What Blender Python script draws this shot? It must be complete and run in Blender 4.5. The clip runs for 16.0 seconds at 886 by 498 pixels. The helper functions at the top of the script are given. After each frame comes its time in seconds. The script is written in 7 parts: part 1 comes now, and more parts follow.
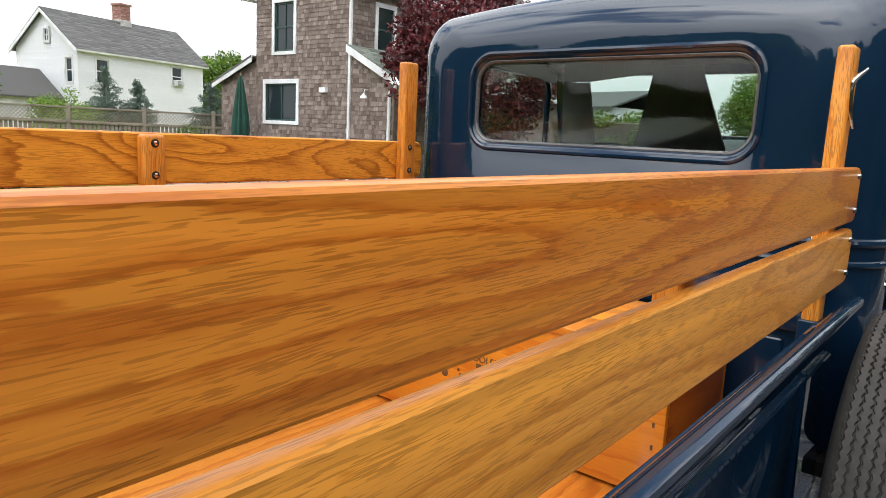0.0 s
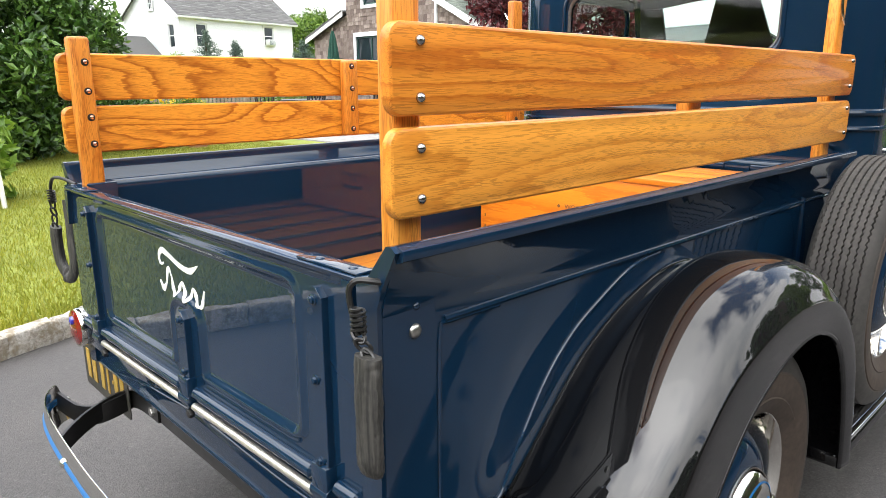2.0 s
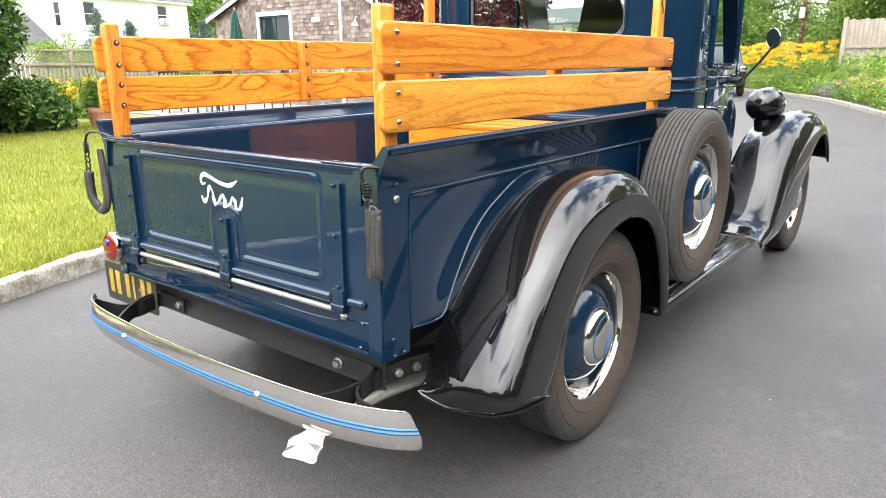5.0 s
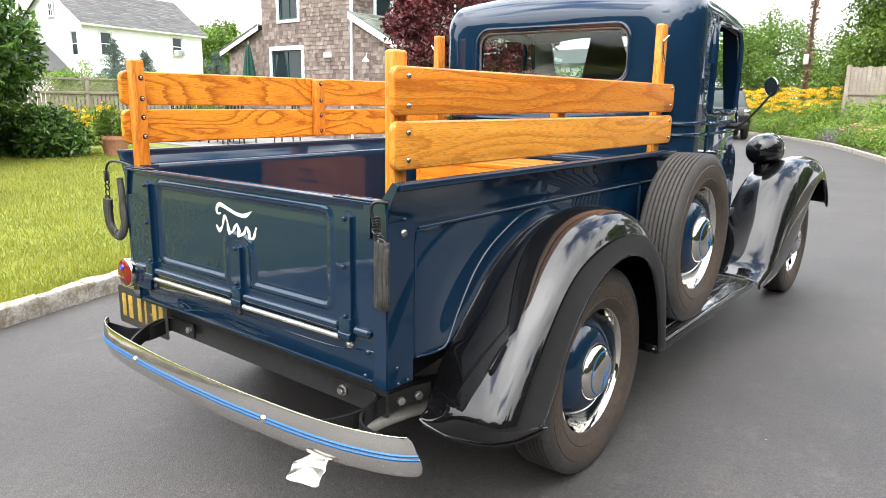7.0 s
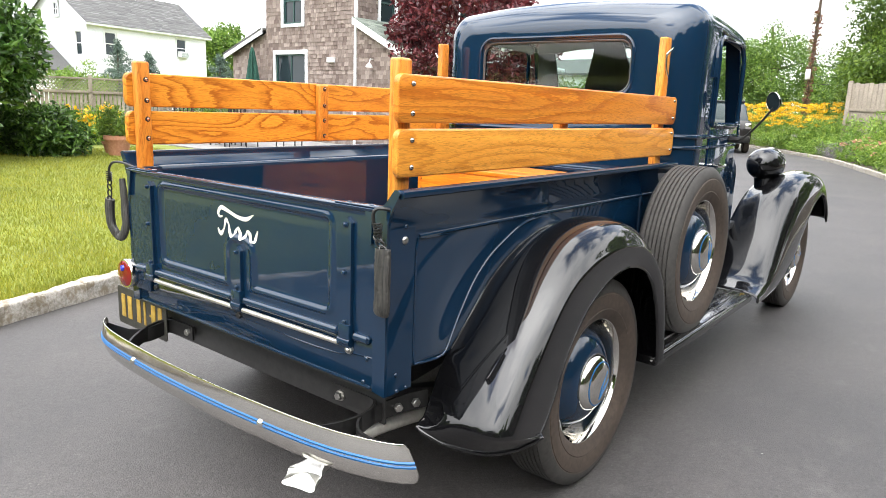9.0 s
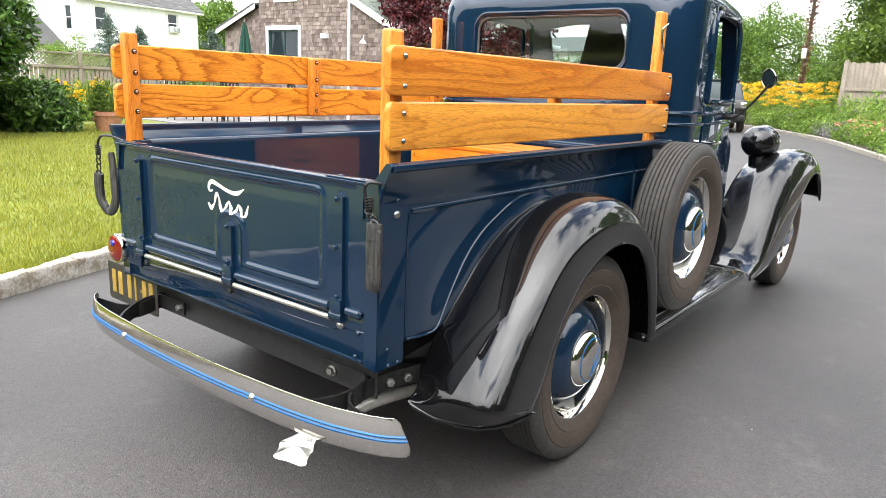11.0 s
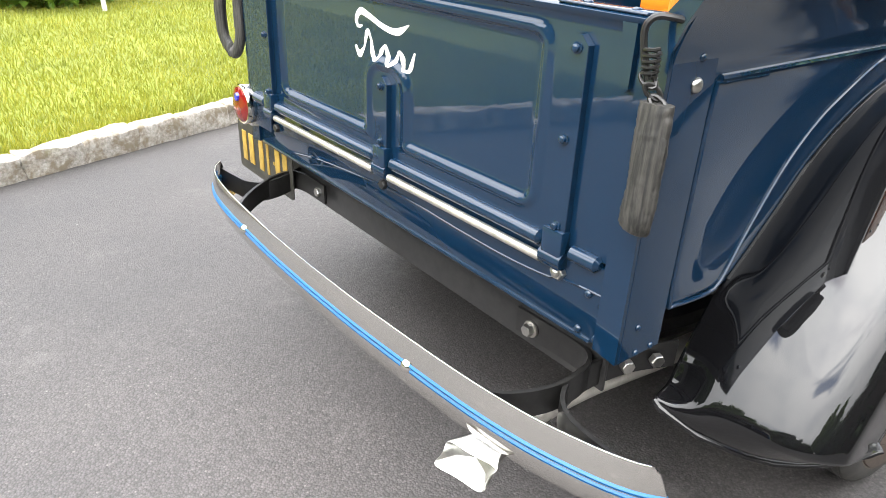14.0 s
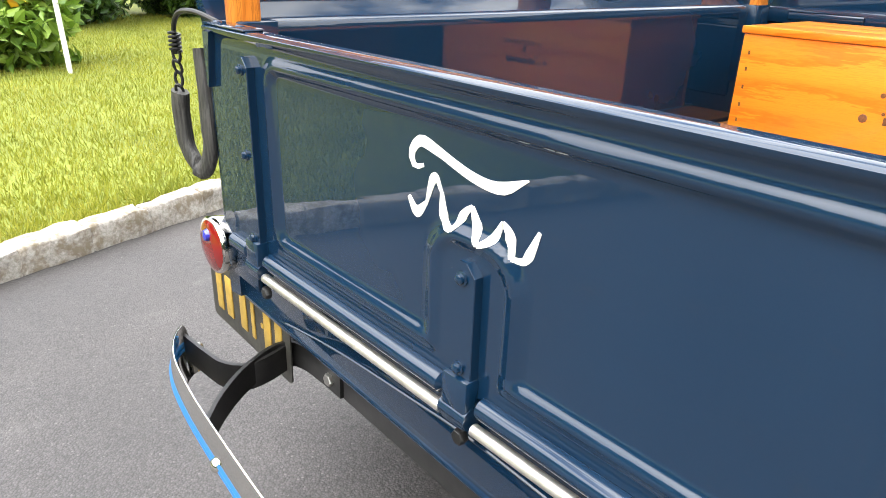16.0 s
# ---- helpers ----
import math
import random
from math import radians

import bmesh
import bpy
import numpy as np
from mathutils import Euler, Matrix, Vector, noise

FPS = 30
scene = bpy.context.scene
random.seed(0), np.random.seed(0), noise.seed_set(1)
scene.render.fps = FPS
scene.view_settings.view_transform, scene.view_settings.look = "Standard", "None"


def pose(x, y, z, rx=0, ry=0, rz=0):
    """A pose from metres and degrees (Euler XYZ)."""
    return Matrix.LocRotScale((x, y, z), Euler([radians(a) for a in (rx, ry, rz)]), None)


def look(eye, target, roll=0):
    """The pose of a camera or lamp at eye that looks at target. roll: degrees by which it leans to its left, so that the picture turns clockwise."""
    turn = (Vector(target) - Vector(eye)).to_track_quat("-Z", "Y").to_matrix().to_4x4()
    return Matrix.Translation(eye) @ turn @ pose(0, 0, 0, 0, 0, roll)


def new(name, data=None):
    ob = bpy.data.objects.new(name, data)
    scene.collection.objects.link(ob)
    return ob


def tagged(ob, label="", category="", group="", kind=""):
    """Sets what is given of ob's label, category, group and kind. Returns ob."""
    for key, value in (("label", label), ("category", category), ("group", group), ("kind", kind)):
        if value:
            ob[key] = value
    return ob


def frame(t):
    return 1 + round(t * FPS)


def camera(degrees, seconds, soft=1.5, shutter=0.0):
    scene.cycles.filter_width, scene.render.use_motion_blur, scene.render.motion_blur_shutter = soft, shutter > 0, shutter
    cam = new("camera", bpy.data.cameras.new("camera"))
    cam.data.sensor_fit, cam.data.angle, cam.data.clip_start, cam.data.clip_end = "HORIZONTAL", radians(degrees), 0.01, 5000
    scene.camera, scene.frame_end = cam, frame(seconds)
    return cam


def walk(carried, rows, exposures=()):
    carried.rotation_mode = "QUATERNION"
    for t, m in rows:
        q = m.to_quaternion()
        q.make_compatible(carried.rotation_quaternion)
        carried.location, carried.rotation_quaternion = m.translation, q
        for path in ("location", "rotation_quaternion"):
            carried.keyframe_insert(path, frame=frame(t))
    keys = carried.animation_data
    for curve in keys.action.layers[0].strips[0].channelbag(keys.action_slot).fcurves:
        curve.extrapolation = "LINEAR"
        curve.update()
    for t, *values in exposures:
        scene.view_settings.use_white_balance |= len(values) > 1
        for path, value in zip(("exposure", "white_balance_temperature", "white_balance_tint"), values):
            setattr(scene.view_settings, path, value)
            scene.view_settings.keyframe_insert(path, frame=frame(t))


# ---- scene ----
cam = camera(65.6, 16.0, 0.6)
LIFT = 0.02
EXPOSURES = [(0.0, -0.92), (1.0, -0.92), (1.5, -0.62), (2.0, -0.18), (3.0, 0.5), (4.0, 0.57), (5.0, 0.41), (7.5, 0.05), (9.0, 0.05), (11.5, 0.07), (12.5, 0.52), (13.5, 0.50), (14.5, 0.45), (16.0, 0.32)]
PATH = [
    (0, (0.84, 0.094, 1.288), (-0.401, 1.628, 0.962), 2.8),
    (0.5, (0.96, -0.021, 1.282), (-0.367, 1.438, 0.948), 2.9),
    (1, (1.073, -0.156, 1.289), (-0.291, 1.269, 0.959), 2.5),
    (1.5, (1.182, -0.365, 1.26), (-0.165, 1.075, 0.932), 2.0),
    (2, (1.255, -0.51, 1.191), (-0.147, 0.836, 0.719), -0.2),
    (2.5, (1.36, -0.633, 1.136), (-0.08, 0.641, 0.586), -1.0),
    (3, (1.481, -0.774, 1.127), (0.089, 0.542, 0.55), 0.3),
    (3.5, (1.535, -0.951, 1.133), (0.264, 0.482, 0.558), 1.5),
    (4, (1.584, -1.062, 1.151), (0.346, 0.397, 0.571), 0.6),
    (4.5, (1.633, -1.084, 1.161), (0.432, 0.408, 0.584), 1.0),
    (5, (1.662, -1.108, 1.176), (0.468, 0.408, 0.65), -0.4),
    (7.5, (1.706, -1.167, 1.194), (0.479, 0.356, 0.775), 1.2),
    (8, (1.704, -1.165, 1.197), (0.467, 0.352, 0.785), 1.2),
    (8.5, (1.703, -1.169, 1.195), (0.471, 0.353, 0.786), 1.4),
    (9, (1.704, -1.171, 1.195), (0.486, 0.36, 0.785), 2.2),
    (11.5, (1.703, -1.152, 1.172), (0.512, 0.369, 0.654), 2.1),
    (12, (1.645, -1.11, 1.144), (0.438, 0.315, 0.429), 1.4),
    (12.5, (1.554, -1.014, 1.094), (0.326, 0.292, 0.206), 1.7),
    (13, (1.444, -0.852, 1.05), (0.174, 0.288, 0.007), 2.3),
    (13.5, (1.305, -0.758, 1.001), (0.021, 0.303, -0.107), 2.8),
    (14, (1.076, -0.702, 1.051), (-0.322, 0.416, 0.16), 2.5),
    (14.5, (0.911, -0.631, 1.079), (-0.481, 0.6, 0.34), 3.9),
    (15, (0.755, -0.536, 1.06), (-0.648, 0.686, 0.327), 2.9),
    (15.5, (0.622, -0.46, 1.048), (-0.794, 0.716, 0.264), 0.8),
    (16, (0.474, -0.43, 1.046), (-0.937, 0.755, 0.269), 1.8),
]
walk(cam, [(t, look((a, b, c + LIFT), (d, e, f + LIFT), roll)) for t, (a, b, c), (d, e, f), roll in PATH], EXPOSURES)

# ---- world, sun ----
SUN_ELEV, SUN_TURN = 56.0, 178.0   # height of the sun; its bearing, from +y towards -x
SKY, CLOUD, ZENITH, GLOW, SUN = 0.42, 2.1, 4.9, 5.5, 0.5


def node(nt, kind, **values):
    n = nt.nodes.new(kind)
    for k, v in values.items():
        if k in n.inputs:
            n.inputs[k].default_value = v
    return n


def make_world():
    w = bpy.data.worlds.new("sky")
    scene.world = w
    w.use_nodes = True
    nt = w.node_tree
    nt.nodes.clear()
    out, bg = nt.nodes.new("ShaderNodeOutputWorld"), nt.nodes.new("ShaderNodeBackground")
    sky = nt.nodes.new("ShaderNodeTexSky")
    sky.sky_type, sky.sun_disc = "NISHITA", False
    sky.sun_elevation, sky.sun_rotation = radians(SUN_ELEV), radians(-SUN_TURN)
    dim = node(nt, "ShaderNodeVectorMath")
    dim.operation = "SCALE"
    dim.inputs["Scale"].default_value = SKY
    nt.links.new(sky.outputs[0], dim.inputs[0])
    # broken cloud: noise on a flat layer overhead
    co, sep = nt.nodes.new("ShaderNodeTexCoord"), nt.nodes.new("ShaderNodeSeparateXYZ")
    nt.links.new(co.outputs["Generated"], sep.inputs[0])
    up = node(nt, "ShaderNodeMath")
    up.operation = "MAXIMUM"
    up.inputs[1].default_value = 0.0
    lift = node(nt, "ShaderNodeMath")
    lift.operation = "ADD"
    lift.inputs[1].default_value = 0.22
    nt.links.new(sep.outputs["Z"], up.inputs[0])
    nt.links.new(up.outputs[0], lift.inputs[0])
    flat = node(nt, "ShaderNodeVectorMath")
    flat.operation = "DIVIDE"
    both = nt.nodes.new("ShaderNodeCombineXYZ")
    for a in ("X", "Y", "Z"):
        nt.links.new(lift.outputs[0], both.inputs[a])
    nt.links.new(co.outputs["Generated"], flat.inputs[0])
    nt.links.new(both.outputs[0], flat.inputs[1])
    cloud = node(nt, "ShaderNodeTexNoise", Scale=1.6, Detail=7.0, Roughness=0.55, Distortion=0.5)
    drift = node(nt, "ShaderNodeVectorMath")
    drift.operation = "ADD"
    drift.inputs[1].default_value = (0.9, 5.3, 2.2)
    nt.links.new(flat.outputs[0], drift.inputs[0])
    nt.links.new(drift.outputs[0], cloud.inputs["Vector"])
    cover = nt.nodes.new("ShaderNodeValToRGB")
    cover.color_ramp.elements[0].position, cover.color_ramp.elements[1].position = 0.375, 0.465
    nt.links.new(cloud.outputs["Fac"], cover.inputs[0])
    # towards the horizon the cloud closes
    low = nt.nodes.new("ShaderNodeMapRange")
    low.inputs["From Min"].default_value, low.inputs["From Max"].default_value = 0.22, 0.55
    low.inputs["To Min"].default_value, low.inputs["To Max"].default_value = 1.0, 0.0
    nt.links.new(sep.outputs["Z"], low.inputs["Value"])
    most = node(nt, "ShaderNodeMath")
    most.operation = "MAXIMUM"
    nt.links.new(cover.outputs[0], most.inputs[0])
    nt.links.new(low.outputs[0], most.inputs[1])
    shade = node(nt, "ShaderNodeTexNoise", Scale=2.6, Detail=5.0, Roughness=0.55)
    nt.links.new(flat.outputs[0], shade.inputs["Vector"])
    grey = nt.nodes.new("ShaderNodeValToRGB")
    grey.color_ramp.elements[0].position, grey.color_ramp.elements[1].position = 0.36, 0.54
    grey.color_ramp.elements[0].color = (0.76, 0.78, 0.81, 1)
    grey.color_ramp.elements[1].color = (1, 1, 1, 1)
    # an overcast sky is brightest overhead
    high = nt.nodes.new("ShaderNodeMapRange")
    high.inputs["From Min"].default_value, high.inputs["From Max"].default_value = 0.05, 0.85
    high.inputs["To Min"].default_value, high.inputs["To Max"].default_value = CLOUD, ZENITH
    nt.links.new(sep.outputs["Z"], high.inputs["Value"])
    lit = node(nt, "ShaderNodeVectorMath")
    lit.operation = "SCALE"
    # thin cloud glows round the veiled sun
    aim = node(nt, "ShaderNodeVectorMath")
    aim.operation = "DOT_PRODUCT"
    aim.inputs[1].default_value = (-math.sin(radians(SUN_TURN)) * math.cos(radians(SUN_ELEV)), math.cos(radians(SUN_TURN)) * math.cos(radians(SUN_ELEV)), math.sin(radians(SUN_ELEV)))
    nt.links.new(co.outputs["Generated"], aim.inputs[0])
    floor_ = node(nt, "ShaderNodeMath")
    floor_.operation = "MAXIMUM"
    floor_.inputs[1].default_value = 0.0
    nt.links.new(aim.outputs["Value"], floor_.inputs[0])
    halo = node(nt, "ShaderNodeMath")
    halo.operation = "POWER"
    halo.inputs[1].default_value = 5.0
    nt.links.new(floor_.outputs[0], halo.inputs[0])
    total = node(nt, "ShaderNodeMath")
    total.operation = "MULTIPLY_ADD"
    total.inputs[1].default_value = GLOW
    nt.links.new(halo.outputs[0], total.inputs[0])
    nt.links.new(high.outputs[0], total.inputs[2])
    nt.links.new(total.outputs[0], lit.inputs["Scale"])
    nt.links.new(shade.outputs["Fac"], grey.inputs[0])
    # low cloud is thin and evenly pale
    pale = nt.nodes.new("ShaderNodeMapRange")
    pale.inputs["From Min"].default_value, pale.inputs["From Max"].default_value = 0.20, 0.50
    nt.links.new(sep.outputs["Z"], pale.inputs["Value"])
    tone = nt.nodes.new("ShaderNodeMixRGB")
    tone.inputs[1].default_value = (0.94, 0.95, 0.97, 1)
    nt.links.new(pale.outputs[0], tone.inputs[0])
    nt.links.new(grey.outputs[0], tone.inputs[2])
    nt.links.new(tone.outputs[0], lit.inputs[0])
    mix = nt.nodes.new("ShaderNodeMixRGB")
    nt.links.new(most.outputs[0], mix.inputs[0])
    nt.links.new(dim.outputs[0], mix.inputs[1])
    nt.links.new(lit.outputs[0], mix.inputs[2])
    nt.links.new(mix.outputs[0], bg.inputs["Color"])
    nt.links.new(bg.outputs[0], out.inputs[0])


make_world()
lamp = bpy.data.lights.new("sun", "SUN")
lamp.energy, lamp.angle, lamp.color = SUN, radians(45), (1.0, 0.95, 0.87)
sun = new("sun", lamp)
sun.matrix_world = look((0, 0, 30), Vector((0, 0, 30)) - Vector((-math.sin(radians(SUN_TURN)) * math.cos(radians(SUN_ELEV)),
                        math.cos(radians(SUN_TURN)) * math.cos(radians(SUN_ELEV)), math.sin(radians(SUN_ELEV)))))

# ---- materials ----


def material(name, rough=0.5, metal=0.0, coat=0.0, coat_rough=0.03, color=(0.5, 0.5, 0.5)):
    m = bpy.data.materials.new(name)
    m.use_nodes = True
    p = m.node_tree.nodes["Principled BSDF"]
    p.inputs["Base Color"].default_value = (*color, 1)
    p.inputs["Roughness"].default_value, p.inputs["Metallic"].default_value = rough, metal
    p.inputs["Coat Weight"].default_value, p.inputs["Coat Roughness"].default_value = coat, coat_rough
    return m, m.node_tree, p


def coords(nt, stretch=(1, 1, 1), vary=True):
    """Object coordinates in metres, stretched, moved by a random step for each object."""
    co = nt.nodes.new("ShaderNodeTexCoord")
    mp = nt.nodes.new("ShaderNodeMapping")
    mp.inputs["Scale"].default_value = stretch
    nt.links.new(co.outputs["Object"], mp.inputs["Vector"])
    if vary:
        info = nt.nodes.new("ShaderNodeObjectInfo")
        step = node(nt, "ShaderNodeMath")
        step.operation = "MULTIPLY"
        step.inputs[1].default_value = 17.0
        nt.links.new(info.outputs["Random"], step.inputs[0])
        xyz = nt.nodes.new("ShaderNodeCombineXYZ")
        for a in ("X", "Y", "Z"):
            nt.links.new(step.outputs[0], xyz.inputs[a])
        nt.links.new(xyz.outputs[0], mp.inputs["Location"])
    return mp.outputs[0]


def ramp(nt, source, stops):
    r = nt.nodes.new("ShaderNodeValToRGB")
    e = r.color_ramp.elements
    while len(e) < len(stops):
        e.new(0.5)
    for el, (at, c) in zip(e, stops):
        el.position, el.color = at, (*c, 1) if len(c) == 3 else c
    nt.links.new(source, r.inputs[0])
    return r.outputs[0]


def bump(nt, p, source, strength, distance=0.01):
    b = nt.nodes.new("ShaderNodeBump")
    b.inputs["Strength"].default_value, b.inputs["Distance"].default_value = strength, distance
    nt.links.new(source, b.inputs["Height"])
    nt.links.new(b.outputs[0], p.inputs["Normal"])


def noise_tex(nt, vec, scale, detail=4.0, rough=0.55, distort=0.0):
    n = node(nt, "ShaderNodeTexNoise", Scale=scale, Detail=detail, Roughness=rough, Distortion=distort)
    if vec is not None:
        nt.links.new(vec, n.inputs["Vector"])
    return n.outputs["Fac"]


def mixed(nt, a, b, fac, kind="MIX"):
    m = nt.nodes.new("ShaderNodeMixRGB")
    m.blend_type = kind
    for k, s in ((0, fac), (1, a), (2, b)):
        if isinstance(s, (int, float)):
            m.inputs[k].default_value = s
        elif isinstance(s, tuple):
            m.inputs[k].default_value = (*s, 1)
        else:
            nt.links.new(s, m.inputs[k])
    return m.outputs[0]


def speckled(name, dark, light, scale, rough=0.7, relief=0.3, depth=0.004, big=None, metal=0.0, coat=0.0, vary=True):
    """A surface with fine grain and broad patches."""
    m, nt, p = material(name, rough, metal, coat)
    v = coords(nt, vary=vary)
    fine, broad = noise_tex(nt, v, scale, 5.0, 0.65), noise_tex(nt, v, big or scale / 14, 3.0)
    c = ramp(nt, fine, [(0.3, dark), (0.7, light)])
    c = mixed(nt, c, ramp(nt, broad, [(0.3, (0.72, 0.72, 0.72)), (0.7, (1.12, 1.12, 1.12))]), 1.0, "MULTIPLY")
    nt.links.new(c, p.inputs["Base Color"])
    bump(nt, p, fine, relief, depth)
    return m


def paint(name, color, rough=0.5, ior=1.5):
    """Lacquered body paint: a clear coat over a dark colour, with a trace of dust."""
    m, nt, p = material(name, rough, 0.0, 1.0, 0.01)
    p.inputs["Coat IOR"].default_value = ior
    p.inputs["Specular IOR Level"].default_value = 0.05
    v = coords(nt, vary=False)
    c = ramp(nt, noise_tex(nt, v, 3.0), [(0.3, tuple(0.9 * x for x in color)), (0.7, tuple(1.1 * x for x in color))])
    nt.links.new(c, p.inputs["Base Color"])
    dust = ramp(nt, noise_tex(nt, v, 9.0, 6.0, 0.7), [(0.5, (0.0,) * 3), (0.8, (0.015,) * 3)])
    nt.links.new(dust, p.inputs["Coat Roughness"])
    b = nt.nodes.new("ShaderNodeBump")
    b.inputs["Strength"].default_value, b.inputs["Distance"].default_value = 0.04, 0.001
    nt.links.new(noise_tex(nt, v, 14.0, 2.0), b.inputs["Height"])
    nt.links.new(b.outputs[0], p.inputs["Coat Normal"])
    return m


def wood(name, axis, pale, deep, gloss=0.4, coat=0.25, rings=13.0, streak=0.62, wave=0.010, figure=0.0):
    """Plain-sawn timber with its grain along axis: arched figure, growth lines and short open pores that follow it."""
    m, nt, p = material(name, gloss, 0.0, coat, 0.10)
    p.inputs["Specular IOR Level"].default_value = 0.3
    n = "xyz".index(axis)

    def along(across, length, source=None):
        v = [across] * 3
        v[n] = length
        if source is None:
            return coords(nt, tuple(v))
        mp = nt.nodes.new("ShaderNodeMapping")
        mp.inputs["Scale"].default_value = tuple(v)
        nt.links.new(source, mp.inputs["Vector"])
        return mp.outputs[0]

    # the fibres wander across the board
    bend = noise_tex(nt, along(7.0, 1.7), 1.0, 2.0, 0.5)
    off = node(nt, "ShaderNodeMath")
    off.operation = "MULTIPLY_ADD"
    off.inputs[1].default_value, off.inputs[2].default_value = wave * 4, -wave * 2
    nt.links.new(bend, off.inputs[0])
    xyz = nt.nodes.new("ShaderNodeCombineXYZ")
    for a in "XYZ":
        if a.lower() != axis:
            nt.links.new(off.outputs[0], xyz.inputs[a])
    add = nt.nodes.new("ShaderNodeVectorMath")
    add.operation = "ADD"
    nt.links.new(coords(nt), add.inputs[0])
    nt.links.new(xyz.outputs[0], add.inputs[1])
    grain = add.outputs[0]
    swirl = noise_tex(nt, along(1.0, 0.11 + 0.17 * figure), 5.5, 2.0, 0.45, 0.25)
    fray = node(nt, "ShaderNodeMath")
    fray.operation = "MULTIPLY"
    fray.inputs[1].default_value = 0.55
    nt.links.new(noise_tex(nt, along(160.0, 22.0), 1.0, 2.0, 0.6), fray.inputs[0])
    sc = node(nt, "ShaderNodeMath")
    sc.operation = "MULTIPLY_ADD"
    sc.inputs[1].default_value = rings
    nt.links.new(swirl, sc.inputs[0])
    nt.links.new(fray.outputs[0], sc.inputs[2])
    saw = node(nt, "ShaderNodeMath")
    saw.operation = "FRACT"
    nt.links.new(sc.outputs[0], saw.inputs[0])
    line = ramp(nt, saw.outputs[0], [(0.0, (0.0,) * 3), (0.45, (0.05,) * 3), (0.72, (0.45,) * 3), (0.86, (1.0,) * 3), (0.95, (0.8,) * 3), (1.0, (0, 0, 0))])
    tone = ramp(nt, noise_tex(nt, along(9.0, 1.1, grain), 1.0, 3.0), [(0.3, pale), (0.7, tuple(0.62 * a + 0.38 * b for a, b in zip(pale, deep)))])
    c = mixed(nt, tone, tuple((1 - 0.35 * figure) * x for x in deep), line)
    hair = ramp(nt, noise_tex(nt, along(720.0, 30.0, grain), 1.0, 1.0, 0.45), [(0.52, (0, 0, 0)), (0.57, (1, 1, 1))])
    fibre = ramp(nt, noise_tex(nt, along(90.0, 6.0, grain), 1.0, 3.0, 0.6), [(0.36, (0.25,) * 3), (0.56, (1, 1, 1))])
    pore = mixed(nt, hair, fibre, 1.0, "MULTIPLY")
    f = node(nt, "ShaderNodeMath")
    f.operation = "MULTIPLY"
    f.inputs[1].default_value = streak
    nt.links.new(pore, f.inputs[0])
    c = mixed(nt, c, tuple(0.40 * x for x in deep), f.outputs[0])
    info = nt.nodes.new("ShaderNodeObjectInfo")
    each = ramp(nt, info.outputs["Random"], [(0.0, (0.88, 0.80, 0.74)), (1.0, (1.08, 1.10, 1.10))])
    c = mixed(nt, c, each, 1.0, "MULTIPLY")
    nt.links.new(c, p.inputs["Base Color"])
    bump(nt, p, pore, 0.12, -0.0005)
    return m


def leafy(name, dark, mid, light, rough=0.45, glow=0.25):
    """Leaves: each its own shade; light passes through in part."""
    m, nt, p = material(name, rough)
    geo = nt.nodes.new("ShaderNodeNewGeometry")
    c = ramp(nt, geo.outputs["Random Per Island"], [(0.0, dark), (0.55, mid), (1.0, light)])
    patch = ramp(nt, noise_tex(nt, coords(nt, vary=False), 1.1, 2.0), [(0.3, (0.8, 0.85, 0.75)), (0.7, (1.15, 1.1, 1.0))])
    c = mixed(nt, c, patch, 1.0, "MULTIPLY")
    nt.links.new(c, p.inputs["Base Color"])
    tr = nt.nodes.new("ShaderNodeBsdfTranslucent")
    nt.links.new(c, tr.inputs["Color"])
    mx = nt.nodes.new("ShaderNodeMixShader")
    mx.inputs[0].default_value = glow
    nt.links.new(p.outputs[0], mx.inputs[1])
    nt.links.new(tr.outputs[0], mx.inputs[2])
    nt.links.new(mx.outputs[0], nt.nodes["Material Output"].inputs[0])
    return m


def islands(name, stops, rough=0.8, relief=0.0, grain=(30, 30, 30)):
    """A surface of many pieces, each of its own tone, with fine grain."""
    m, nt, p = material(name, rough)
    geo = nt.nodes.new("ShaderNodeNewGeometry")
    c = ramp(nt, geo.outputs["Random Per Island"], stops)
    g = noise_tex(nt, coords(nt, grain, vary=False), 1.0, 4.0, 0.6)
    c = mixed(nt, c, ramp(nt, g, [(0.3, (0.75,) * 3), (0.7, (1.2,) * 3)]), 1.0, "MULTIPLY")
    nt.links.new(c, p.inputs["Base Color"])
    if relief:
        bump(nt, p, g, relief, 0.004)
    return m


BLUE = paint("blue_paint", (0.0022, 0.0165, 0.041), ior=1.58)
BLACK = paint("black_paint", (0.0025, 0.0025, 0.003), ior=1.55)
OAK_Y = wood("oak_lengthwise", "y", (0.70, 0.252, 0.028), (0.47, 0.125, 0.010), streak=0.46, figure=0.0)
OAK_Z = wood("oak_upright", "z", (0.76, 0.315, 0.046), (0.54, 0.175, 0.017))
OAK_FIGURED = wood("oak_figured", "y", (0.76, 0.315, 0.034), (0.51, 0.155, 0.013), rings=14.0, streak=0.45, figure=0.8)
OAK_PALE = wood("oak_pale", "y", (0.79, 0.345, 0.050), (0.59, 0.215, 0.021), streak=0.50, figure=0.15)
FLOOR_OAK = wood("bed_oak", "y", (0.62, 0.235, 0.032), (0.40, 0.110, 0.012), 0.35, 0.4, streak=0.25)
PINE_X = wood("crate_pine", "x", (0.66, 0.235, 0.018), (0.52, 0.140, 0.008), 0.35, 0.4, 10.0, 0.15)
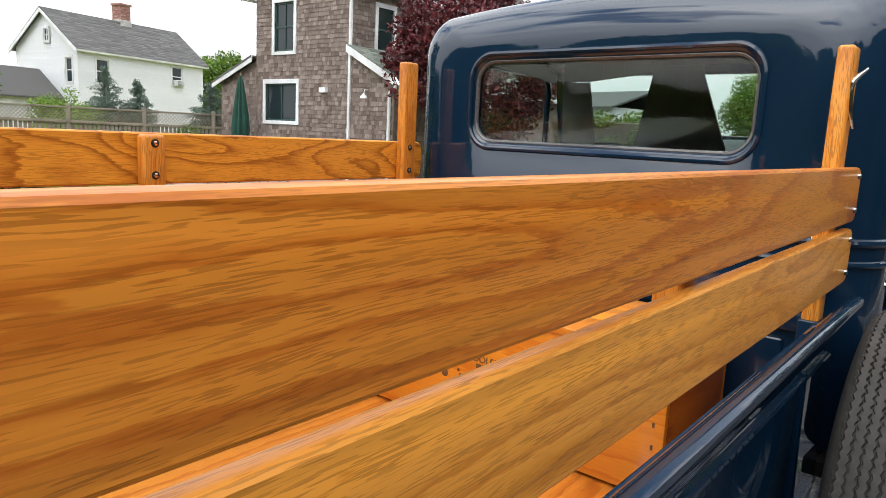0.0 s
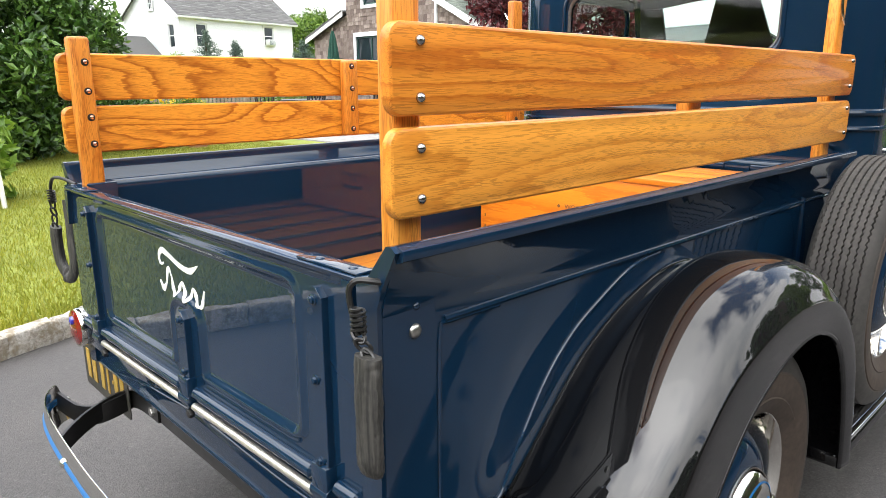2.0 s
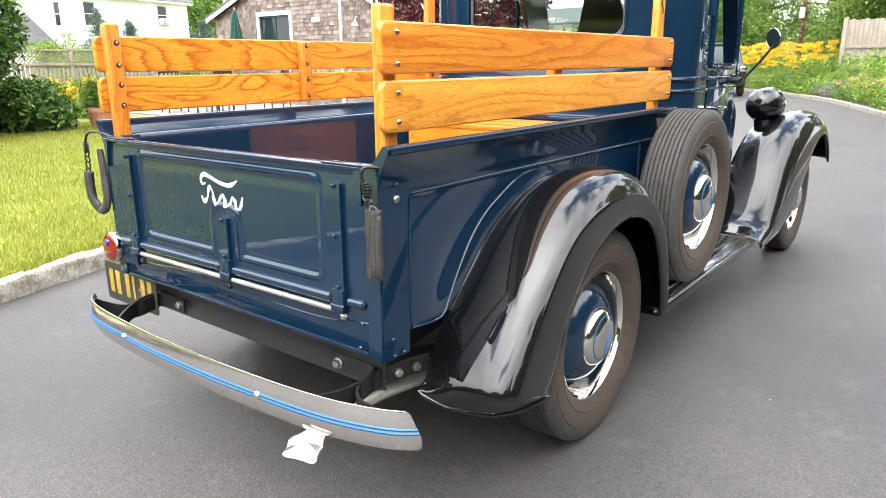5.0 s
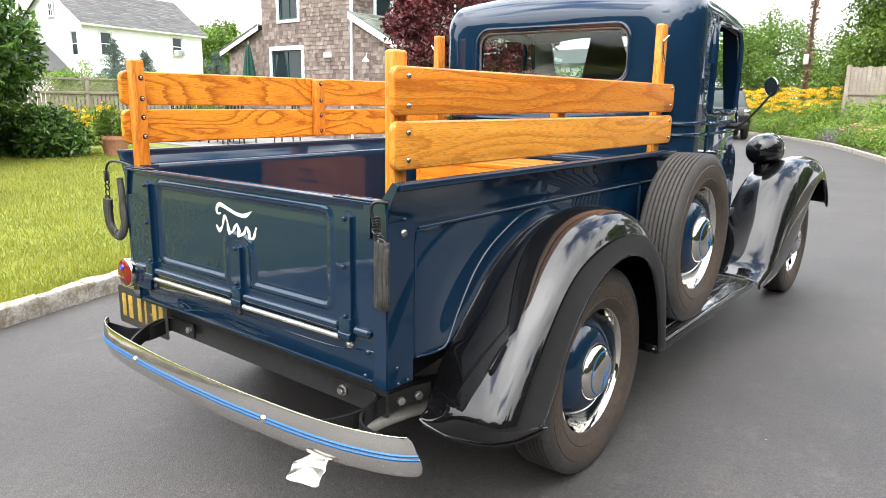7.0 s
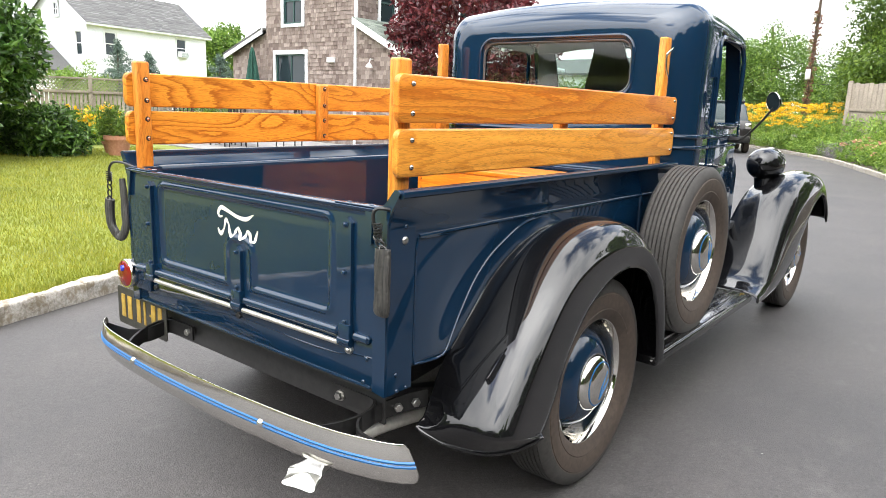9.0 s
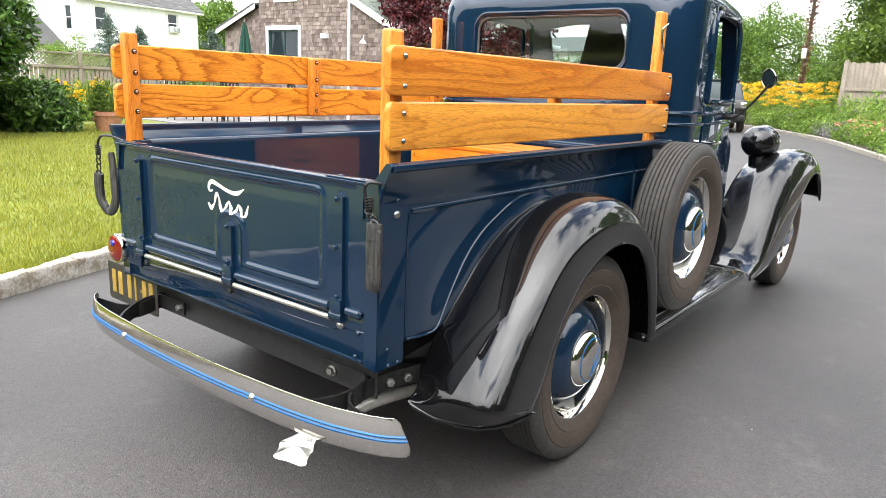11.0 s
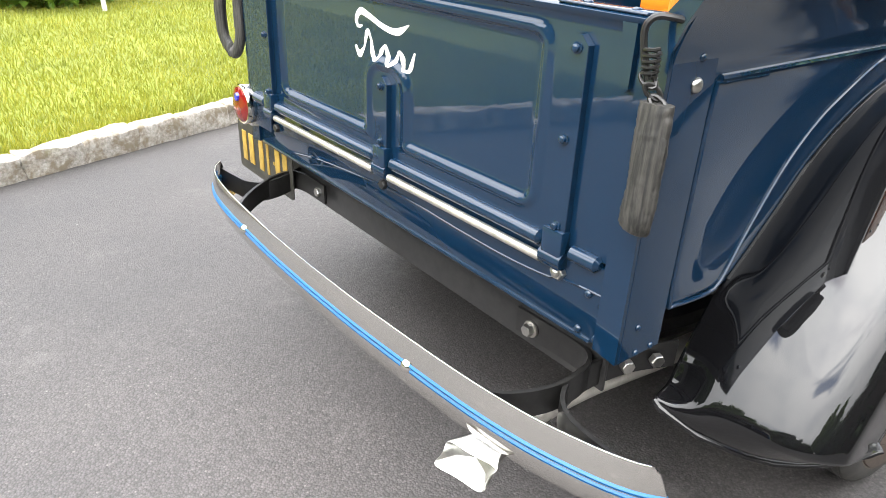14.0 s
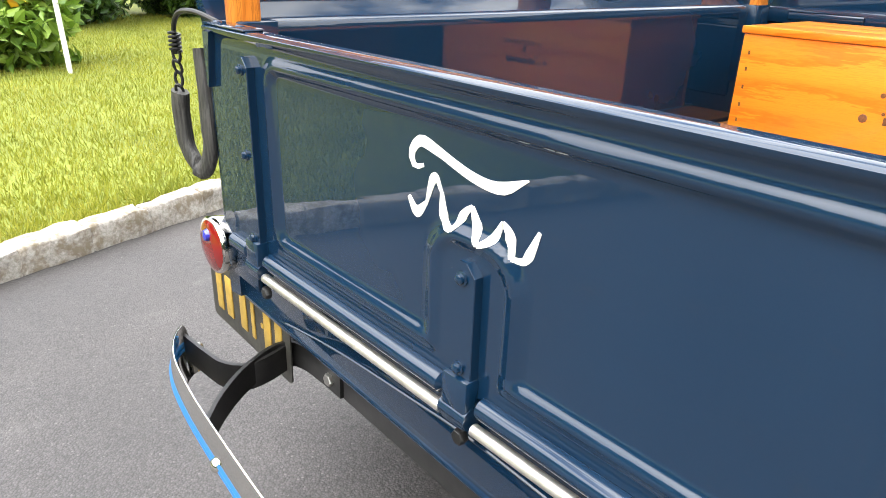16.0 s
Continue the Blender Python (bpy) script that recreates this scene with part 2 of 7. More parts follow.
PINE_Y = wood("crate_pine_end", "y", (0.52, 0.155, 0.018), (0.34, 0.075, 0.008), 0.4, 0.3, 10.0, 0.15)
CHROME = material("chrome", 0.09, 1.0, color=(0.72, 0.70, 0.66))[0]
STEEL = speckled("bright_steel", (0.42, 0.41, 0.38), (0.62, 0.60, 0.56), 60, 0.32, 0.1, 0.001, metal=1.0)
COPPER = material("coppery_nut", 0.25, 1.0, color=(0.80, 0.50, 0.38))[0]
BOLT = material("dark_polished_steel", 0.14, 1.0, color=(0.36, 0.35, 0.33))[0]
ROD = speckled("satin_rod", (0.55, 0.52, 0.47), (0.72, 0.69, 0.63), 50, 0.4, 0.1, 0.001, metal=0.85)
IRON = speckled("black_iron", (0.006, 0.006, 0.006), (0.018, 0.017, 0.016), 70, 0.36, 0.25, 0.0008)
CHASSIS = speckled("chassis_black", (0.010, 0.010, 0.010), (0.028, 0.027, 0.026), 40, 0.38, 0.15, 0.002)
RUBBER = speckled("tyre_rubber", (0.038, 0.027, 0.020), (0.072, 0.051, 0.038), 55, 0.72, 0.25, 0.001, big=5)
BOARD_PLATE = speckled("polished_plate", (0.42, 0.42, 0.43), (0.56, 0.56, 0.57), 30, 0.16, 0.04, 0.0006, metal=1.0)
RUBBER_MAT = speckled("ribbed_rubber", (0.06, 0.06, 0.06), (0.11, 0.11, 0.11), 80, 0.2, 0.1, 0.001)


def sleeve_cloth():
    """Worn black cloth with creases along its length."""
    m, nt, p = material("black_sleeve", 0.62)
    crease = noise_tex(nt, coords(nt, (240, 240, 12), False), 1.0, 3.0, 0.55)
    worn = noise_tex(nt, coords(nt, (40, 40, 25), False), 1.0, 3.0)
    c = ramp(nt, crease, [(0.38, (0.012, 0.012, 0.011)), (0.66, (0.052, 0.048, 0.042))])
    c = mixed(nt, c, (0.09, 0.085, 0.075), ramp(nt, worn, [(0.58, (0, 0, 0)), (0.75, (0.5, 0.5, 0.5))]))
    nt.links.new(c, p.inputs["Base Color"])
    bump(nt, p, crease, 0.4, 0.002)
    return m


SLEEVE = sleeve_cloth()
CREAM = material("cream_lettering", 0.4, color=(0.78, 0.75, 0.64))[0]
STRIPE = material("blue_stripe", 0.45, color=(0.002, 0.095, 0.27))[0]
TREAD = speckled("tyre_tread", (0.030, 0.028, 0.026), (0.058, 0.053, 0.048), 55, 0.8, 0.25, 0.001, big=5)
RED_GLASS = material("red_lens", 0.12, 0.0, 0.3, color=(0.17, 0.008, 0.006))[0]
BLUE_DOT = material("blue_lens", 0.08, 0.0, 1.0, color=(0.03, 0.03, 0.35))[0]
PLATE_BLACK = speckled("plate_black", (0.02, 0.02, 0.018), (0.06, 0.055, 0.045), 60, 0.5, 0.2, 0.001)
PLATE_YELLOW = speckled("plate_yellow", (0.32, 0.20, 0.03), (0.50, 0.32, 0.06), 40, 0.5, 0.1, 0.001)
STENCIL = speckled("stencil_ink", (0.05, 0.02, 0.008), (0.16, 0.06, 0.015), 90, 0.6, 0.0, 0.001)
HEADLINER = speckled("grey_headliner", (0.13, 0.135, 0.125), (0.17, 0.175, 0.16), 60, 0.9, 0.2, 0.001)
SEAT = speckled("brown_seat", (0.05, 0.03, 0.02), (0.10, 0.06, 0.04), 40, 0.6, 0.2, 0.002)


def asphalt():
    m, nt, p = material("asphalt", 0.62)
    v = coords(nt, vary=False)
    vor = node(nt, "ShaderNodeTexVoronoi", Scale=195.0)
    nt.links.new(v, vor.inputs["Vector"])
    pebble = ramp(nt, vor.outputs["Color"], [(0.1, (0.050, 0.0455, 0.0440)), (0.55, (0.0690, 0.0640, 0.0625)), (0.85, (0.0810, 0.0755, 0.073)), (0.98, (0.130, 0.120, 0.114))])
    gap = ramp(nt, vor.outputs["Distance"], [(0.25, (1.10, 1.10, 1.10)), (0.75, (0.68, 0.68, 0.68))])
    c = mixed(nt, pebble, gap, 1.0, "MULTIPLY")
    patch = ramp(nt, noise_tex(nt, v, 0.8, 4.0, 0.6), [(0.34, (0.78, 0.78, 0.79)), (0.66, (1.12, 1.09, 1.08))])
    c = mixed(nt, c, patch, 1.0, "MULTIPLY")
    pit = mixed(nt, ramp(nt, noise_tex(nt, v, 48.0, 3.0, 0.6), [(0.58, (0, 0, 0)), (0.66, (0.75, 0.75, 0.75))]), ramp(nt, noise_tex(nt, v, 2.2, 3.0), [(0.46, (0.10, 0.10, 0.10)), (0.60, (1, 1, 1))]), 1.0, "MULTIPLY")
    c = mixed(nt, c, (0.026, 0.024, 0.023), pit)
    worn = ramp(nt, noise_tex(nt, v, 4.0, 6.0, 0.7), [(0.58, (0, 0, 0)), (0.74, (0.34, 0.34, 0.34))])
    c = mixed(nt, c, (0.17, 0.16, 0.15), worn)
    speck = node(nt, "ShaderNodeTexVoronoi", Scale=7.0)
    nt.links.new(v, speck.inputs["Vector"])
    dot = ramp(nt, speck.outputs["Distance"], [(0.020, (1, 1, 1)), (0.035, (0, 0, 0))])
    few = ramp(nt, speck.outputs["Color"], [(0.55, (0, 0, 0)), (0.58, (0.8, 0.8, 0.8))])
    c = mixed(nt, c, (0.34, 0.33, 0.31), mixed(nt, dot, few, 1.0, "MULTIPLY"))
    nt.links.new(c, p.inputs["Base Color"])
    bump(nt, p, vor.outputs["Distance"], 0.7, -0.0018)
    return m


ASPHALT = asphalt()


def kerb_stone_material():
    """Pale rough granite with brown and mossy stains."""
    m, nt, p = material("kerb_granite", 0.9)
    v = coords(nt)
    fine, mid = noise_tex(nt, v, 60, 5.0, 0.7), noise_tex(nt, v, 13, 5.0, 0.65)
    c = ramp(nt, fine, [(0.3, (0.20, 0.182, 0.155)), (0.65, (0.48, 0.45, 0.40))])
    c = mixed(nt, c, (0.17, 0.135, 0.085), ramp(nt, mid, [(0.46, (0, 0, 0)), (0.60, (0.85,) * 3)]))
    c = mixed(nt, c, (0.13, 0.14, 0.05), ramp(nt, noise_tex(nt, v, 7, 4.0), [(0.60, (0, 0, 0)), (0.72, (0.5,) * 3)]))
    nt.links.new(c, p.inputs["Base Color"])
    bump(nt, p, mid, 1.0, 0.012)
    return m


KERB = kerb_stone_material()
TURF = speckled("lawn", (0.115, 0.145, 0.015), (0.225, 0.248, 0.033), 55, 0.9, 0.6, 0.004, big=0.8, vary=False)
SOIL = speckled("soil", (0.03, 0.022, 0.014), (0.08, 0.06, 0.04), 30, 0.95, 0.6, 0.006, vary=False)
BLADES = leafy("grass_blades", (0.165, 0.190, 0.017), (0.262, 0.276, 0.031), (0.35, 0.335, 0.060), 0.5, 0.35)
SHRUB = leafy("shrub_leaves", (0.014, 0.040, 0.009), (0.065, 0.145, 0.026), (0.17, 0.29, 0.06), 0.32)
HEDGE_LEAF = leafy("hedge_leaves", (0.05, 0.10, 0.012), (0.11, 0.19, 0.02), (0.19, 0.28, 0.04), 0.45)
TREE_LEAF = leafy("tree_leaves", (0.05, 0.11, 0.015), (0.12, 0.22, 0.03), (0.23, 0.34, 0.06), 0.45)
BORDER_LEAF = leafy("border_leaves", (0.08, 0.16, 0.02), (0.17, 0.29, 0.035), (0.30, 0.42, 0.08), 0.45)
DARK_LEAF = leafy("dark_leaves", (0.015, 0.04, 0.010), (0.035, 0.08, 0.02), (0.07, 0.13, 0.035), 0.45)
MAPLE_LEAF = leafy("maple_leaves", (0.035, 0.006, 0.010), (0.10, 0.014, 0.022), (0.20, 0.035, 0.045), 0.45)
SPRUCE_LEAF = leafy("spruce_needles", (0.028, 0.055, 0.042), (0.085, 0.135, 0.115), (0.22, 0.30, 0.27), 0.6, 0.05)
YELLOW = leafy("yellow_petals", (0.60, 0.31, 0.005), (0.80, 0.50, 0.010), (0.86, 0.60, 0.025), 0.5)
PINK = leafy("pink_petals", (0.45, 0.14, 0.14), (0.62, 0.30, 0.24), (0.70, 0.45, 0.30), 0.5)
LAVENDER = leafy("lavender", (0.14, 0.12, 0.16), (0.24, 0.22, 0.28), (0.34, 0.32, 0.36), 0.6)
BARK = speckled("bark", (0.05, 0.035, 0.022), (0.15, 0.11, 0.08), 25, 0.95, 0.8, 0.02)
WHITE = speckled("white_paint", (0.75, 0.77, 0.79), (0.81, 0.82, 0.84), 20, 0.6, 0.05, 0.002)
CLAP = islands("white_clapboard", [(0.0, (0.76, 0.78, 0.81)), (1.0, (0.81, 0.83, 0.86))], 0.65, 0.05)
SHINGLE = islands("weathered_shingle", [(0.0, (0.115, 0.082, 0.070)), (0.25, (0.170, 0.130, 0.112)), (0.75, (0.215, 0.170, 0.150)), (1.0, (0.30, 0.245, 0.215))], 0.9, 0.3, (70, 70, 9))
ROOFING = islands("grey_roofing", [(0.0, (0.07, 0.07, 0.07)), (0.5, (0.115, 0.113, 0.11)), (1.0, (0.17, 0.167, 0.165))], 0.95, 0.3)
GREEN_ROOF = islands("green_roofing", [(0.0, (0.10, 0.12, 0.10)), (1.0, (0.22, 0.25, 0.21))], 0.95, 0.3)
BRICK = islands("brick", [(0.0, (0.22, 0.09, 0.07)), (0.6, (0.34, 0.17, 0.13)), (1.0, (0.42, 0.28, 0.24))], 0.9, 0.3)
MORTAR = speckled("mortar", (0.30, 0.28, 0.26), (0.42, 0.40, 0.37), 60, 0.95, 0.3, 0.002)
PANE = material("window_pane", 0.04, 0.0, 0.0, color=(0.02, 0.03, 0.035))[0]
SASH = material("green_sash", 0.5, color=(0.02, 0.06, 0.055))[0]
FENCE_WOOD = speckled("weathered_fence", (0.20, 0.165, 0.13), (0.36, 0.31, 0.25), 30, 0.9, 0.4, 0.004)
UMBRELLA = speckled("green_canvas", (0.008, 0.05, 0.035), (0.02, 0.10, 0.07), 30, 0.85, 0.2, 0.004)
CLAY = speckled("terracotta", (0.36, 0.15, 0.09), (0.50, 0.24, 0.15), 25, 0.85, 0.2, 0.003)
STONE = speckled("patio_stone", (0.20, 0.19, 0.18), (0.34, 0.32, 0.30), 8, 0.9, 0.3, 0.004, vary=False)
SUV_PAINT = paint("dark_suv_paint", (0.02, 0.018, 0.018))
GALV = material("pole_white", 0.6, color=(0.66, 0.65, 0.60))[0]


def glass(name, tint=(0.9, 0.95, 0.93)):
    m = bpy.data.materials.new(name)
    m.use_nodes = True
    nt = m.node_tree
    nt.nodes.clear()
    out = nt.nodes.new("ShaderNodeOutputMaterial")
    clear, gloss = nt.nodes.new("ShaderNodeBsdfTransparent"), nt.nodes.new("ShaderNodeBsdfGlossy")
    clear.inputs[0].default_value, gloss.inputs["Roughness"].default_value = (*tint, 1), 0.01
    fr = node(nt, "ShaderNodeFresnel", IOR=1.45)
    mx = nt.nodes.new("ShaderNodeMixShader")
    nt.links.new(fr.outputs[0], mx.inputs[0])
    nt.links.new(clear.outputs[0], mx.inputs[1])
    nt.links.new(gloss.outputs[0], mx.inputs[2])
    nt.links.new(mx.outputs[0], out.inputs[0])
    return m


GLASS = glass("cab_glass")

# ---- mesh helpers ----


def thing(name, at=(0, 0, 0), label="", category="", group="", kind=""):
    ob = new(name)
    ob.location = at
    ob.empty_display_size = 0.1
    return tagged(ob, label, category, group, kind)


def settle(me, angle):
    if angle is None:
        me.shade_flat()
    else:
        me.shade_smooth()
        me.set_sharp_from_angle(angle=radians(angle))


def part(name, bm, mat, parent=None, label="", angle=35, at=None):
    """Links a bmesh as one mesh object, under a thing or a part."""
    me = bpy.data.meshes.new(name)
    bmesh.ops.recalc_face_normals(bm, faces=bm.faces)
    bm.to_mesh(me)
    bm.free()
    settle(me, angle)
    me.materials.append(mat)
    ob = new(name, me)
    ob.parent = parent
    if at is not None:
        ob.location = at
    return tagged(ob, label)


def share(ob, m, parent):
    """Another object on the same mesh, at the pose m under parent."""
    o = new(ob.name.split(".")[0], ob.data)
    o.parent = parent
    o.matrix_basis = m
    if "label" in ob:
        o["label"] = ob["label"]
    return o


def solid(name, verts, faces, mat, parent=None, label="", angle=None):
    me = bpy.data.meshes.new(name)
    me.from_pydata(verts, [], faces)
    settle(me, angle)
    me.materials.append(mat)
    ob = new(name, me)
    ob.parent = parent
    return tagged(ob, label)


def box(bm, x0, x1, y0, y1, z0, z1, bev=0.0, seg=2, m=None):
    mat = Matrix.Translation(((x0 + x1) / 2, (y0 + y1) / 2, (z0 + z1) / 2)) @ Matrix.Diagonal((x1 - x0, y1 - y0, z1 - z0, 1))
    got = bmesh.ops.create_cube(bm, size=1.0, matrix=(m or Matrix()) @ mat)["verts"]
    if bev:
        edges = list({e for v in got for e in v.link_edges})
        bmesh.ops.bevel(bm, geom=edges, offset=bev, segments=seg, profile=0.5, affect="EDGES")
    return bm


def boxed(*a, **k):
    return box(bmesh.new(), *a, **k)


def skin(bm, rings, closed=False, ends=False):
    """Faces between rows of points; closed: each row is a loop."""
    rows = [[bm.verts.new(p) for p in r] for r in rings]
    for a, b in zip(rows, rows[1:]):
        n = len(a)
        for i in range(n if closed else n - 1):
            j = (i + 1) % n
            bm.faces.new((a[i], a[j], b[j], b[i]))
    if ends:
        bm.faces.new(rows[0])
        bm.faces.new(list(reversed(rows[-1])))
    return rows


def curve(points, n):
    """n points on a smooth line through the given ones."""
    p = np.array(points, float)
    d = np.r_[0, np.cumsum(np.linalg.norm(np.diff(p, axis=0), axis=1))]
    q = np.vstack([2 * p[0] - p[1], p, 2 * p[-1] - p[-2]])
    out = []
    for s in np.linspace(0, d[-1], n):
        i = min(int(np.searchsorted(d, s, side="right")) - 1, len(p) - 2)
        u = (s - d[i]) / (d[i + 1] - d[i])
        a, b, c, e = q[i], q[i + 1], q[i + 2], q[i + 3]
        out.append(0.5 * (2 * b + (c - a) * u + (2 * a - 5 * b + 4 * c - e) * u * u + (3 * b - a - 3 * c + e) * u**3))
    return np.array(out)


def tube(bm, points, radius, n=10, caps=True):
    """A round bar along points; radius may be a number or one for each point."""
    p = [Vector(a) for a in points]
    radii = [float(r) for r in ([radius] * len(p) if isinstance(radius, (int, float)) else radius)]
    rings, side = [], None
    for i, a in enumerate(p):
        d = (p[min(i + 1, len(p) - 1)] - p[max(i - 1, 0)]).normalized()
        if side is None:
            side = d.orthogonal().normalized()
        side = (side - d * side.dot(d)).normalized()
        other = d.cross(side)
        rings.append([a + radii[i] * (math.cos(2 * math.pi * k / n) * side + math.sin(2 * math.pi * k / n) * other) for k in range(n)])
    skin(bm, rings, True, caps)
    return bm


def turned(bm, profile, n=48, axis="x", at=(0, 0, 0), wave=None):
    """Turns a profile of (along, radius) about an axis through at."""
    rings = []
    for k in range(n):
        a = 2 * math.pi * k / n
        ring = []
        for j, (s, r) in enumerate(profile):
            if wave:
                s = s + wave(j, k)
            c = (s, r * math.cos(a), r * math.sin(a))
            if axis == "y":
                c = (r * math.cos(a), s, r * math.sin(a))
            if axis == "z":
                c = (r * math.cos(a), r * math.sin(a), s)
            ring.append(Vector(c) + Vector(at))
        rings.append(ring)
    rows = [[bm.verts.new(p) for p in r] for r in rings]
    for a, b in zip(rows, rows[1:] + rows[:1]):
        for i in range(len(profile) - 1):
            bm.faces.new((a[i], a[i + 1], b[i + 1], b[i]))
    bmesh.ops.remove_doubles(bm, verts=bm.verts, dist=1e-5)
    return bm


def dome(bm, at, r, h, axis="x", sign=1, n=14):
    """A round bolt head."""
    prof = [(0, r), (sign * 0.3 * h, r * 0.97), (sign * 0.75 * h, r * 0.72), (sign * 0.95 * h, r * 0.35), (sign * h, 0.0005)]
    return turned(bm, prof, n, axis, at)


def hexbolt(bm, at, r, h, axis="y", sign=-1):
    return turned(bm, [(0, r), (sign * h * 0.8, r), (sign * h, r * 0.85), (sign * h, 0.0005)], 6, axis, at)


def rounded(w0, w1, z0, z1, rt, rb, ns=8, na=6):
    """A rounded rectangle as (across, up) points, from the bottom's left end anticlockwise."""
    pts = []
    for (cx, cz, r, a0) in ((w1 - rb, z0 + rb, rb, -90), (w1 - rt, z1 - rt, rt, 0), (w0 + rt, z1 - rt, rt, 90), (w0 + rb, z0 + rb, rb, 180)):
        arc = [(cx + r * math.cos(radians(a0 + 90 * k / na)), cz + r * math.sin(radians(a0 + 90 * k / na))) for k in range(na + 1)]
        if pts:
            a, b = pts[-1], arc[0]
            pts += [(a[0] + (b[0] - a[0]) * k / ns, a[1] + (b[1] - a[1]) * k / ns) for k in range(1, ns)]
        pts += arc
    a, b = pts[-1], pts[0]
    pts += [(a[0] + (b[0] - a[0]) * k / ns, a[1] + (b[1] - a[1]) * k / ns) for k in range(1, ns)]
    return pts


def thicken(ob, t, offset=-1):
    s = ob.modifiers.new("thickness", "SOLIDIFY")
    s.thickness, s.offset = t, offset
    return ob

# ---- the pickup truck: its rear at y = 0, its nose towards +y ----
XC, WIDE = -0.024, 1.0165
truck = thing("pickup_truck", (XC, 0, LIFT), "dark blue 1930s pickup truck with black fenders, parked on the drive", "truck")
truck.scale.x = WIDE
SIDE, FLOOR_Z, BED_END = 0.609, 0.61, 1.745


def bed_side(s):
    """One side of the bed: wall, inner ledge and flared rail with a rolled lip."""
    n = 40
    ys = [0.012 + (BED_END - 0.012) * k / n for k in range(n + 1)]

    section = [(0.597, 0.60), (0.584, 0.60), (0.584, 0.612), (0.584, 0.924), (0.584, 0.936), (0.588, 0.942), (0.600, 0.944), (0.605, 0.949), (0.628, 0.987), (0.632, 0.9945), (0.638, 0.997), (0.648, 0.996),
               (0.6545, 0.992), (0.6560, 0.986), (0.6545, 0.979), (0.648, 0.976), (0.641, 0.974), (0.630, 0.953), (0.620, 0.928), (0.614, 0.906), (0.612, 0.893), (0.609, 0.886),
               (0.609, 0.874), (0.609, 0.86), (0.609, 0.54), (0.609, 0.53), (0.606, 0.523), (0.597, 0.52)]

    bm = bmesh.new()
    skin(bm, [[(s * x, y, z) for x, z in section] for y in ys], True, True)
    ob = part("bed_side", bm, BLUE, truck, angle=40)
    # rear corner post, folded down to the sill, with a slanted top below the rail's end
    bm = bmesh.new()
    out = [(0.570, 0.476), (0.612, 0.470), (0.612, 0.91), (0.624, 0.942), (0.650, 0.990), (0.641, 0.997), (0.632, 0.996), (0.592, 0.946), (0.570, 0.944)]
    skin(bm, [[(s * x, y, z) for x, z in out] for y in (0.004, 0.014)], True, True)
    box(bm, *sorted((s * 0.602, s * 0.6125)), 0.012, 0.105, 0.470, 0.90)
    part("corner_post", bm, BLUE, ob)
    # raised panel on the wall: upright at the rear, the front edge sweeping up along the fender
    rim = curve([(0.240, 0.862), (0.135, 0.862), (0.117, 0.848), (0.115, 0.70), (0.117, 0.545), (0.130, 0.528), (0.19, 0.521), (0.235, 0.522), (0.255, 0.536), (0.30, 0.612), (0.364, 0.702), (0.43, 0.762), (0.50, 0.801), (0.613, 0.848), (0.72, 0.862)], 60)
    for k, (r, name) in enumerate(((0.0036, "panel_bead"),)):
        bm = bmesh.new()
        tube(bm, [(s * (SIDE + 0.0005), y, z) for y, z in rim], r, 8)
        part(name, bm, BLUE, ob)
    bm = bmesh.new()
    tube(bm, [(s * (SIDE - 0.0005), y, z) for y, z in ((0.125, 0.868), (0.6, 0.869), (1.2, 0.868), (1.72, 0.867))], 0.006, 8)
    part("panel_bead", bm, BLUE, ob)
    bm = bmesh.new()
    tube(bm, [(s * (SIDE - 0.0005), y, z) for y, z in ((1.495, 0.88), (1.495, 0.80), (1.497, 0.66), (1.50, 0.55))], [0.006, 0.007, 0.010, 0.014], 8)
    part("stiffening_rib", bm, BLUE, ob)
    # stake pockets below the flare
    for y in (0.068, 1.68):
        part("stake_pocket", boxed(*sorted((s * 0.556, s * 0.600)), y - 0.036, y + 0.036, 0.72, 0.9475, 0.004), BLUE, ob)
    bm = bmesh.new()
    dome(bm, (s * (SIDE + 0.004), 0.067, 0.866), 0.0105, 0.006, "x", s)
    part("bolt", bm, STEEL, ob, "bright steel bolt head")
    for y, z in ((0.05, 0.475), (0.085, 0.475), (0.045, 0.52), (0.07, 0.90)):
        bm = bmesh.new()
        dome(bm, (s * 0.6125, y, z), 0.006, 0.004, "x", s, 10)
        part("rivet", bm, BLUE, ob)
    return ob


bed_side(1)
bed_side(-1)

# bed floor: oak planks with steel strips between
bed_floor = part("bed_floor", boxed(-0.575, 0.575, 0.03, BED_END, 0.575, 0.585), CHASSIS, truck, "varnished oak plank floor with steel strips")
plank = part("plank", boxed(-0.084, 0.084, 0.032, BED_END - 0.01, 0.585, FLOOR_Z, 0.004), FLOOR_OAK, bed_floor)
plank.location.x = -0.485
for k in range(1, 6):
    share(plank, pose(-0.485 + 0.194 * k, 0, 0), bed_floor)
bm = boxed(-0.017, 0.017, 0.032, BED_END - 0.01, FLOOR_Z - 0.004, FLOOR_Z + 0.003, 0.002)
box(bm, -0.016, -0.009, 0.032, BED_END - 0.01, FLOOR_Z, FLOOR_Z + 0.007, 0.002)
box(bm, 0.009, 0.016, 0.032, BED_END - 0.01, FLOOR_Z, FLOOR_Z + 0.007, 0.002)
strip = part("floor_strip", bm, STEEL, bed_floor, "bright steel floor strip")
strip.location.x = -0.388
for k in range(1, 5):
    share(strip, pose(-0.388 + 0.194 * k, 0, 0), bed_floor)

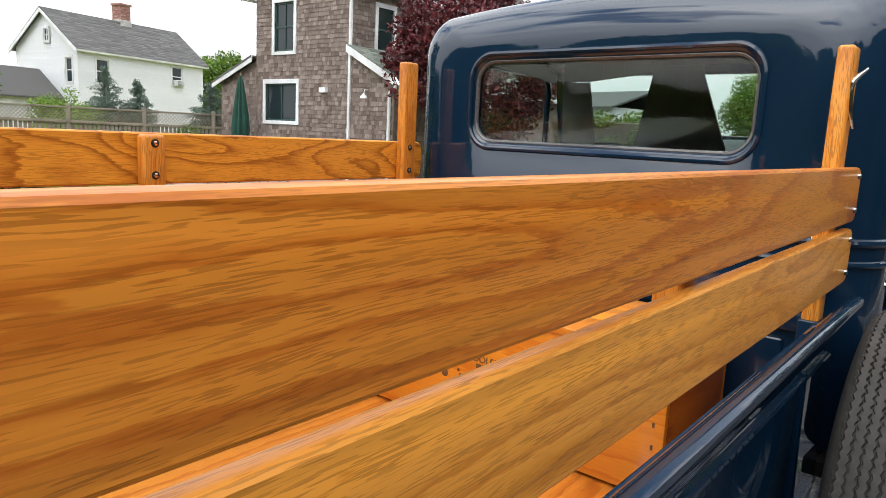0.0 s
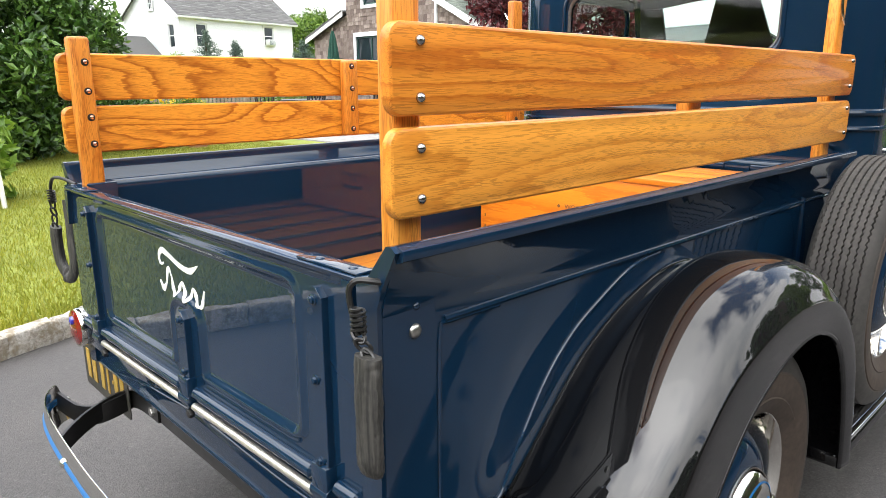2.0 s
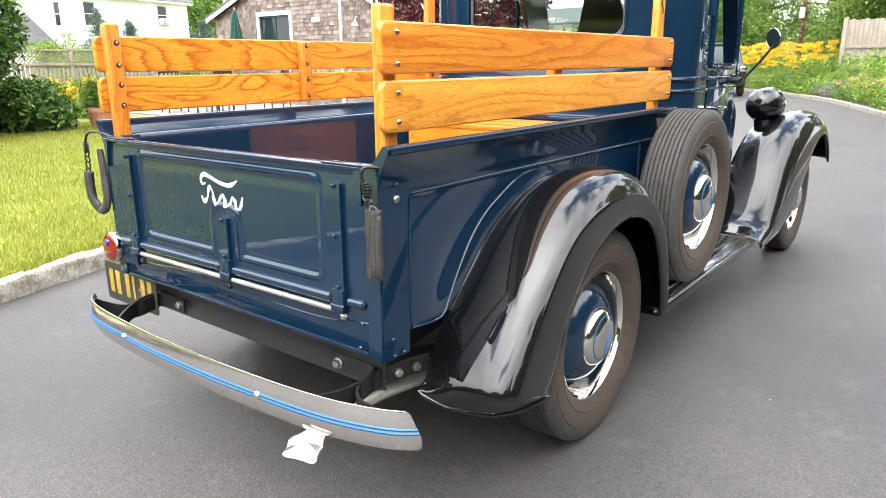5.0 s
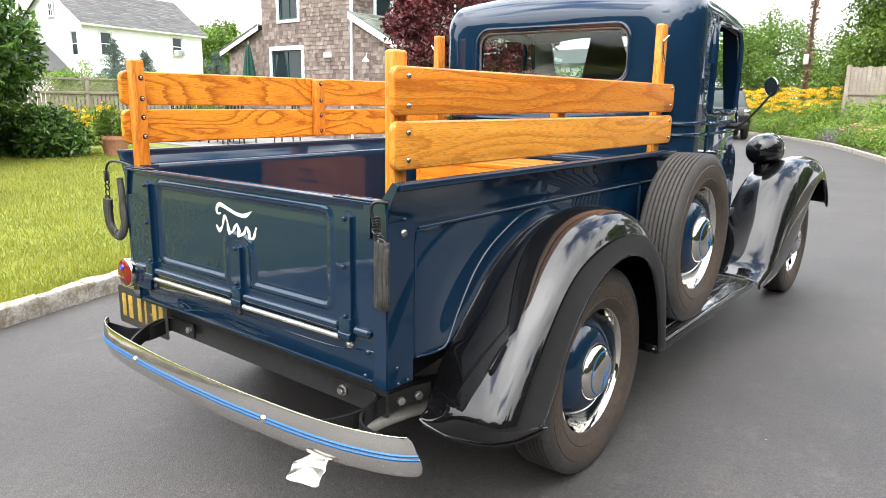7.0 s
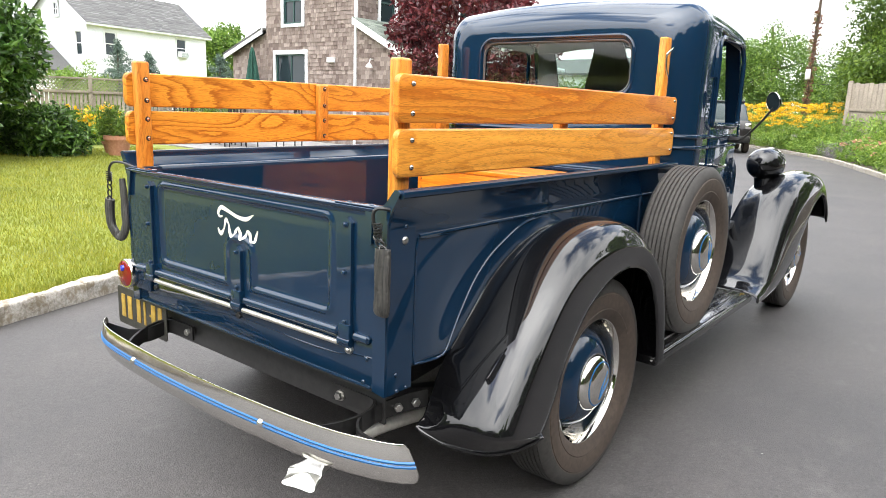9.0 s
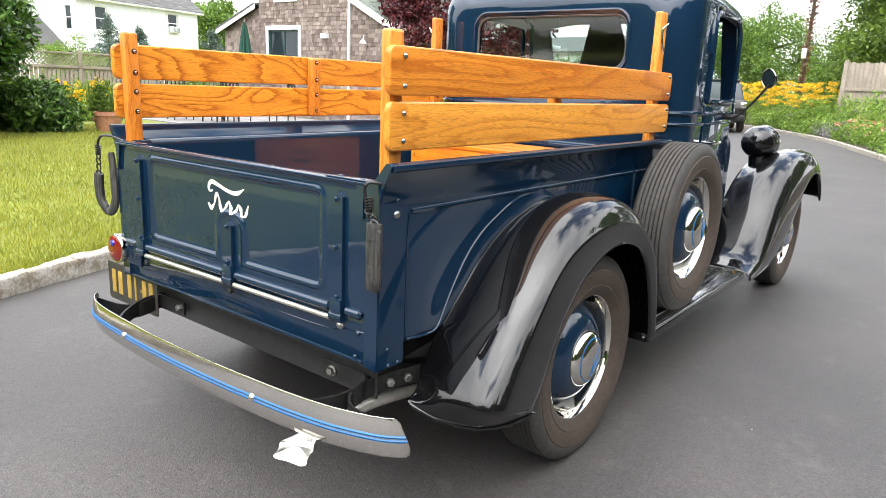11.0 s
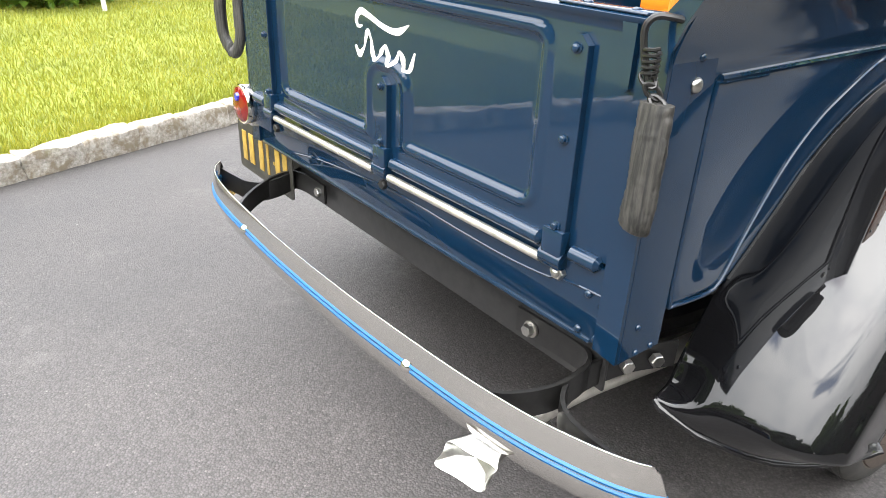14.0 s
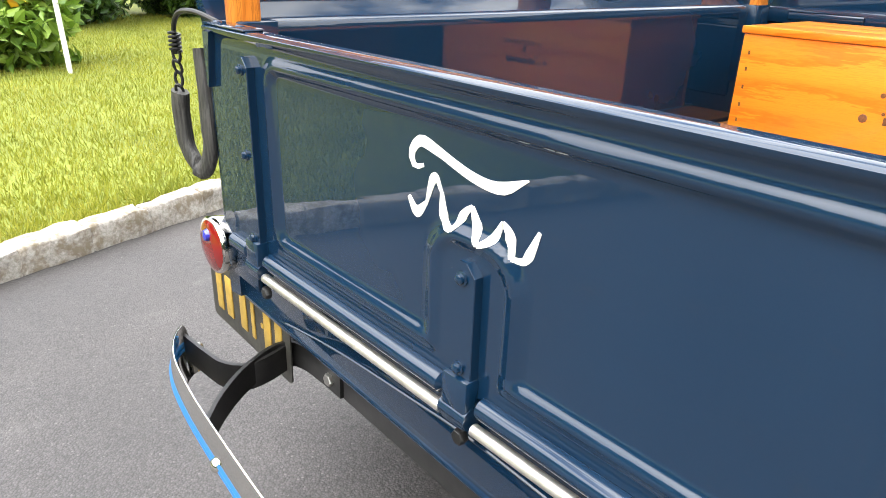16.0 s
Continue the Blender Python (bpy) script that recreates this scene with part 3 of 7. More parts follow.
# front wall of the bed
bm = boxed(-0.60, 0.60, BED_END - 0.012, BED_END, 0.56, 0.90, 0.004)
box(bm, -0.612, 0.612, BED_END - 0.03, BED_END + 0.004, 0.90, 0.945, 0.008)
front_wall = part("bed_front_wall", bm, BLUE, truck)
for x0, x1 in ((-0.52, -0.27), (-0.23, 0.02), (0.06, 0.31), (0.35, 0.52)):
    part("pressed_panel", boxed(x0, x1, BED_END - 0.020, BED_END - 0.010, 0.66, 0.88, 0.008, 3), BLUE, front_wall)
    part("pressed_panel", boxed(x0 + 0.02, x1 - 0.02, BED_END - 0.035, BED_END - 0.028, 0.910, 0.934, 0.006, 3), BLUE, front_wall)

# ---- tailgate ----
TG_T, TG_B, TG_L, TG_W = 0.945, 0.612, -0.568, 0.586


def panel_depth(x, z):
    """Signed depth inside the tailgate panel's outline (metres, positive inside)."""
    def rr(x, z, x0, x1, z0, z1, r):
        cx, cz, hx, hz = (x0 + x1) / 2, (z0 + z1) / 2, (x1 - x0) / 2 - r, (z1 - z0) / 2 - r
        dx, dz = abs(x - cx) - hx, abs(z - cz) - hz
        return r - math.hypot(max(dx, 0), max(dz, 0)) - min(max(dx, dz), 0)
    a = rr(x, z, -0.390, 0.424, 0.640, 0.915, 0.035)
    b = rr(x, z, -0.022, 0.084, 0.50, 0.780, 0.035)
    return min(a, -b)


def gate_y(x, z):
    """The pressed sheet: a sunk field with a bead round it that steps over the middle hinge."""
    d = panel_depth(x, z)
    y = 0.0
    if -0.006 < d < 0.022:
        y = -0.0050 * 0.5 * (1 - math.cos(2 * math.pi * (d + 0.006) / 0.028))
    if d >= 0.008:
        y += 0.004 * min(1, (d - 0.008) / 0.014)
    return y


def tailgate_skin():
    """The outer sheet with its pressed panel and folded lip."""
    nx, nz = 168, 64
    bm = bmesh.new()
    rows = []
    for j in range(nz + 1):
        z = TG_B + 0.0 + (TG_T - 0.02 - TG_B) * j / nz
        row = []
        for i in range(nx + 1):
            x = TG_L + (TG_W - TG_L) * i / nx
            y = gate_y(x, z)
            row.append((x, y, z))
        rows.append(row)
    # folded lip at the top
    for y, z in ((-0.003, TG_T - 0.012), (-0.0075, TG_T - 0.008), (-0.008, TG_T - 0.003), (-0.004, TG_T), (0.024, TG_T), (0.029, TG_T - 0.004), (0.029, TG_T - 0.02)):
        rows.append([(TG_L + (TG_W - TG_L) * i / nx, y, z) for i in range(nx + 1)])
    skin(bm, rows)
    return bm


tailgate = part("tailgate", tailgate_skin(), BLUE, truck, "dark blue pressed-steel tailgate with cream marks", 50)
bm = boxed(TG_L, TG_W, 0.018, 0.026, TG_B, TG_T - 0.006)
part("inner_sheet", bm, BLUE, tailgate)
for x0, x1 in ((TG_L, TG_L + 0.004), (TG_W - 0.004, TG_W)):
    part("edge_return", boxed(x0, x1, 0.0, 0.024, TG_B, TG_T - 0.006), BLUE, tailgate)
# rolled tube along the bottom, open at the hinges
for x0, x1 in ((-0.53, -0.463), (-0.413, 0.004), (0.056, 0.450), (0.503, 0.560)):
    bm = bmesh.new()
    tube(bm, [(x0, -0.004, 0.607), (x0 + 0.006, -0.004, 0.607), (x1 - 0.006, -0.004, 0.607), (x1, -0.004, 0.607)], [0.006, 0.0130, 0.0130, 0.006], 16)
    part("rolled_edge", bm, BLUE, tailgate)


def strap(x, z1):
    """A strap hinge: a flat bar up the tailgate, bolted, ending in a knuckle round the rod."""
    bm = bmesh.new()
    out = rounded(x - 0.018, x + 0.018, 0.622, z1, 0.013, 0.002, 2, 1)
    skin(bm, [[(x + (a - x) * f, y, z) for a, z in out] for y, f in ((0.004, 1), (-0.0105, 1), (-0.0115, 0.95))], True, True)
    part("strap_hinge", bm, BLUE, tailgate, angle=30)
    bm = bmesh.new()
    tube(bm, [(x - 0.021, -0.008, 0.588), (x + 0.021, -0.008, 0.588)], 0.0135, 14)
    box(bm, x - 0.020, x + 0.020, -0.0185, 0.004, 0.574, 0.636, 0.004)
    part("hinge_knuckle", bm, BLUE, tailgate)
    zs = (0.645, z1 - 0.018) if z1 < 0.8 else (0.640, 0.770, z1 - 0.018)
    for k, z in enumerate(zs):
        bm = bmesh.new()
        dx = 0.0 if k != 1 or z1 < 0.8 else -0.004
        turned(bm, [(0, 0.0085), (-0.002, 0.0085), (-0.0025, 0.0060), (-0.0060, 0.0055), (-0.0075, 0.0032), (-0.0077, 0.0004)], 12, "y", (x + dx, -0.0115, z))
        part("bolt", bm, BLUE, tailgate)


strap(-0.438, 0.912)
strap(0.030, 0.768)
strap(0.477, 0.912)
bm = bmesh.new()
tube(bm, [(-0.415, -0.010, 0.579), (0.004, -0.010, 0.579)], 0.0075, 12)
part("hinge_rod", bm, ROD, tailgate, "bare satin steel hinge rod")
bm = bmesh.new()
tube(bm, [(0.056, -0.010, 0.579), (0.454, -0.010, 0.579)], 0.0075, 12)
part("hinge_rod", bm, ROD, tailgate, "bare satin steel hinge rod")
bm = bmesh.new()
hexbolt(bm, (0.486, 0.004, 0.566), 0.0135, 0.014)
dome(bm, (0.486, -0.010, 0.566), 0.008, 0.006, "y", -1)
part("hinge_nut", bm, STEEL, tailgate, "bright steel nut")
bm = bmesh.new()
hexbolt(bm, (0.036, -0.006, 0.558), 0.010, 0.010)
part("hinge_nut", bm, IRON, tailgate)
bm = bmesh.new()
hexbolt(bm, (-0.408, -0.008, 0.557), 0.010, 0.010)
part("hinge_nut", bm, IRON, tailgate)
# reinforcing plate with its bolts on the tailgate's lip, and a wedge behind each hook
for s in (-1, 1):
    part("corner_plate", boxed(*sorted((s * 0.43, s * 0.57)), -0.006, 0.026, TG_T, TG_T + 0.004, 0.002), BLUE, tailgate)
    for a in (0.47, 0.545):
        bm = bmesh.new()
        dome(bm, (s * a, 0.008, TG_T + 0.004), 0.007, 0.003, "z", 1)
        part("bolt", bm, BLUE, tailgate)
    bm = bmesh.new()
    skin(bm, [[(s * x, y, z) for x, z in ((0.540, 0.936), (0.562, 0.936), (0.562, 0.858), (0.557, 0.852))] for y in (-0.010, 0.002)], True, True)
    part("chain_wedge", bm, BLUE, tailgate)


def mark(points, widths, name="cream_mark"):
    """A painted stroke on the tailgate, of changing width."""
    c = curve(points, 26)
    w = np.interp(np.linspace(0, 1, 26), np.linspace(0, 1, len(widths)), widths)
    d = np.gradient(c, axis=0)
    d /= np.linalg.norm(d, axis=1)[:, None]
    nrm = np.stack([-d[:, 1], d[:, 0]], 1)
    a, b = c + nrm * w[:, None] / 2, c - nrm * w[:, None] / 2
    bm = bmesh.new()
    skin(bm, [[(p[0], gate_y(*p) + o, p[1]) for p, o in ((q, -0.0008), (q, 0.002), (r, 0.002), (r, -0.0008))] for q, r in zip(a, b)], True, True)
    part(name, bm, CREAM, tailgate, "hand-painted cream stroke", None)


mark([(-0.052, 0.846), (-0.066, 0.842), (-0.072, 0.855), (-0.058, 0.871), (-0.030, 0.866), (0.02, 0.852), (0.060, 0.850), (0.094, 0.866)], [0.004, 0.010, 0.013, 0.010, 0.010, 0.011, 0.013, 0.002])
# below it a plain flowing ribbon of strokes, thick on the way down
wave = [(-0.076, 0.806), (-0.062, 0.792), (-0.046, 0.806), (-0.034, 0.838), (-0.022, 0.824), (-0.016, 0.796), (0.000, 0.790), (0.014, 0.812), (0.024, 0.822), (0.032, 0.804),
        (0.040, 0.786), (0.056, 0.798), (0.066, 0.818), (0.076, 0.808), (0.082, 0.786), (0.098, 0.790), (0.112, 0.822), (0.122, 0.848)]
for k in range(0, len(wave) - 2, 2):
    mark(wave[k:k + 3], [0.004, 0.011, 0.004] if k % 4 else [0.005, 0.014, 0.005])

tailgate.rotation_euler = (0, 0, radians(1.2))       # it hangs a little askew

# rear sill under the tailgate
bm = boxed(-0.611, 0.611, 0.010, 0.030, 0.478, 0.605, 0.003)
box(bm, -0.56, 0.56, 0.006, 0.060, 0.476, 0.484, 0.003)
sill = part("rear_sill", bm, BLUE, truck)
for x, z in ((0.545, 0.555), (0.572, 0.545), (0.535, 0.49), (0.57, 0.49), (-0.572, 0.60), (-0.572, 0.54), (-0.535, 0.60)):
    bm = bmesh.new()
    dome(bm, (x, 0.009, z), 0.007, 0.005, "y", -1, 10)
    part("rivet", bm, BLUE, sill)
# the pressed edge of the sill, sagging between the hinges
bm = bmesh.new()
tube(bm, [(x, 0.0095, z) for x, z in curve([(-0.43, 0.487), (-0.36, 0.500), (-0.245, 0.518), (-0.074, 0.535), (0.02, 0.543), (0.13, 0.543), (0.25, 0.540), (0.37, 0.540), (0.465, 0.547), (0.482, 0.555), (0.54, 0.560), (0.586, 0.562)], 60)], 0.0022, 6)
part("sill_bead", bm, BLUE, sill)
part("side_bracket", boxed(-0.582, -0.485, 0.000, 0.010, 0.520, 0.622, 0.003), BLUE, sill)

# ---- stake racks, slid into the pockets ----


def rack(name, s, where):
    ob = thing(name, (XC, 0, LIFT), "varnished oak stake rack standing in %s" % where, "stake rack", "stake racks of the truck")
    ob.scale.x = WIDE
    face = 0.614
    back = 0.003 if s > 0 else -0.022
    for z0, z1 in ((1.1495, 1.2635), (1.0195, 1.1355)):
        bm = bmesh.new()
        out = rounded(0.028 + back, 1.775, z0, z1, 0.022, 0.022, 12, 5)
        rings = []
        for x, inset in ((face - 0.021, 0.004), (face - 0.018, 0.0008), (face - 0.016, 0), (face - 0.006, 0), (face - 0.002, 0.0012), (face, 0.0045)):
            cy, cz = 0.9025, (z0 + z1) / 2
            rings.append([(s * x, y - inset * (1 if y > cy else -1), z - inset * (1 if z > cz else -1)) for y, z in out])
        skin(bm, rings, True, True)
        part("board", bm, OAK_FIGURED if s < 0 else OAK_PALE if z0 < 1.1 else OAK_Y, ob, angle=30)
    for y, top in ((0.075 + back, 1.301), (0.86, 1.2635), (1.68, 1.500)):
        bm = bmesh.new()
        a, b = face - 0.054, face - 0.0215
        half = 0.025 if y < 1 else 0.029
        if 0.5 < y < 1:
            half = 0.026
        box(bm, *sorted((s * a, s * b)), y - half, y + half, 0.76 if not 0.5 < y < 1 else 1.022, top - (0.004 if 0.5 < y < 1 else 0), 0.008, 3)
        part("post", bm, OAK_Z, ob)
        for z in ((1.241, 1.172, 1.109, 1.044) if y < 1.5 else (1.246, 1.176, 1.114, 1.044)):
            yy = y + (0.002 if y < 0.1 else 0.060 if y > 1.5 else 0)
            if y != 0.86:
                bm = bmesh.new()
                r = 0.0070 if y < 1 else 0.006
                turned(bm, [(s * x, q) for x, q in ((0, r), (0.001, r), (0.004, r * 0.86), (0.006, r * 0.5), (0.0068, 0.0004))], 16, "x", (s * face, yy, z))
                part("bolt", bm, BOLT, ob, "polished round bolt head")
            bm = bmesh.new()
            spot = (s * a, y + (0.008 if y < 0.1 else 0.0), z)
            turned(bm, [(-s * x, q) for x, q in ((-0.001, 0.0092), (0.0010, 0.0092), (0.0014, 0.0080), (0.0006, 0.0004))], 14, "x", spot)
            part("washer", bm, IRON, ob, "dark countersunk washer")
            bm = bmesh.new()
            turned(bm, [(-s * x, q) for x, q in ((0.0002, 0.0052), (0.0040, 0.0050), (0.0050, 0.0030), (0.0052, 0.0004))], 10, "x", spot)
            part("nut", bm, COPPER, ob, "bright coppery nut")
    return ob


rack("stake_rack", 1, "the rail beside the spare wheel")
rack("stake_rack", -1, "the rail on the lawn side")
# cleats on the front posts
for s in (1, -1):
    cl = thing("rope_cleat", (XC, 0, LIFT), "small chrome rope cleat on the tall oak post", "cleat", "cleats on the rack posts")
    cl.scale.x = WIDE
    bm = bmesh.new()
    tube(bm, curve([(s * 0.616, 1.665, 1.455), (s * 0.594, 1.660, 1.43), (s * 0.590, 1.664, 1.40), (s * 0.594, 1.668, 1.37), (s * 0.602, 1.675, 1.34)], 14), [0.002, 0.0035, 0.0045, 0.0055, 0.006, 0.0065, 0.007, 0.007, 0.0065, 0.006, 0.005, 0.0045, 0.0035, 0.002], 10)
    box(bm, *sorted((s * 0.572, s * 0.592)), 1.655, 1.673, 1.385, 1.415, 0.003)
    part("cleat_body", bm, CHROME, cl)

# ---- fenders ----


def fender(name, crest, lip, inner, xs, s):
    """A sheet swept along the wheel: inner edge on the body, crown, and outer lip turned under."""
    n = 44
    c, l, a = curve(crest, n), curve(lip, n), curve(inner, n)
    x_in, x_mid, x_top, x_out = xs
    rings = []
    for C, L, A in zip(c, l, a):
        mid = A + 0.30 * (C - A)
        pts = [(x_in, A), (x_in + 0.35 * (x_mid - x_in), A + 0.06 * (C - A)), (x_mid, mid), (x_mid + 0.35 * (x_top - x_mid), A + 0.76 * (C - A)),
               (x_mid + 0.68 * (x_top - x_mid), A + 0.97 * (C - A)), (x_top, C), (x_top + 0.25 * (x_out - x_top), C + 0.010 * (L - C)), (x_top + 0.48 * (x_out - x_top), C + 0.048 * (L - C)),
               (x_top + 0.68 * (x_out - x_top), C + 0.13 * (L - C)), (x_top + 0.83 * (x_out - x_top), C + 0.28 * (L - C)), (x_top + 0.93 * (x_out - x_top), C + 0.50 * (L - C)),
               (x_top + 0.99 * (x_out - x_top), C + 0.84 * (L - C)), (x_out, L), (x_out - 0.004, L + 0.0 * (L - C)), (x_out - 0.014, C + 0.99 * (L - C))]
        rings.append([(s * x, y, z) for x, (y, z) in pts])
    bm = bmesh.new()
    skin(bm, rings)
    ob = part(name, bm, BLACK, truck, "glossy black crowned fender", 60)
    m = ob.modifiers.new("smooth", "SUBSURF")
    m.levels = m.render_levels = 1
    thicken(ob, 0.005, -1 if s > 0 else 1)
    bm = bmesh.new()
    tube(bm, [(s * (xs[3] - 0.004), y, z) for y, z in l], 0.005, 8)
    part("rolled_lip", bm, BLACK, ob)
    return ob


# the rear fender's lines along the wheel, from its tail forward: seam on the body, crown, edge of the flange, wheel opening
REAR_IN = [(0.170, 0.362), (0.202, 0.43), (0.251, 0.508), (0.318, 0.572), (0.368, 0.620), (0.447, 0.697), (0.532, 0.752), (0.639, 0.797), (0.78, 0.825), (0.94, 0.80), (1.06, 0.71), (1.14, 0.58), (1.18, 0.45), (1.20, 0.305)]
REAR_CREST = [(0.155, 0.378), (0.215, 0.478), (0.312, 0.615), (0.44, 0.745), (0.60, 0.835), (0.78, 0.868), (0.94, 0.840), (1.07, 0.745), (1.16, 0.60), (1.205, 0.45), (1.225, 0.305)]
REAR_FLANGE = [(0.196, 0.376), (0.228, 0.430), (0.266, 0.491), (0.349, 0.604), (0.414, 0.680), (0.50, 0.742), (0.614, 0.780), (0.742, 0.796), (0.888, 0.783), (0.984, 0.749), (1.062, 0.69), (1.130, 0.61), (1.172, 0.50), (1.195, 0.40), (1.210, 0.305)]
REAR_ARCH = [(0.350, 0.332), (0.380, 0.366), (0.420, 0.430), (0.465, 0.517), (0.516, 0.582), (0.588, 0.646), (0.683, 0.692), (0.764, 0.714), (0.857, 0.719), (0.95, 0.697), (1.03, 0.647), (1.095, 0.554), (1.135, 0.45), (1.156, 0.37), (1.165, 0.305)]
REAR_SECTION = [(0.606, 0.0), (0.618, 0.03), (0.632, 0.12), (0.647, 0.32), (0.662, 0.60), (0.680, 0.82), (0.705, 0.95), (0.738, 1.0)]
REAR_SIDE = [(0.772, 0.015), (0.803, 0.08), (0.830, 0.23), (0.850, 0.50), (0.862, 0.80), (0.868, 0.97), (0.870, 1.0)]


def rear_fender(s):
    """Seam, steep inner face, broad crown, rounded side, then a flat flange down to the wheel opening; the tail is rolled under."""
    n = 56
    a, c, f, w = curve(REAR_IN, n), curve(REAR_CREST, n), curve(REAR_FLANGE, n), curve(REAR_ARCH, n)
    rings = []
    for A, C, F, W in zip(a, c, f, w):
        pts = [(x, A + u * (C - A)) for x, u in REAR_SECTION] + [(x, C + u * (F - C)) for x, u in REAR_SIDE]
        pts += [(0.8725, F + 0.06 * (W - F)), (0.870, F + 0.5 * (W - F)), (0.866, F + 0.94 * (W - F)), (0.865, W), (0.858, W)]
        rings.append([(x, y, z) for x, (y, z) in pts])
    # the tail curls under, towards the wheel, from the corner at the body to the wheel opening
    tail = rings[0]
    low = np.array([(0.600, 0.142, 0.345), (0.620, 0.140, 0.334), (0.680, 0.160, 0.312), (0.760, 0.222, 0.284), (0.820, 0.285, 0.290), (0.862, 0.335, 0.318), (0.8745, 0.350, 0.332)])
    foot = [(x, float(np.interp(x, low[:, 0], low[:, 1])), float(np.interp(x, low[:, 0], low[:, 2]))) for x, y, z in tail]
    foot[-5:] = [(x, foot[-6][1] + (tail[-1][1] - foot[-6][1]) * k / 5, foot[-6][2] + (tail[-1][2] - foot[-6][2]) * k / 5) for k, (x, y, z) in zip(range(1, 6), tail[-5:])]
    under = []
    for u, out in ((1.0, 0.0), (0.72, 0.010), (0.42, 0.012), (0.16, 0.006)):
        under.append([(x, y + (b - y) * u - out * (1 if k < 14 else 0.3), z + (c - z) * u) for k, ((x, y, z), (_, b, c)) in enumerate(zip(tail, foot))])
    bm = bmesh.new()
    skin(bm, [[(s * x, y, z) for x, y, z in r] for r in under + rings])
    ob = part("rear_fender", bm, BLACK, truck, "glossy black crowned rear fender", 60)
    m = ob.modifiers.new("smooth", "SUBSURF")
    m.levels = m.render_levels = 1
    thicken(ob, 0.004, -1 if s > 0 else 1)
    bm = bmesh.new()
    tube(bm, [(s * 0.861, y, z) for y, z in w], 0.0055, 8)
    part("rolled_lip", bm, BLACK, ob)
    bm = bmesh.new()
    tube(bm, [(s * x, y, z) for x, y, z in under[0]], 0.0060, 8)
    part("tail_roll", bm, BLACK, ob)
    bm = bmesh.new()
    tube(bm, [(s * 0.611, y, z) for y, z in a if y > 0.26], 0.0035, 8)
    part("fender_welt", bm, BLACK, ob)
    return ob


FRONT_CREST = [(2.42, 0.330), (2.60, 0.37), (2.78, 0.49), (2.96, 0.655), (3.15, 0.79), (3.36, 0.862), (3.58, 0.878), (3.76, 0.845), (3.90, 0.765), (3.985, 0.66), (4.01, 0.555)]
FRONT_LIP = [(2.42, 0.285), (2.62, 0.29), (2.85, 0.32), (3.06, 0.40), (3.24, 0.53), (3.42, 0.67), (3.62, 0.735), (3.77, 0.715), (3.88, 0.645), (3.935, 0.58), (3.95, 0.53)]
FRONT_IN = [(2.42, 0.335), (2.60, 0.365), (2.78, 0.46), (2.96, 0.59), (3.15, 0.71), (3.36, 0.775), (3.58, 0.785), (3.78, 0.74), (3.88, 0.69), (3.97, 0.60), (4.00, 0.53)]
for s in (1, -1):
    rear_fender(s)
    fender("front_fender", FRONT_CREST, FRONT_LIP, FRONT_IN, (0.55, 0.625, 0.745, 0.885), s)

# running boards with rubber ribs and bright strips
for s in (1, -1):
    rb = part("running_board", boxed(*sorted((s * 0.60, s * 0.850)), 1.20, 2.44, 0.280, 0.318, 0.010, 3), BLACK, truck, "glossy black running board with thin raised ribs")
    part("tread_plate", boxed(*sorted((s * 0.625, s * 0.830)), 1.24, 2.43, 0.316, 0.3205, 0.002), BOARD_PLATE, rb, "bright polished tread plate")
    for k in range(5):
        x = 0.650 + 0.036 * k
        part("board_rib", boxed(*sorted((s * (x - 0.0035), s * (x + 0.0035))), 1.26, 2.42, 0.3195, 0.3235, 0.0012), RUBBER_MAT, rb, "thin black rubber rib")
    part("bright_strip", boxed(*sorted((s * 0.834, s * 0.844)), 1.22, 2.42, 0.317, 0.3225, 0.002), CHROME, rb)
    part("splash_apron", boxed(*sorted((s * 0.585, s * 0.605)), 1.20, 2.60, 0.30, 0.62, 0.004), BLACK, truck)

# ---- wheels ----


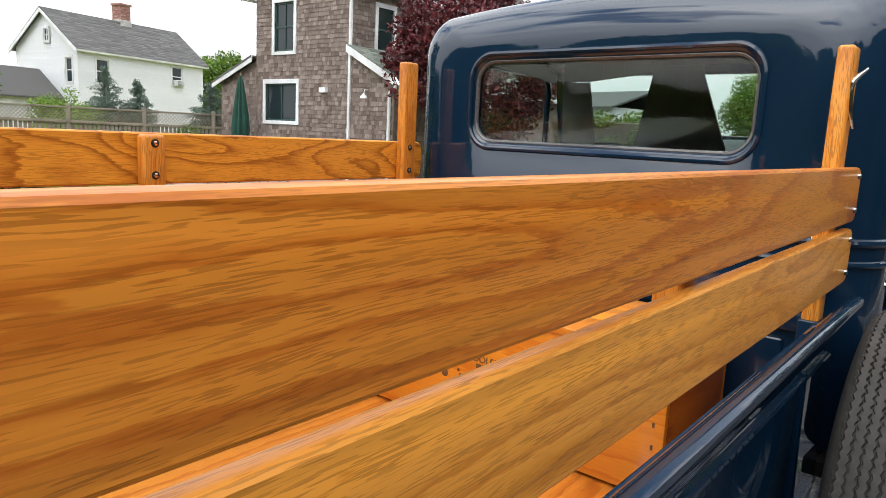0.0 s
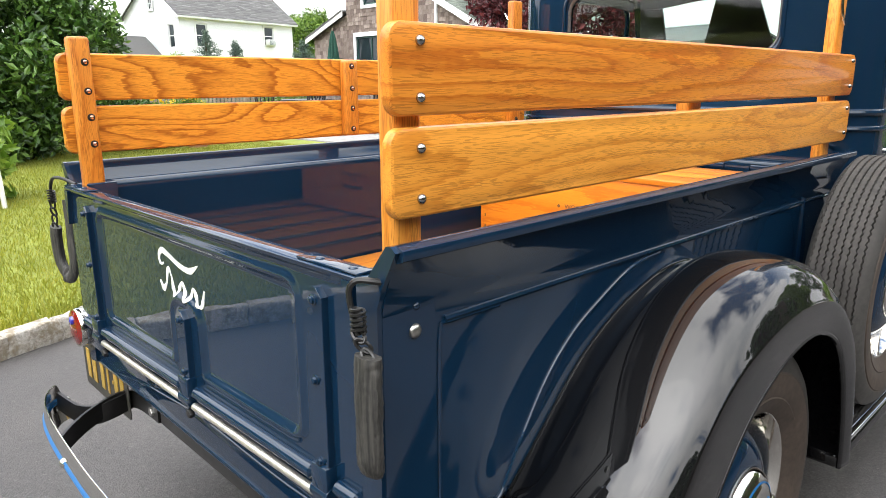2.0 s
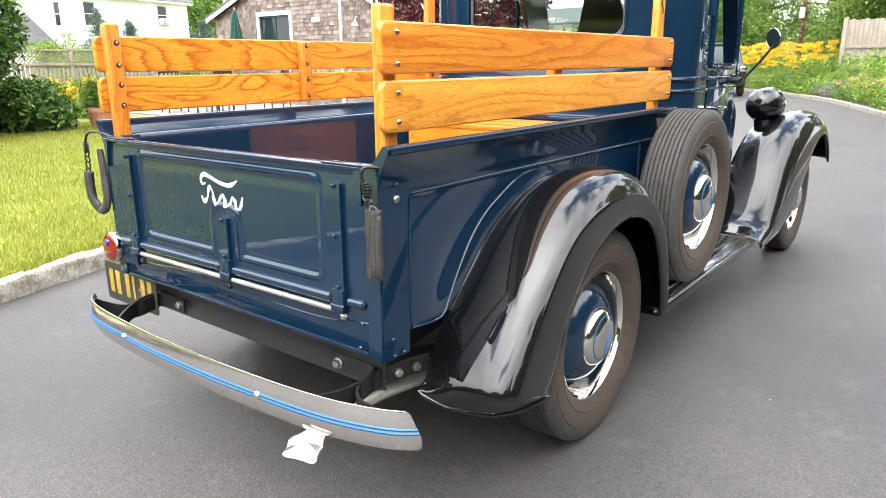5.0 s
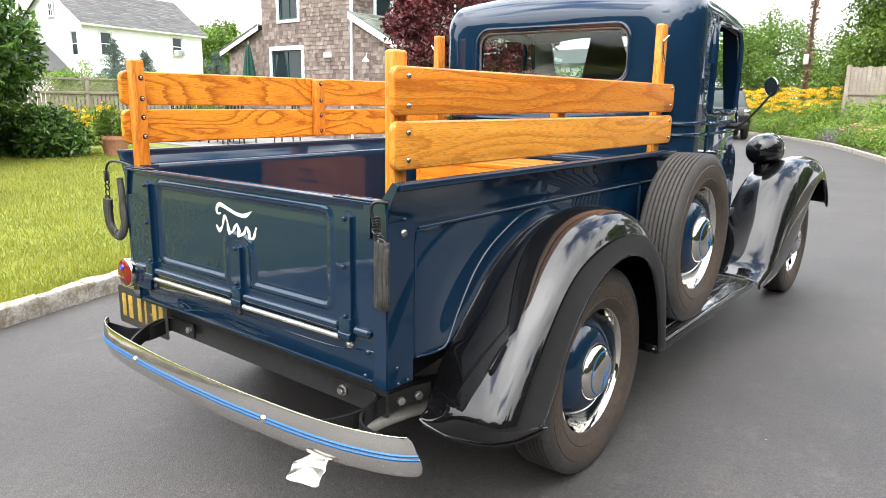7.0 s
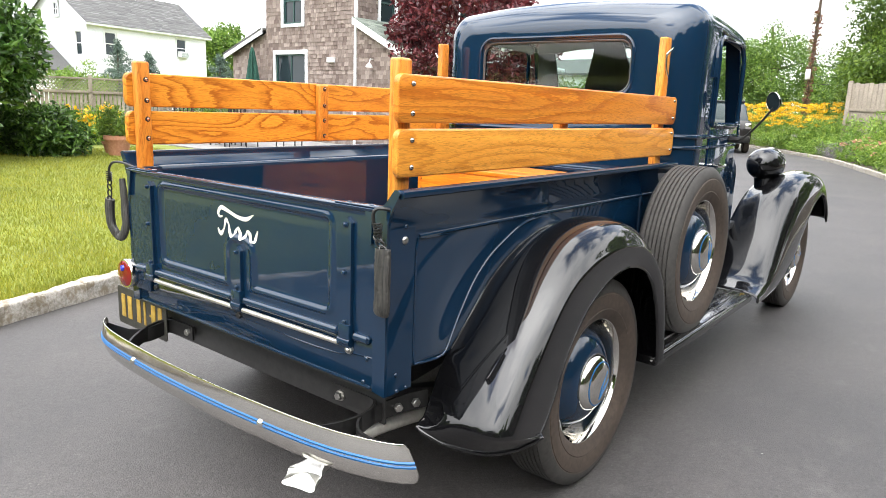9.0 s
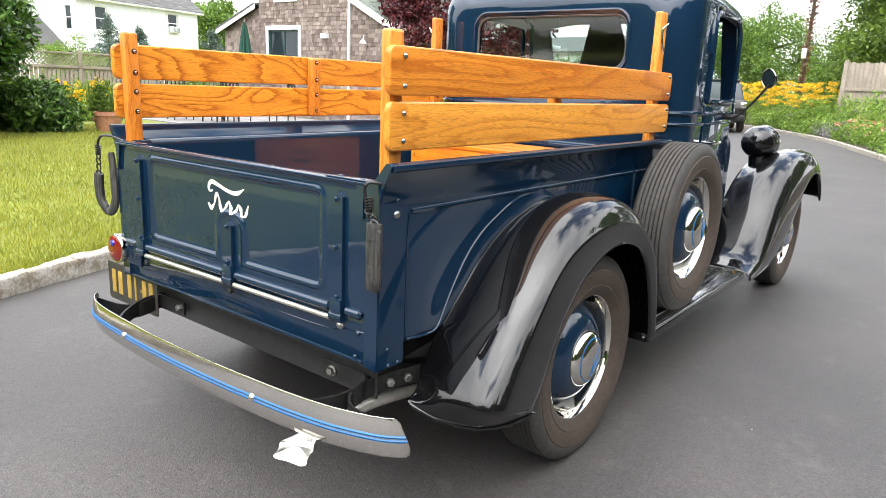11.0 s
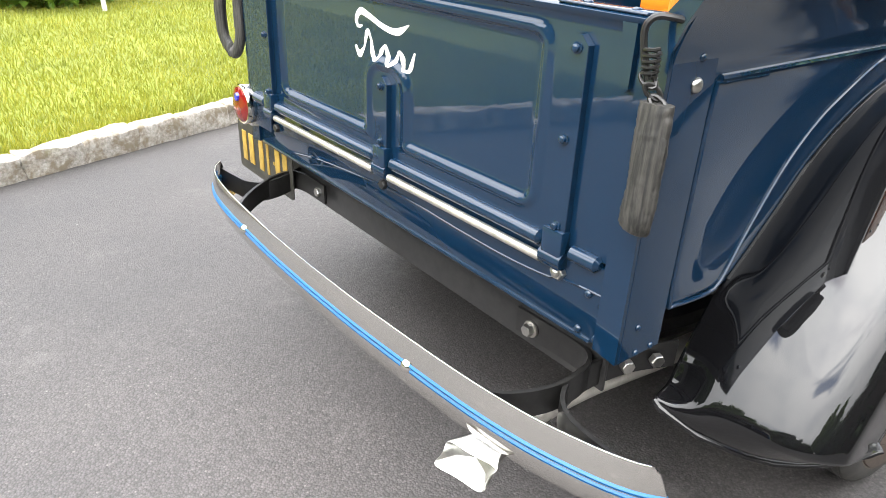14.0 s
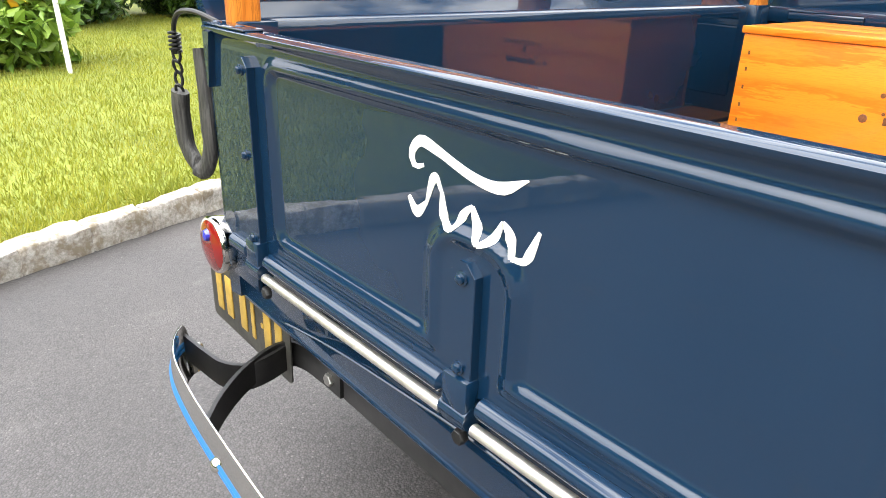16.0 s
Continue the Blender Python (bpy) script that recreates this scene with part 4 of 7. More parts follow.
def wheel_parts():
    groove = []
    tread = np.linspace(-0.056, 0.056, 8)
    for a, b in zip(tread, tread[1:]):
        groove += [(a + 0.0016, 0.3370), (a + 0.0024, 0.3445 - 0.10 * a * a), (b - 0.0024, 0.3445 - 0.10 * b * b), (b - 0.0016, 0.3370)]

    def zigzag(j, k):
        return (0.0019 if k % 2 else -0.0019) if 4 < j < 35 else 0.0

    bm = bmesh.new()
    turned(bm, [(-0.0765, 0.302), (-0.0785, 0.296), (-0.079, 0.283), (-0.074, 0.25), (-0.064, 0.222), (-0.055, 0.208), (0.055, 0.208), (0.064, 0.222), (0.0745, 0.245), (0.073, 0.248), (0.076, 0.255), (0.079, 0.283), (0.0785, 0.296), (0.0760, 0.2985), (0.0765, 0.302)], 96, "x")
    tyre = (bm, RUBBER, "tyre", "brown-grey bias-ply tyre with smooth sidewalls")
    bm = bmesh.new()
    shoulder = [(0.0765, 0.3015), (0.0768, 0.306), (0.0745, 0.317), (0.069, 0.3305), (0.0625, 0.3385)]
    turned(bm, [(-x, r) for x, r in shoulder] + [(-0.0580, 0.3430)] + groove + [(0.0580, 0.3430)] + shoulder[::-1], 250, "x", (0, 0, 0), zigzag)
    tread_band = (bm, TREAD, "tread", "dark ribbed tread")
    bm = bmesh.new()
    turned(bm, [(-0.055, 0.208), (-0.044, 0.186), (-0.030, 0.183), (-0.012, 0.177), (0.010, 0.167), (0.032, 0.151), (0.048, 0.132), (0.057, 0.114), (0.060, 0.098), (0.060, 0.02)], 64)
    disc = (bm, BLUE, "wheel", "")
    bm = bmesh.new()
    turned(bm, [(0.044, 0.208), (0.053, 0.2125), (0.0565, 0.211), (0.055, 0.207), (0.046, 0.202), (0.026, 0.1975), (0.004, 0.193), (-0.018, 0.188), (-0.030, 0.181)], 64)
    ring = (bm, CHROME, "trim_ring", "chrome trim ring")
    bm = bmesh.new()
    turned(bm, [(0.054, 0.094), (0.060, 0.0965), (0.066, 0.095), (0.076, 0.088), (0.083, 0.078), (0.0855, 0.071), (0.090, 0.066), (0.0945, 0.050), (0.097, 0.030), (0.098, 0.0005)], 64)
    cap = (bm, CHROME, "hubcap", "domed chrome hubcap")
    bm = bmesh.new()
    turned(bm, [(0.0842, 0.0745), (0.0862, 0.0745), (0.0872, 0.0715), (0.0855, 0.0715)], 48)
    # the cap's painted badge: a plain wedge stroke
    tube(bm, curve([(0.0950, -0.030, -0.040), (0.0985, -0.006, -0.004), (0.0950, 0.044, 0.022)], 14), 0.0018, 6)
    tube(bm, curve([(0.0945, 0.046, -0.012), (0.0985, 0.0, -0.024), (0.0950, -0.030, -0.040)], 14), 0.0018, 6)
    badge = (bm, STRIPE, "cap_badge", "blue painted ring and stroke")
    return disc, tyre, tread_band, ring, cap, badge


def put_wheel(label, at, turn, spin, first=None):
    m = pose(*at, 0, 0, turn) @ pose(0, 0, 0, spin, 0, 0)
    if first is None:
        disc, *rest = wheel_parts()
        w = part(disc[2], disc[0], disc[1], truck, label, 40)
        for bm, mat, n, lab in rest:
            part(n, bm, mat, w, lab, 40)
    else:
        w = new("wheel", first.data)
        w.parent = truck
        w["label"] = label
        for c in first.children:
            share(c, Matrix(), w)
    w.matrix_basis = m
    return w


first_wheel = put_wheel("blue steel rear wheel", (0.729, 0.806, 0.325), 0, 20)
put_wheel("blue steel rear wheel", (-0.729, 0.806, 0.325), 180, 70, first_wheel)
put_wheel("blue steel front wheel", (0.700, 3.70, 0.325), 0, 140, first_wheel)
put_wheel("blue steel front wheel", (-0.700, 3.70, 0.325), 180, 10, first_wheel)
put_wheel("blue steel side-mounted spare wheel", (0.757, 1.640, 0.648), 0, 60, first_wheel)

# ---- cab ----


def cab_ring(y, w, zt, r, crown, zb=0.60):
    pts = rounded(-w, w, zb, zt, r, 0.03, 14, 10)
    return [(x, y, z + (crown * max(0.0, 1 - (x / w) ** 2) if z > zt - r - 0.01 else 0) * min(1.0, max(0.0, (z - zt + r) / r))) for x, z in pts]


CAB_Y, CAB_W, CAB_T = 1.768, 0.668, 1.655


def cab_shell():
    """Rings from the rear window's rim over the rounded back, along sides and roof to the windscreen."""
    win = rounded(-0.392, 0.392, 1.276, 1.508, 0.062, 0.062, 14, 10)
    rings = [[(x * 0.985, CAB_Y + 0.030, 1.392 + (z - 1.392) * 0.97) for x, z in win], [(x, CAB_Y + 0.010, z) for x, z in win]]
    grow = [(x * 1.03, 1.392 + (z - 1.392) * 1.11) for x, z in win]
    rings.append([(x, CAB_Y + 0.000, z) for x, z in grow])
    back = cab_ring(CAB_Y, 0.505, 1.545, 0.10, 0.012)
    for f in (0.35, 0.7, 1.0):
        rings.append([(a[0] + (b[0] - a[0]) * f, CAB_Y, a[1] + (b[2] - a[1]) * f) for a, b in zip(grow, back)])
    for k in range(1, 11):
        a = radians(9 * k)
        w, zt = 0.505 + (CAB_W - 0.505) * math.sin(a), 1.545 + (CAB_T - 1.545) * math.sin(a)
        rings.append(cab_ring(CAB_Y + 0.165 * (1 - math.cos(a)), w, zt, 0.10 - 0.01 * math.sin(a), 0.012 + 0.036 * math.sin(a)))
    for y in (2.00, 2.10, 2.13, 2.25, 2.35, 2.45, 2.52, 2.56, 2.60):
        f = (y - 1.93) / 0.67
        rings.append(cab_ring(y, CAB_W + 0.004 * f, CAB_T - 0.035 * f * f, 0.09, 0.048 - 0.015 * f))
    return rings


rings = cab_shell()
bm = bmesh.new()
rows = skin(bm, rings, True)
bm.faces.ensure_lookup_table()
cut = []
for f in bm.faces:
    c = f.calc_center_median()
    if abs(c.x) > 0.6 and 2.13 < c.y < 2.59 and 1.165 < c.z < 1.53:
        cut.append(f)
    elif c.z < 0.62 and c.y > CAB_Y + 0.05:
        cut.append(f)
bmesh.ops.delete(bm, geom=cut, context="FACES")
cab = part("cab", bm, BLUE, truck, "dark blue closed cab with a rounded roof", 50)
thicken(cab, 0.012, -1)
bm = bmesh.new()
pts = rounded(-0.393, 0.393, 1.275, 1.509, 0.063, 0.063, 10, 8)
tube(bm, [(x, CAB_Y + 0.016, z) for x, z in pts + pts[:2]], 0.008, 8, False)
part("window_seal", bm, RUBBER_MAT, cab, "black rubber window seal")
pane = part("rear_window", boxed(-0.40, 0.40, CAB_Y + 0.020, CAB_Y + 0.025, 1.27, 1.515, 0.002), GLASS, cab, "clear glass rear window")
pane.visible_shadow = False
# raised rim round the rear window
bm = bmesh.new()
pts = rounded(-0.405, 0.405, 1.258, 1.528, 0.072, 0.072, 10, 8)
tube(bm, [(x, CAB_Y + 0.002, z) for x, z in pts + pts[:2]], 0.008, 8, False)
part("window_bead", bm, BLUE, cab)


def cab_band(z, r, y1=2.60):
    """A moulding round the cab at one height."""
    pts = []
    for k in range(0, 11):
        a = radians(9 * (10 - k))
        pts.append((-(0.505 + (CAB_W - 0.505) * math.sin(a)), CAB_Y + 0.165 * (1 - math.cos(a))))
    pts = [(-CAB_W - 0.004, y1), (-CAB_W - 0.002, 2.2)] + pts
    pts += [(-x, y) for x, y in reversed(pts)]
    bm = bmesh.new()
    tube(bm, [(x, y, z) for x, y in pts], r, 8)
    return bm


part("belt_moulding", cab_band(1.098, 0.010), BLUE, cab)
part("belt_moulding", cab_band(1.050, 0.008), BLUE, cab)
# headliner, floor and seat inside
bm = bmesh.new()
inner = []
for ring in rings[6:]:
    cy = ring[0][1]
    inner.append([(x * 0.965, max(y, CAB_Y + 0.02), 1.1 + (z - 1.1) * 0.965) for x, y, z in ring])
skin(bm, inner, True)
cut = [f for f in bm.faces if (abs(f.calc_center_median().x) > 0.58 and 2.10 < f.calc_center_median().y < 2.60 and 1.16 < f.calc_center_median().z < 1.52) or f.calc_center_median().z < 0.66]
bmesh.ops.delete(bm, geom=cut, context="FACES")
part("headliner", bm, HEADLINER, cab, "grey cloth headliner", 50)
part("cab_floor", boxed(-0.64, 0.64, CAB_Y + 0.02, 3.0, 0.56, 0.60, 0.004), CHASSIS, cab)
bm = boxed(-0.60, 0.60, 1.84, 2.30, 0.62, 0.86, 0.04, 4)
box(bm, -0.60, 0.60, 1.80, 1.93, 0.80, 1.20, 0.04, 4)
part("bench_seat", bm, SEAT, cab, "brown bench seat")
# windscreen frame with two posts, header and cowl
bm = bmesh.new()
box(bm, -0.58, 0.58, 2.601, 2.63, 1.545, 1.612, 0.012)
for s in (-1, 1):
    skin(bm, [[(s * (x + dx), y + dy, z) for dx, dy in ((0, 0), (0.075, 0), (0.075, 0.03), (0, 0.03))] for x, y, z in ((0.585, 2.72, 1.08), (0.575, 2.65, 1.32), (0.565, 2.59, 1.56))], True, True)
part("windscreen_frame", bm, BLUE, cab)
pane = part("windscreen", boxed(-0.60, 0.60, 2.645, 2.650, 1.10, 1.56, 0.002, m=pose(0, 0, 0)), GLASS, cab, "clear glass windscreen")
pane.visible_shadow = False
bm = bmesh.new()
tube(bm, curve([(0.20 * math.cos(a) - 0.30, 2.36 + 0.09 * math.sin(a), 1.105 + 0.18 * math.sin(a)) for a in np.linspace(0, 2 * math.pi, 25)], 48), 0.010, 8, False)
tube(bm, [(-0.50, 2.36, 1.105), (-0.10, 2.36, 1.105)], 0.007, 6)
tube(bm, [(-0.30, 2.36, 1.105), (-0.30, 2.75, 0.85)], 0.018, 8)
part("steering_wheel", bm, IRON, cab, "thin black steering wheel")
bm = boxed(-0.63, 0.63, 2.58, 2.72, 0.95, 1.10, 0.03, 3)
part("dashboard", bm, BLUE, cab)
# dark lining round the windscreen: broad middle panel, posts and header
bm = bmesh.new()
for quad in (((-0.30, 1.10), (0.165, 1.10), (-0.028, 1.575), (-0.203, 1.575)), ((-0.575, 1.10), (-0.395, 1.10), (-0.482, 1.52), (-0.60, 1.52)),
             ((-0.60, 1.523), (-0.48, 1.523), (-0.205, 1.553), (-0.205, 1.64), (-0.60, 1.60)), ((-0.203, 1.577), (0.60, 1.577), (0.60, 1.62), (-0.203, 1.64))):
    skin(bm, [[(x, y, z) for x, z in quad] for y in (2.588, 2.600)], True, True)
part("windscreen_lining", bm, HEADLINER, cab, "dark grey lined panel round the windscreen")
for x in (-0.42, -0.33, -0.16, -0.07, 0.02, 0.11):
    part("lining_seam", boxed(x - 0.002, x + 0.002, 2.584, 2.5878, 1.58 if x > -0.2 else 1.565, 1.63), SEAT, cab)
# cowl and hood, running forward to the grille
bm = bmesh.new()
hood = []
for y, w, zt in ((2.60, 0.632, 1.085), (2.72, 0.622, 1.085), (2.86, 0.58, 1.080), (3.10, 0.50, 1.065), (3.45, 0.41, 1.045), (3.80, 0.31, 1.02), (3.98, 0.24, 0.98), (4.05, 0.16, 0.90)):
    hood.append([(x, y, z) for x, z in rounded(-w, w, 0.52, zt, min(0.2, w * 0.55), 0.02, 8, 8)])
skin(bm, hood, True, True)
part("hood", bm, BLUE, truck, "long tapering blue hood", 60)
bm = bmesh.new()
for k in range(11):
    x = -0.15 + 0.03 * k
    tube(bm, [(x, 4.06, 0.48), (x, 4.075, 0.70), (x, 4.05, 0.94)], 0.006, 6)
part("grille", bm, CHROME, truck, "upright chrome grille bars")
# drip rail over each door window, door seams, handles, mirror and headlamps
for s in (1, -1):
    door = part("door", boxed(*sorted((s * (CAB_W + 0.0005), s * (CAB_W + 0.0065))), 2.085, 2.60, 0.63, 1.130, 0.004), BLUE, cab, "dark blue cab door")
    for dz in (1.098, 1.050):
        bm = bmesh.new()
        tube(bm, [(s * (CAB_W + 0.007), 2.09, dz), (s * (CAB_W + 0.007), 2.60, dz)], 0.006, 8)
        part("door_moulding", bm, BLUE, door)
    bm = bmesh.new()
    tube(bm, [(s * (CAB_W + 0.006), 2.14, 0.965), (s * (CAB_W + 0.045), 2.14, 0.965), (s * (CAB_W + 0.05), 2.16, 0.965), (s * (CAB_W + 0.045), 2.28, 0.96)], [0.008, 0.009, 0.010, 0.007], 10)
    part("door_handle", bm, CHROME, door, "chrome lever door handle")
    bm = bmesh.new()
    frame_pts = rounded(2.105, 2.590, 1.150, 1.545, 0.08, 0.02, 8, 6)
    tube(bm, [(s * (CAB_W + 0.004 - 0.10 * max(0, z - 1.45)), y, z) for y, z in frame_pts + frame_pts[:2]], 0.012, 8, False)
    part("window_frame", bm, BLUE, door)
    bm = bmesh.new()
    tube(bm, curve([(s * 0.672, 2.06, 1.36), (s * 0.667, 2.075, 1.49), (s * 0.640, 2.13, 1.575), (s * 0.628, 2.3, 1.59), (s * 0.628, 2.5, 1.58), (s * 0.642, 2.60, 1.56)], 24), 0.014, 8)
    part("drip_rail", bm, BLUE, cab)
# the cab narrows towards the windscreen
for ob in cab.children_recursive + [cab]:
    for v in ob.data.vertices:
        if v.co.y > 1.93:
            v.co.x *= 1 - 0.062 * (v.co.y - 1.93) / 0.67
bm = bmesh.new()
tube(bm, curve([(0.640, 2.46, 1.08), (0.70, 2.46, 1.085), (0.77, 2.46, 1.16), (0.828, 2.455, 1.240)], 12), [0.016] * 3 + [0.006] * 9, 8)
arm = part("mirror_arm", bm, IRON, truck, "thin black mirror arm")


def turn_mirror(bm):
    """Swing the mirror's head round on its arm and tip it a little."""
    bmesh.ops.rotate(bm, verts=bm.verts, cent=(0.828, 2.46, 1.270), matrix=Matrix.Rotation(radians(-34), 3, "Z") @ Matrix.Rotation(radians(6), 3, "X"))
    bmesh.ops.scale(bm, verts=bm.verts, vec=(0.88, 0.88, 0.92), space=Matrix.Translation((-0.828, -2.46, -1.270)))


bm = bmesh.new()
turned(bm, [(0.012, 0.0005), (0.010, 0.030), (0.002, 0.046), (-0.006, 0.0505), (-0.011, 0.050), (-0.012, 0.046)], 28, "y", (0.828, 2.46, 1.270))
turn_mirror(bm)
part("mirror_shell", bm, BLACK, arm, "round black mirror shell")
bm = bmesh.new()
turned(bm, [(-0.0115, 0.0465), (-0.0118, 0.03), (-0.012, 0.0005)], 28, "y", (0.828, 2.46, 1.270))
turn_mirror(bm)
part("mirror_glass", bm, PANE, arm, "round mirror glass")
bm = bmesh.new()
tube(bm, [(0.828 + 0.049 * math.cos(a), 2.449, 1.270 + 0.049 * math.sin(a)) for a in np.linspace(0, 2 * math.pi, 33)], 0.0022, 6, False)
turn_mirror(bm)
part("mirror_rim", bm, CHROME, arm, "thin chrome rim")
for s in (1, -1):
    bm = bmesh.new()
    turned(bm, [(-0.100, 0.0005), (-0.094, 0.036), (-0.076, 0.064), (-0.05, 0.083), (-0.01, 0.095), (0.05, 0.099), (0.085, 0.099), (0.095, 0.095)], 40, "y", (s * 0.605, 3.32, 0.915))
    hl = part("headlamp", bm, BLACK, truck, "glossy black bullet headlamp shell", 50)
    bm = bmesh.new()
    turned(bm, [(0.085, 0.100), (0.10, 0.101), (0.106, 0.094)], 40, "y", (s * 0.605, 3.32, 0.915))
    part("lamp_rim", bm, CHROME, hl)
    bm = bmesh.new()
    turned(bm, [(0.104, 0.094), (0.120, 0.05), (0.126, 0.0005)], 40, "y", (s * 0.605, 3.32, 0.915))
    part("lamp_lens", bm, GLASS, hl)
    bm = bmesh.new()
    tube(bm, [(s * 0.612, 3.34, 0.70), (s * 0.612, 3.33, 0.79), (s * 0.610, 3.33, 0.835)], [0.05, 0.046, 0.05], 14)
    part("lamp_stand", bm, BLACK, hl)

# ---- chassis, bumper, exhaust ----
for s in (1, -1):
    bm = bmesh.new()
    skin(bm, [[(s * x, y, z) for x, z in ((0.40, 0.36 + dz), (0.46, 0.36 + dz), (0.46, 0.47 + dz), (0.40, 0.47 + dz))] for y, dz in ((0.20, 0.01), (0.5, 0.05), (0.9, 0.06), (1.4, 0.0), (3.9, 0.0))], True, True)
    part("frame_rail", bm, CHASSIS, truck)
bm = boxed(-0.55, 0.55, 0.075, 0.083, 0.350, 0.432, 0.003)
box(bm, -0.55, 0.55, 0.075, 0.15, 0.430, 0.437, 0.003)
cross = part("rear_crossmember", bm, CHASSIS, truck, "black pressed-steel rear crossmember")
for x in (-0.362, 0.392):
    bm = bmesh.new()
    hexbolt(bm, (x, 0.063, 0.390), 0.012, 0.012)
    turned(bm, [(0.004, 0.016), (0, 0.016), (0, 0.005)], 16, "y", (x, 0.063, 0.390))
    part("bolt", bm, STEEL, cross, "plated hexagon bolt")
for x in (-0.2, -0.1, 0.0, 0.1, 0.2):
    bm = bmesh.new()
    turned(bm, [(0, 0.007), (0.0015, 0.006), (0.0015, 0.0004)], 10, "z", (x, 0.10, 0.437))
    part("rivet", bm, IRON, cross)
bm = bmesh.new()
tube(bm, [(-0.66, 0.806, 0.345), (0.66, 0.806, 0.345)], 0.04, 12)
turned(bm, [(-0.10, 0.001), (-0.09, 0.06), (-0.04, 0.12), (0.04, 0.12), (0.09, 0.06), (0.10, 0.001)], 24, "x", (0, 0.806, 0.345))
part("rear_axle", bm, CHASSIS, truck)
bm = bmesh.new()
tube(bm, [(-0.66, 3.693, 0.33), (0.66, 3.693, 0.33)], 0.028, 12)
part("front_axle", bm, CHASSIS, truck)
part("fuel_tank", boxed(-0.36, 0.36, 0.30, 0.62, 0.33, 0.50, 0.05, 4), CHASSIS, truck)
for s in (1, -1):
    bm = bmesh.new()
    tube(bm, curve([(s * 0.46, 0.10, 0.40), (s * 0.45, 0.45, 0.31), (s * 0.45, 0.85, 0.30), (s * 0.45, 1.3, 0.38)], 16), 0.03, 8)
    part("leaf_spring", bm, CHASSIS, truck)


BAR_MID = 0.012
BAR_RIGHT = [(0, -0.1725), (0.16, -0.170), (0.31, -0.1625), (0.42, -0.155), (0.50, -0.146), (0.57, -0.134), (0.63, -0.118), (0.68, -0.101), (0.715, -0.084), (0.736, -0.069), (0.750, -0.057), (0.757, -0.046), (0.757, -0.035)]
BAR_LEFT = [(0, -0.1725), (0.16, -0.170), (0.31, -0.1625), (0.42, -0.155), (0.50, -0.146), (0.55, -0.1375), (0.59, -0.126), (0.625, -0.110), (0.65, -0.092), (0.664, -0.074), (0.670, -0.055), (0.670, -0.035)]


def bumper_y(x):
    """How far back the bar's face stands: nearly straight, its ends curling forward."""
    h = np.array(BAR_RIGHT if x > BAR_MID else BAR_LEFT)
    return float(np.interp(abs(x - BAR_MID), h[:, 0], h[:, 1]))


BAR = np.array([(BAR_MID - x, y) for x, y in curve(BAR_LEFT, 60)[:0:-1]] + [(BAR_MID + x, y) for x, y in curve(BAR_RIGHT, 60)])
BAR_OUT = np.gradient(BAR, axis=0)
BAR_OUT = np.stack([BAR_OUT[:, 1], -BAR_OUT[:, 0]], 1) / np.linalg.norm(BAR_OUT, axis=1)[:, None]
BAR_RUN = np.concatenate([[0], np.cumsum(np.linalg.norm(np.diff(BAR, axis=0), axis=1))])


def on_bar(run, d, z):
    """A point of the bar at a length along it; the ends are cut aslant, shorter above, with rounded corners."""
    whole = BAR_RUN[-1]
    low = max(0.0, 1 - (z - 0.308) / 0.016)
    high = max(0.0, 1 - (0.414 - z) / 0.014)
    cut = 0.40 * (z - 0.308) + 0.016 * (1 - math.sqrt(max(0.0, 1 - low * low))) + 0.010 * (1 - math.sqrt(max(0.0, 1 - high * high)))
    if run > whole / 2:
        run -= cut * max(0.0, 1 - (whole - run) / 0.16)
    else:
        run += cut * max(0.0, 1 - run / 0.16)
    x, y, nx, ny = (float(np.interp(run, BAR_RUN, a)) for a in (BAR[:, 0], BAR[:, 1], BAR_OUT[:, 0], BAR_OUT[:, 1]))
    return (x + nx * d, y + ny * d, z)


# bumper: a bowed bar hung a little askew, its face rounded from top to bottom
bm = bmesh.new()
face = [(-0.0075, 0.4142), (-0.0072, 0.4140), (-0.0069, 0.4130), (-0.0056, 0.4060), (-0.0038, 0.396), (-0.0021, 0.386), (-0.0007, 0.376), (0.0, 0.364), (-0.0008, 0.352), (-0.0032, 0.340), (-0.0070, 0.328), (-0.0110, 0.3185), (-0.0140, 0.3120), (-0.0165, 0.308)]
back_face = [(d - 0.0020, z) for d, z in reversed(face)]
skin(bm, [[on_bar(run, d, z) for d, z in face + back_face] for run in BAR_RUN], True, True)
bumper = part("bumper", bm, CHROME, truck, "bowed chrome rear bumper with thin blue stripes", 50)
bumper.rotation_euler = (0, 0, radians(0.7))
for dz in (-0.0050, 0.0050):
    bm = bmesh.new()
    tube(bm, [on_bar(run, -0.0016, 0.364 + dz) for run in BAR_RUN], 0.0044, 6)
    part("stripe", bm, STRIPE, bumper, "thin bright blue stripe")
for x in (-0.306, 0.328):
    bm = bmesh.new()
    dome(bm, (x, bumper_y(x) + 0.002, 0.364), 0.0125, 0.011, "y", -1, 16)
    part("bumper_bolt", bm, CHROME, bumper, "round chrome bumper bolt")
    bm = bmesh.new()
    hexbolt(bm, (x, bumper_y(x) + 0.004, 0.366), 0.009, 0.014, "y", 1)
    part("bolt", bm, STEEL, bumper, "plated hexagon bolt")


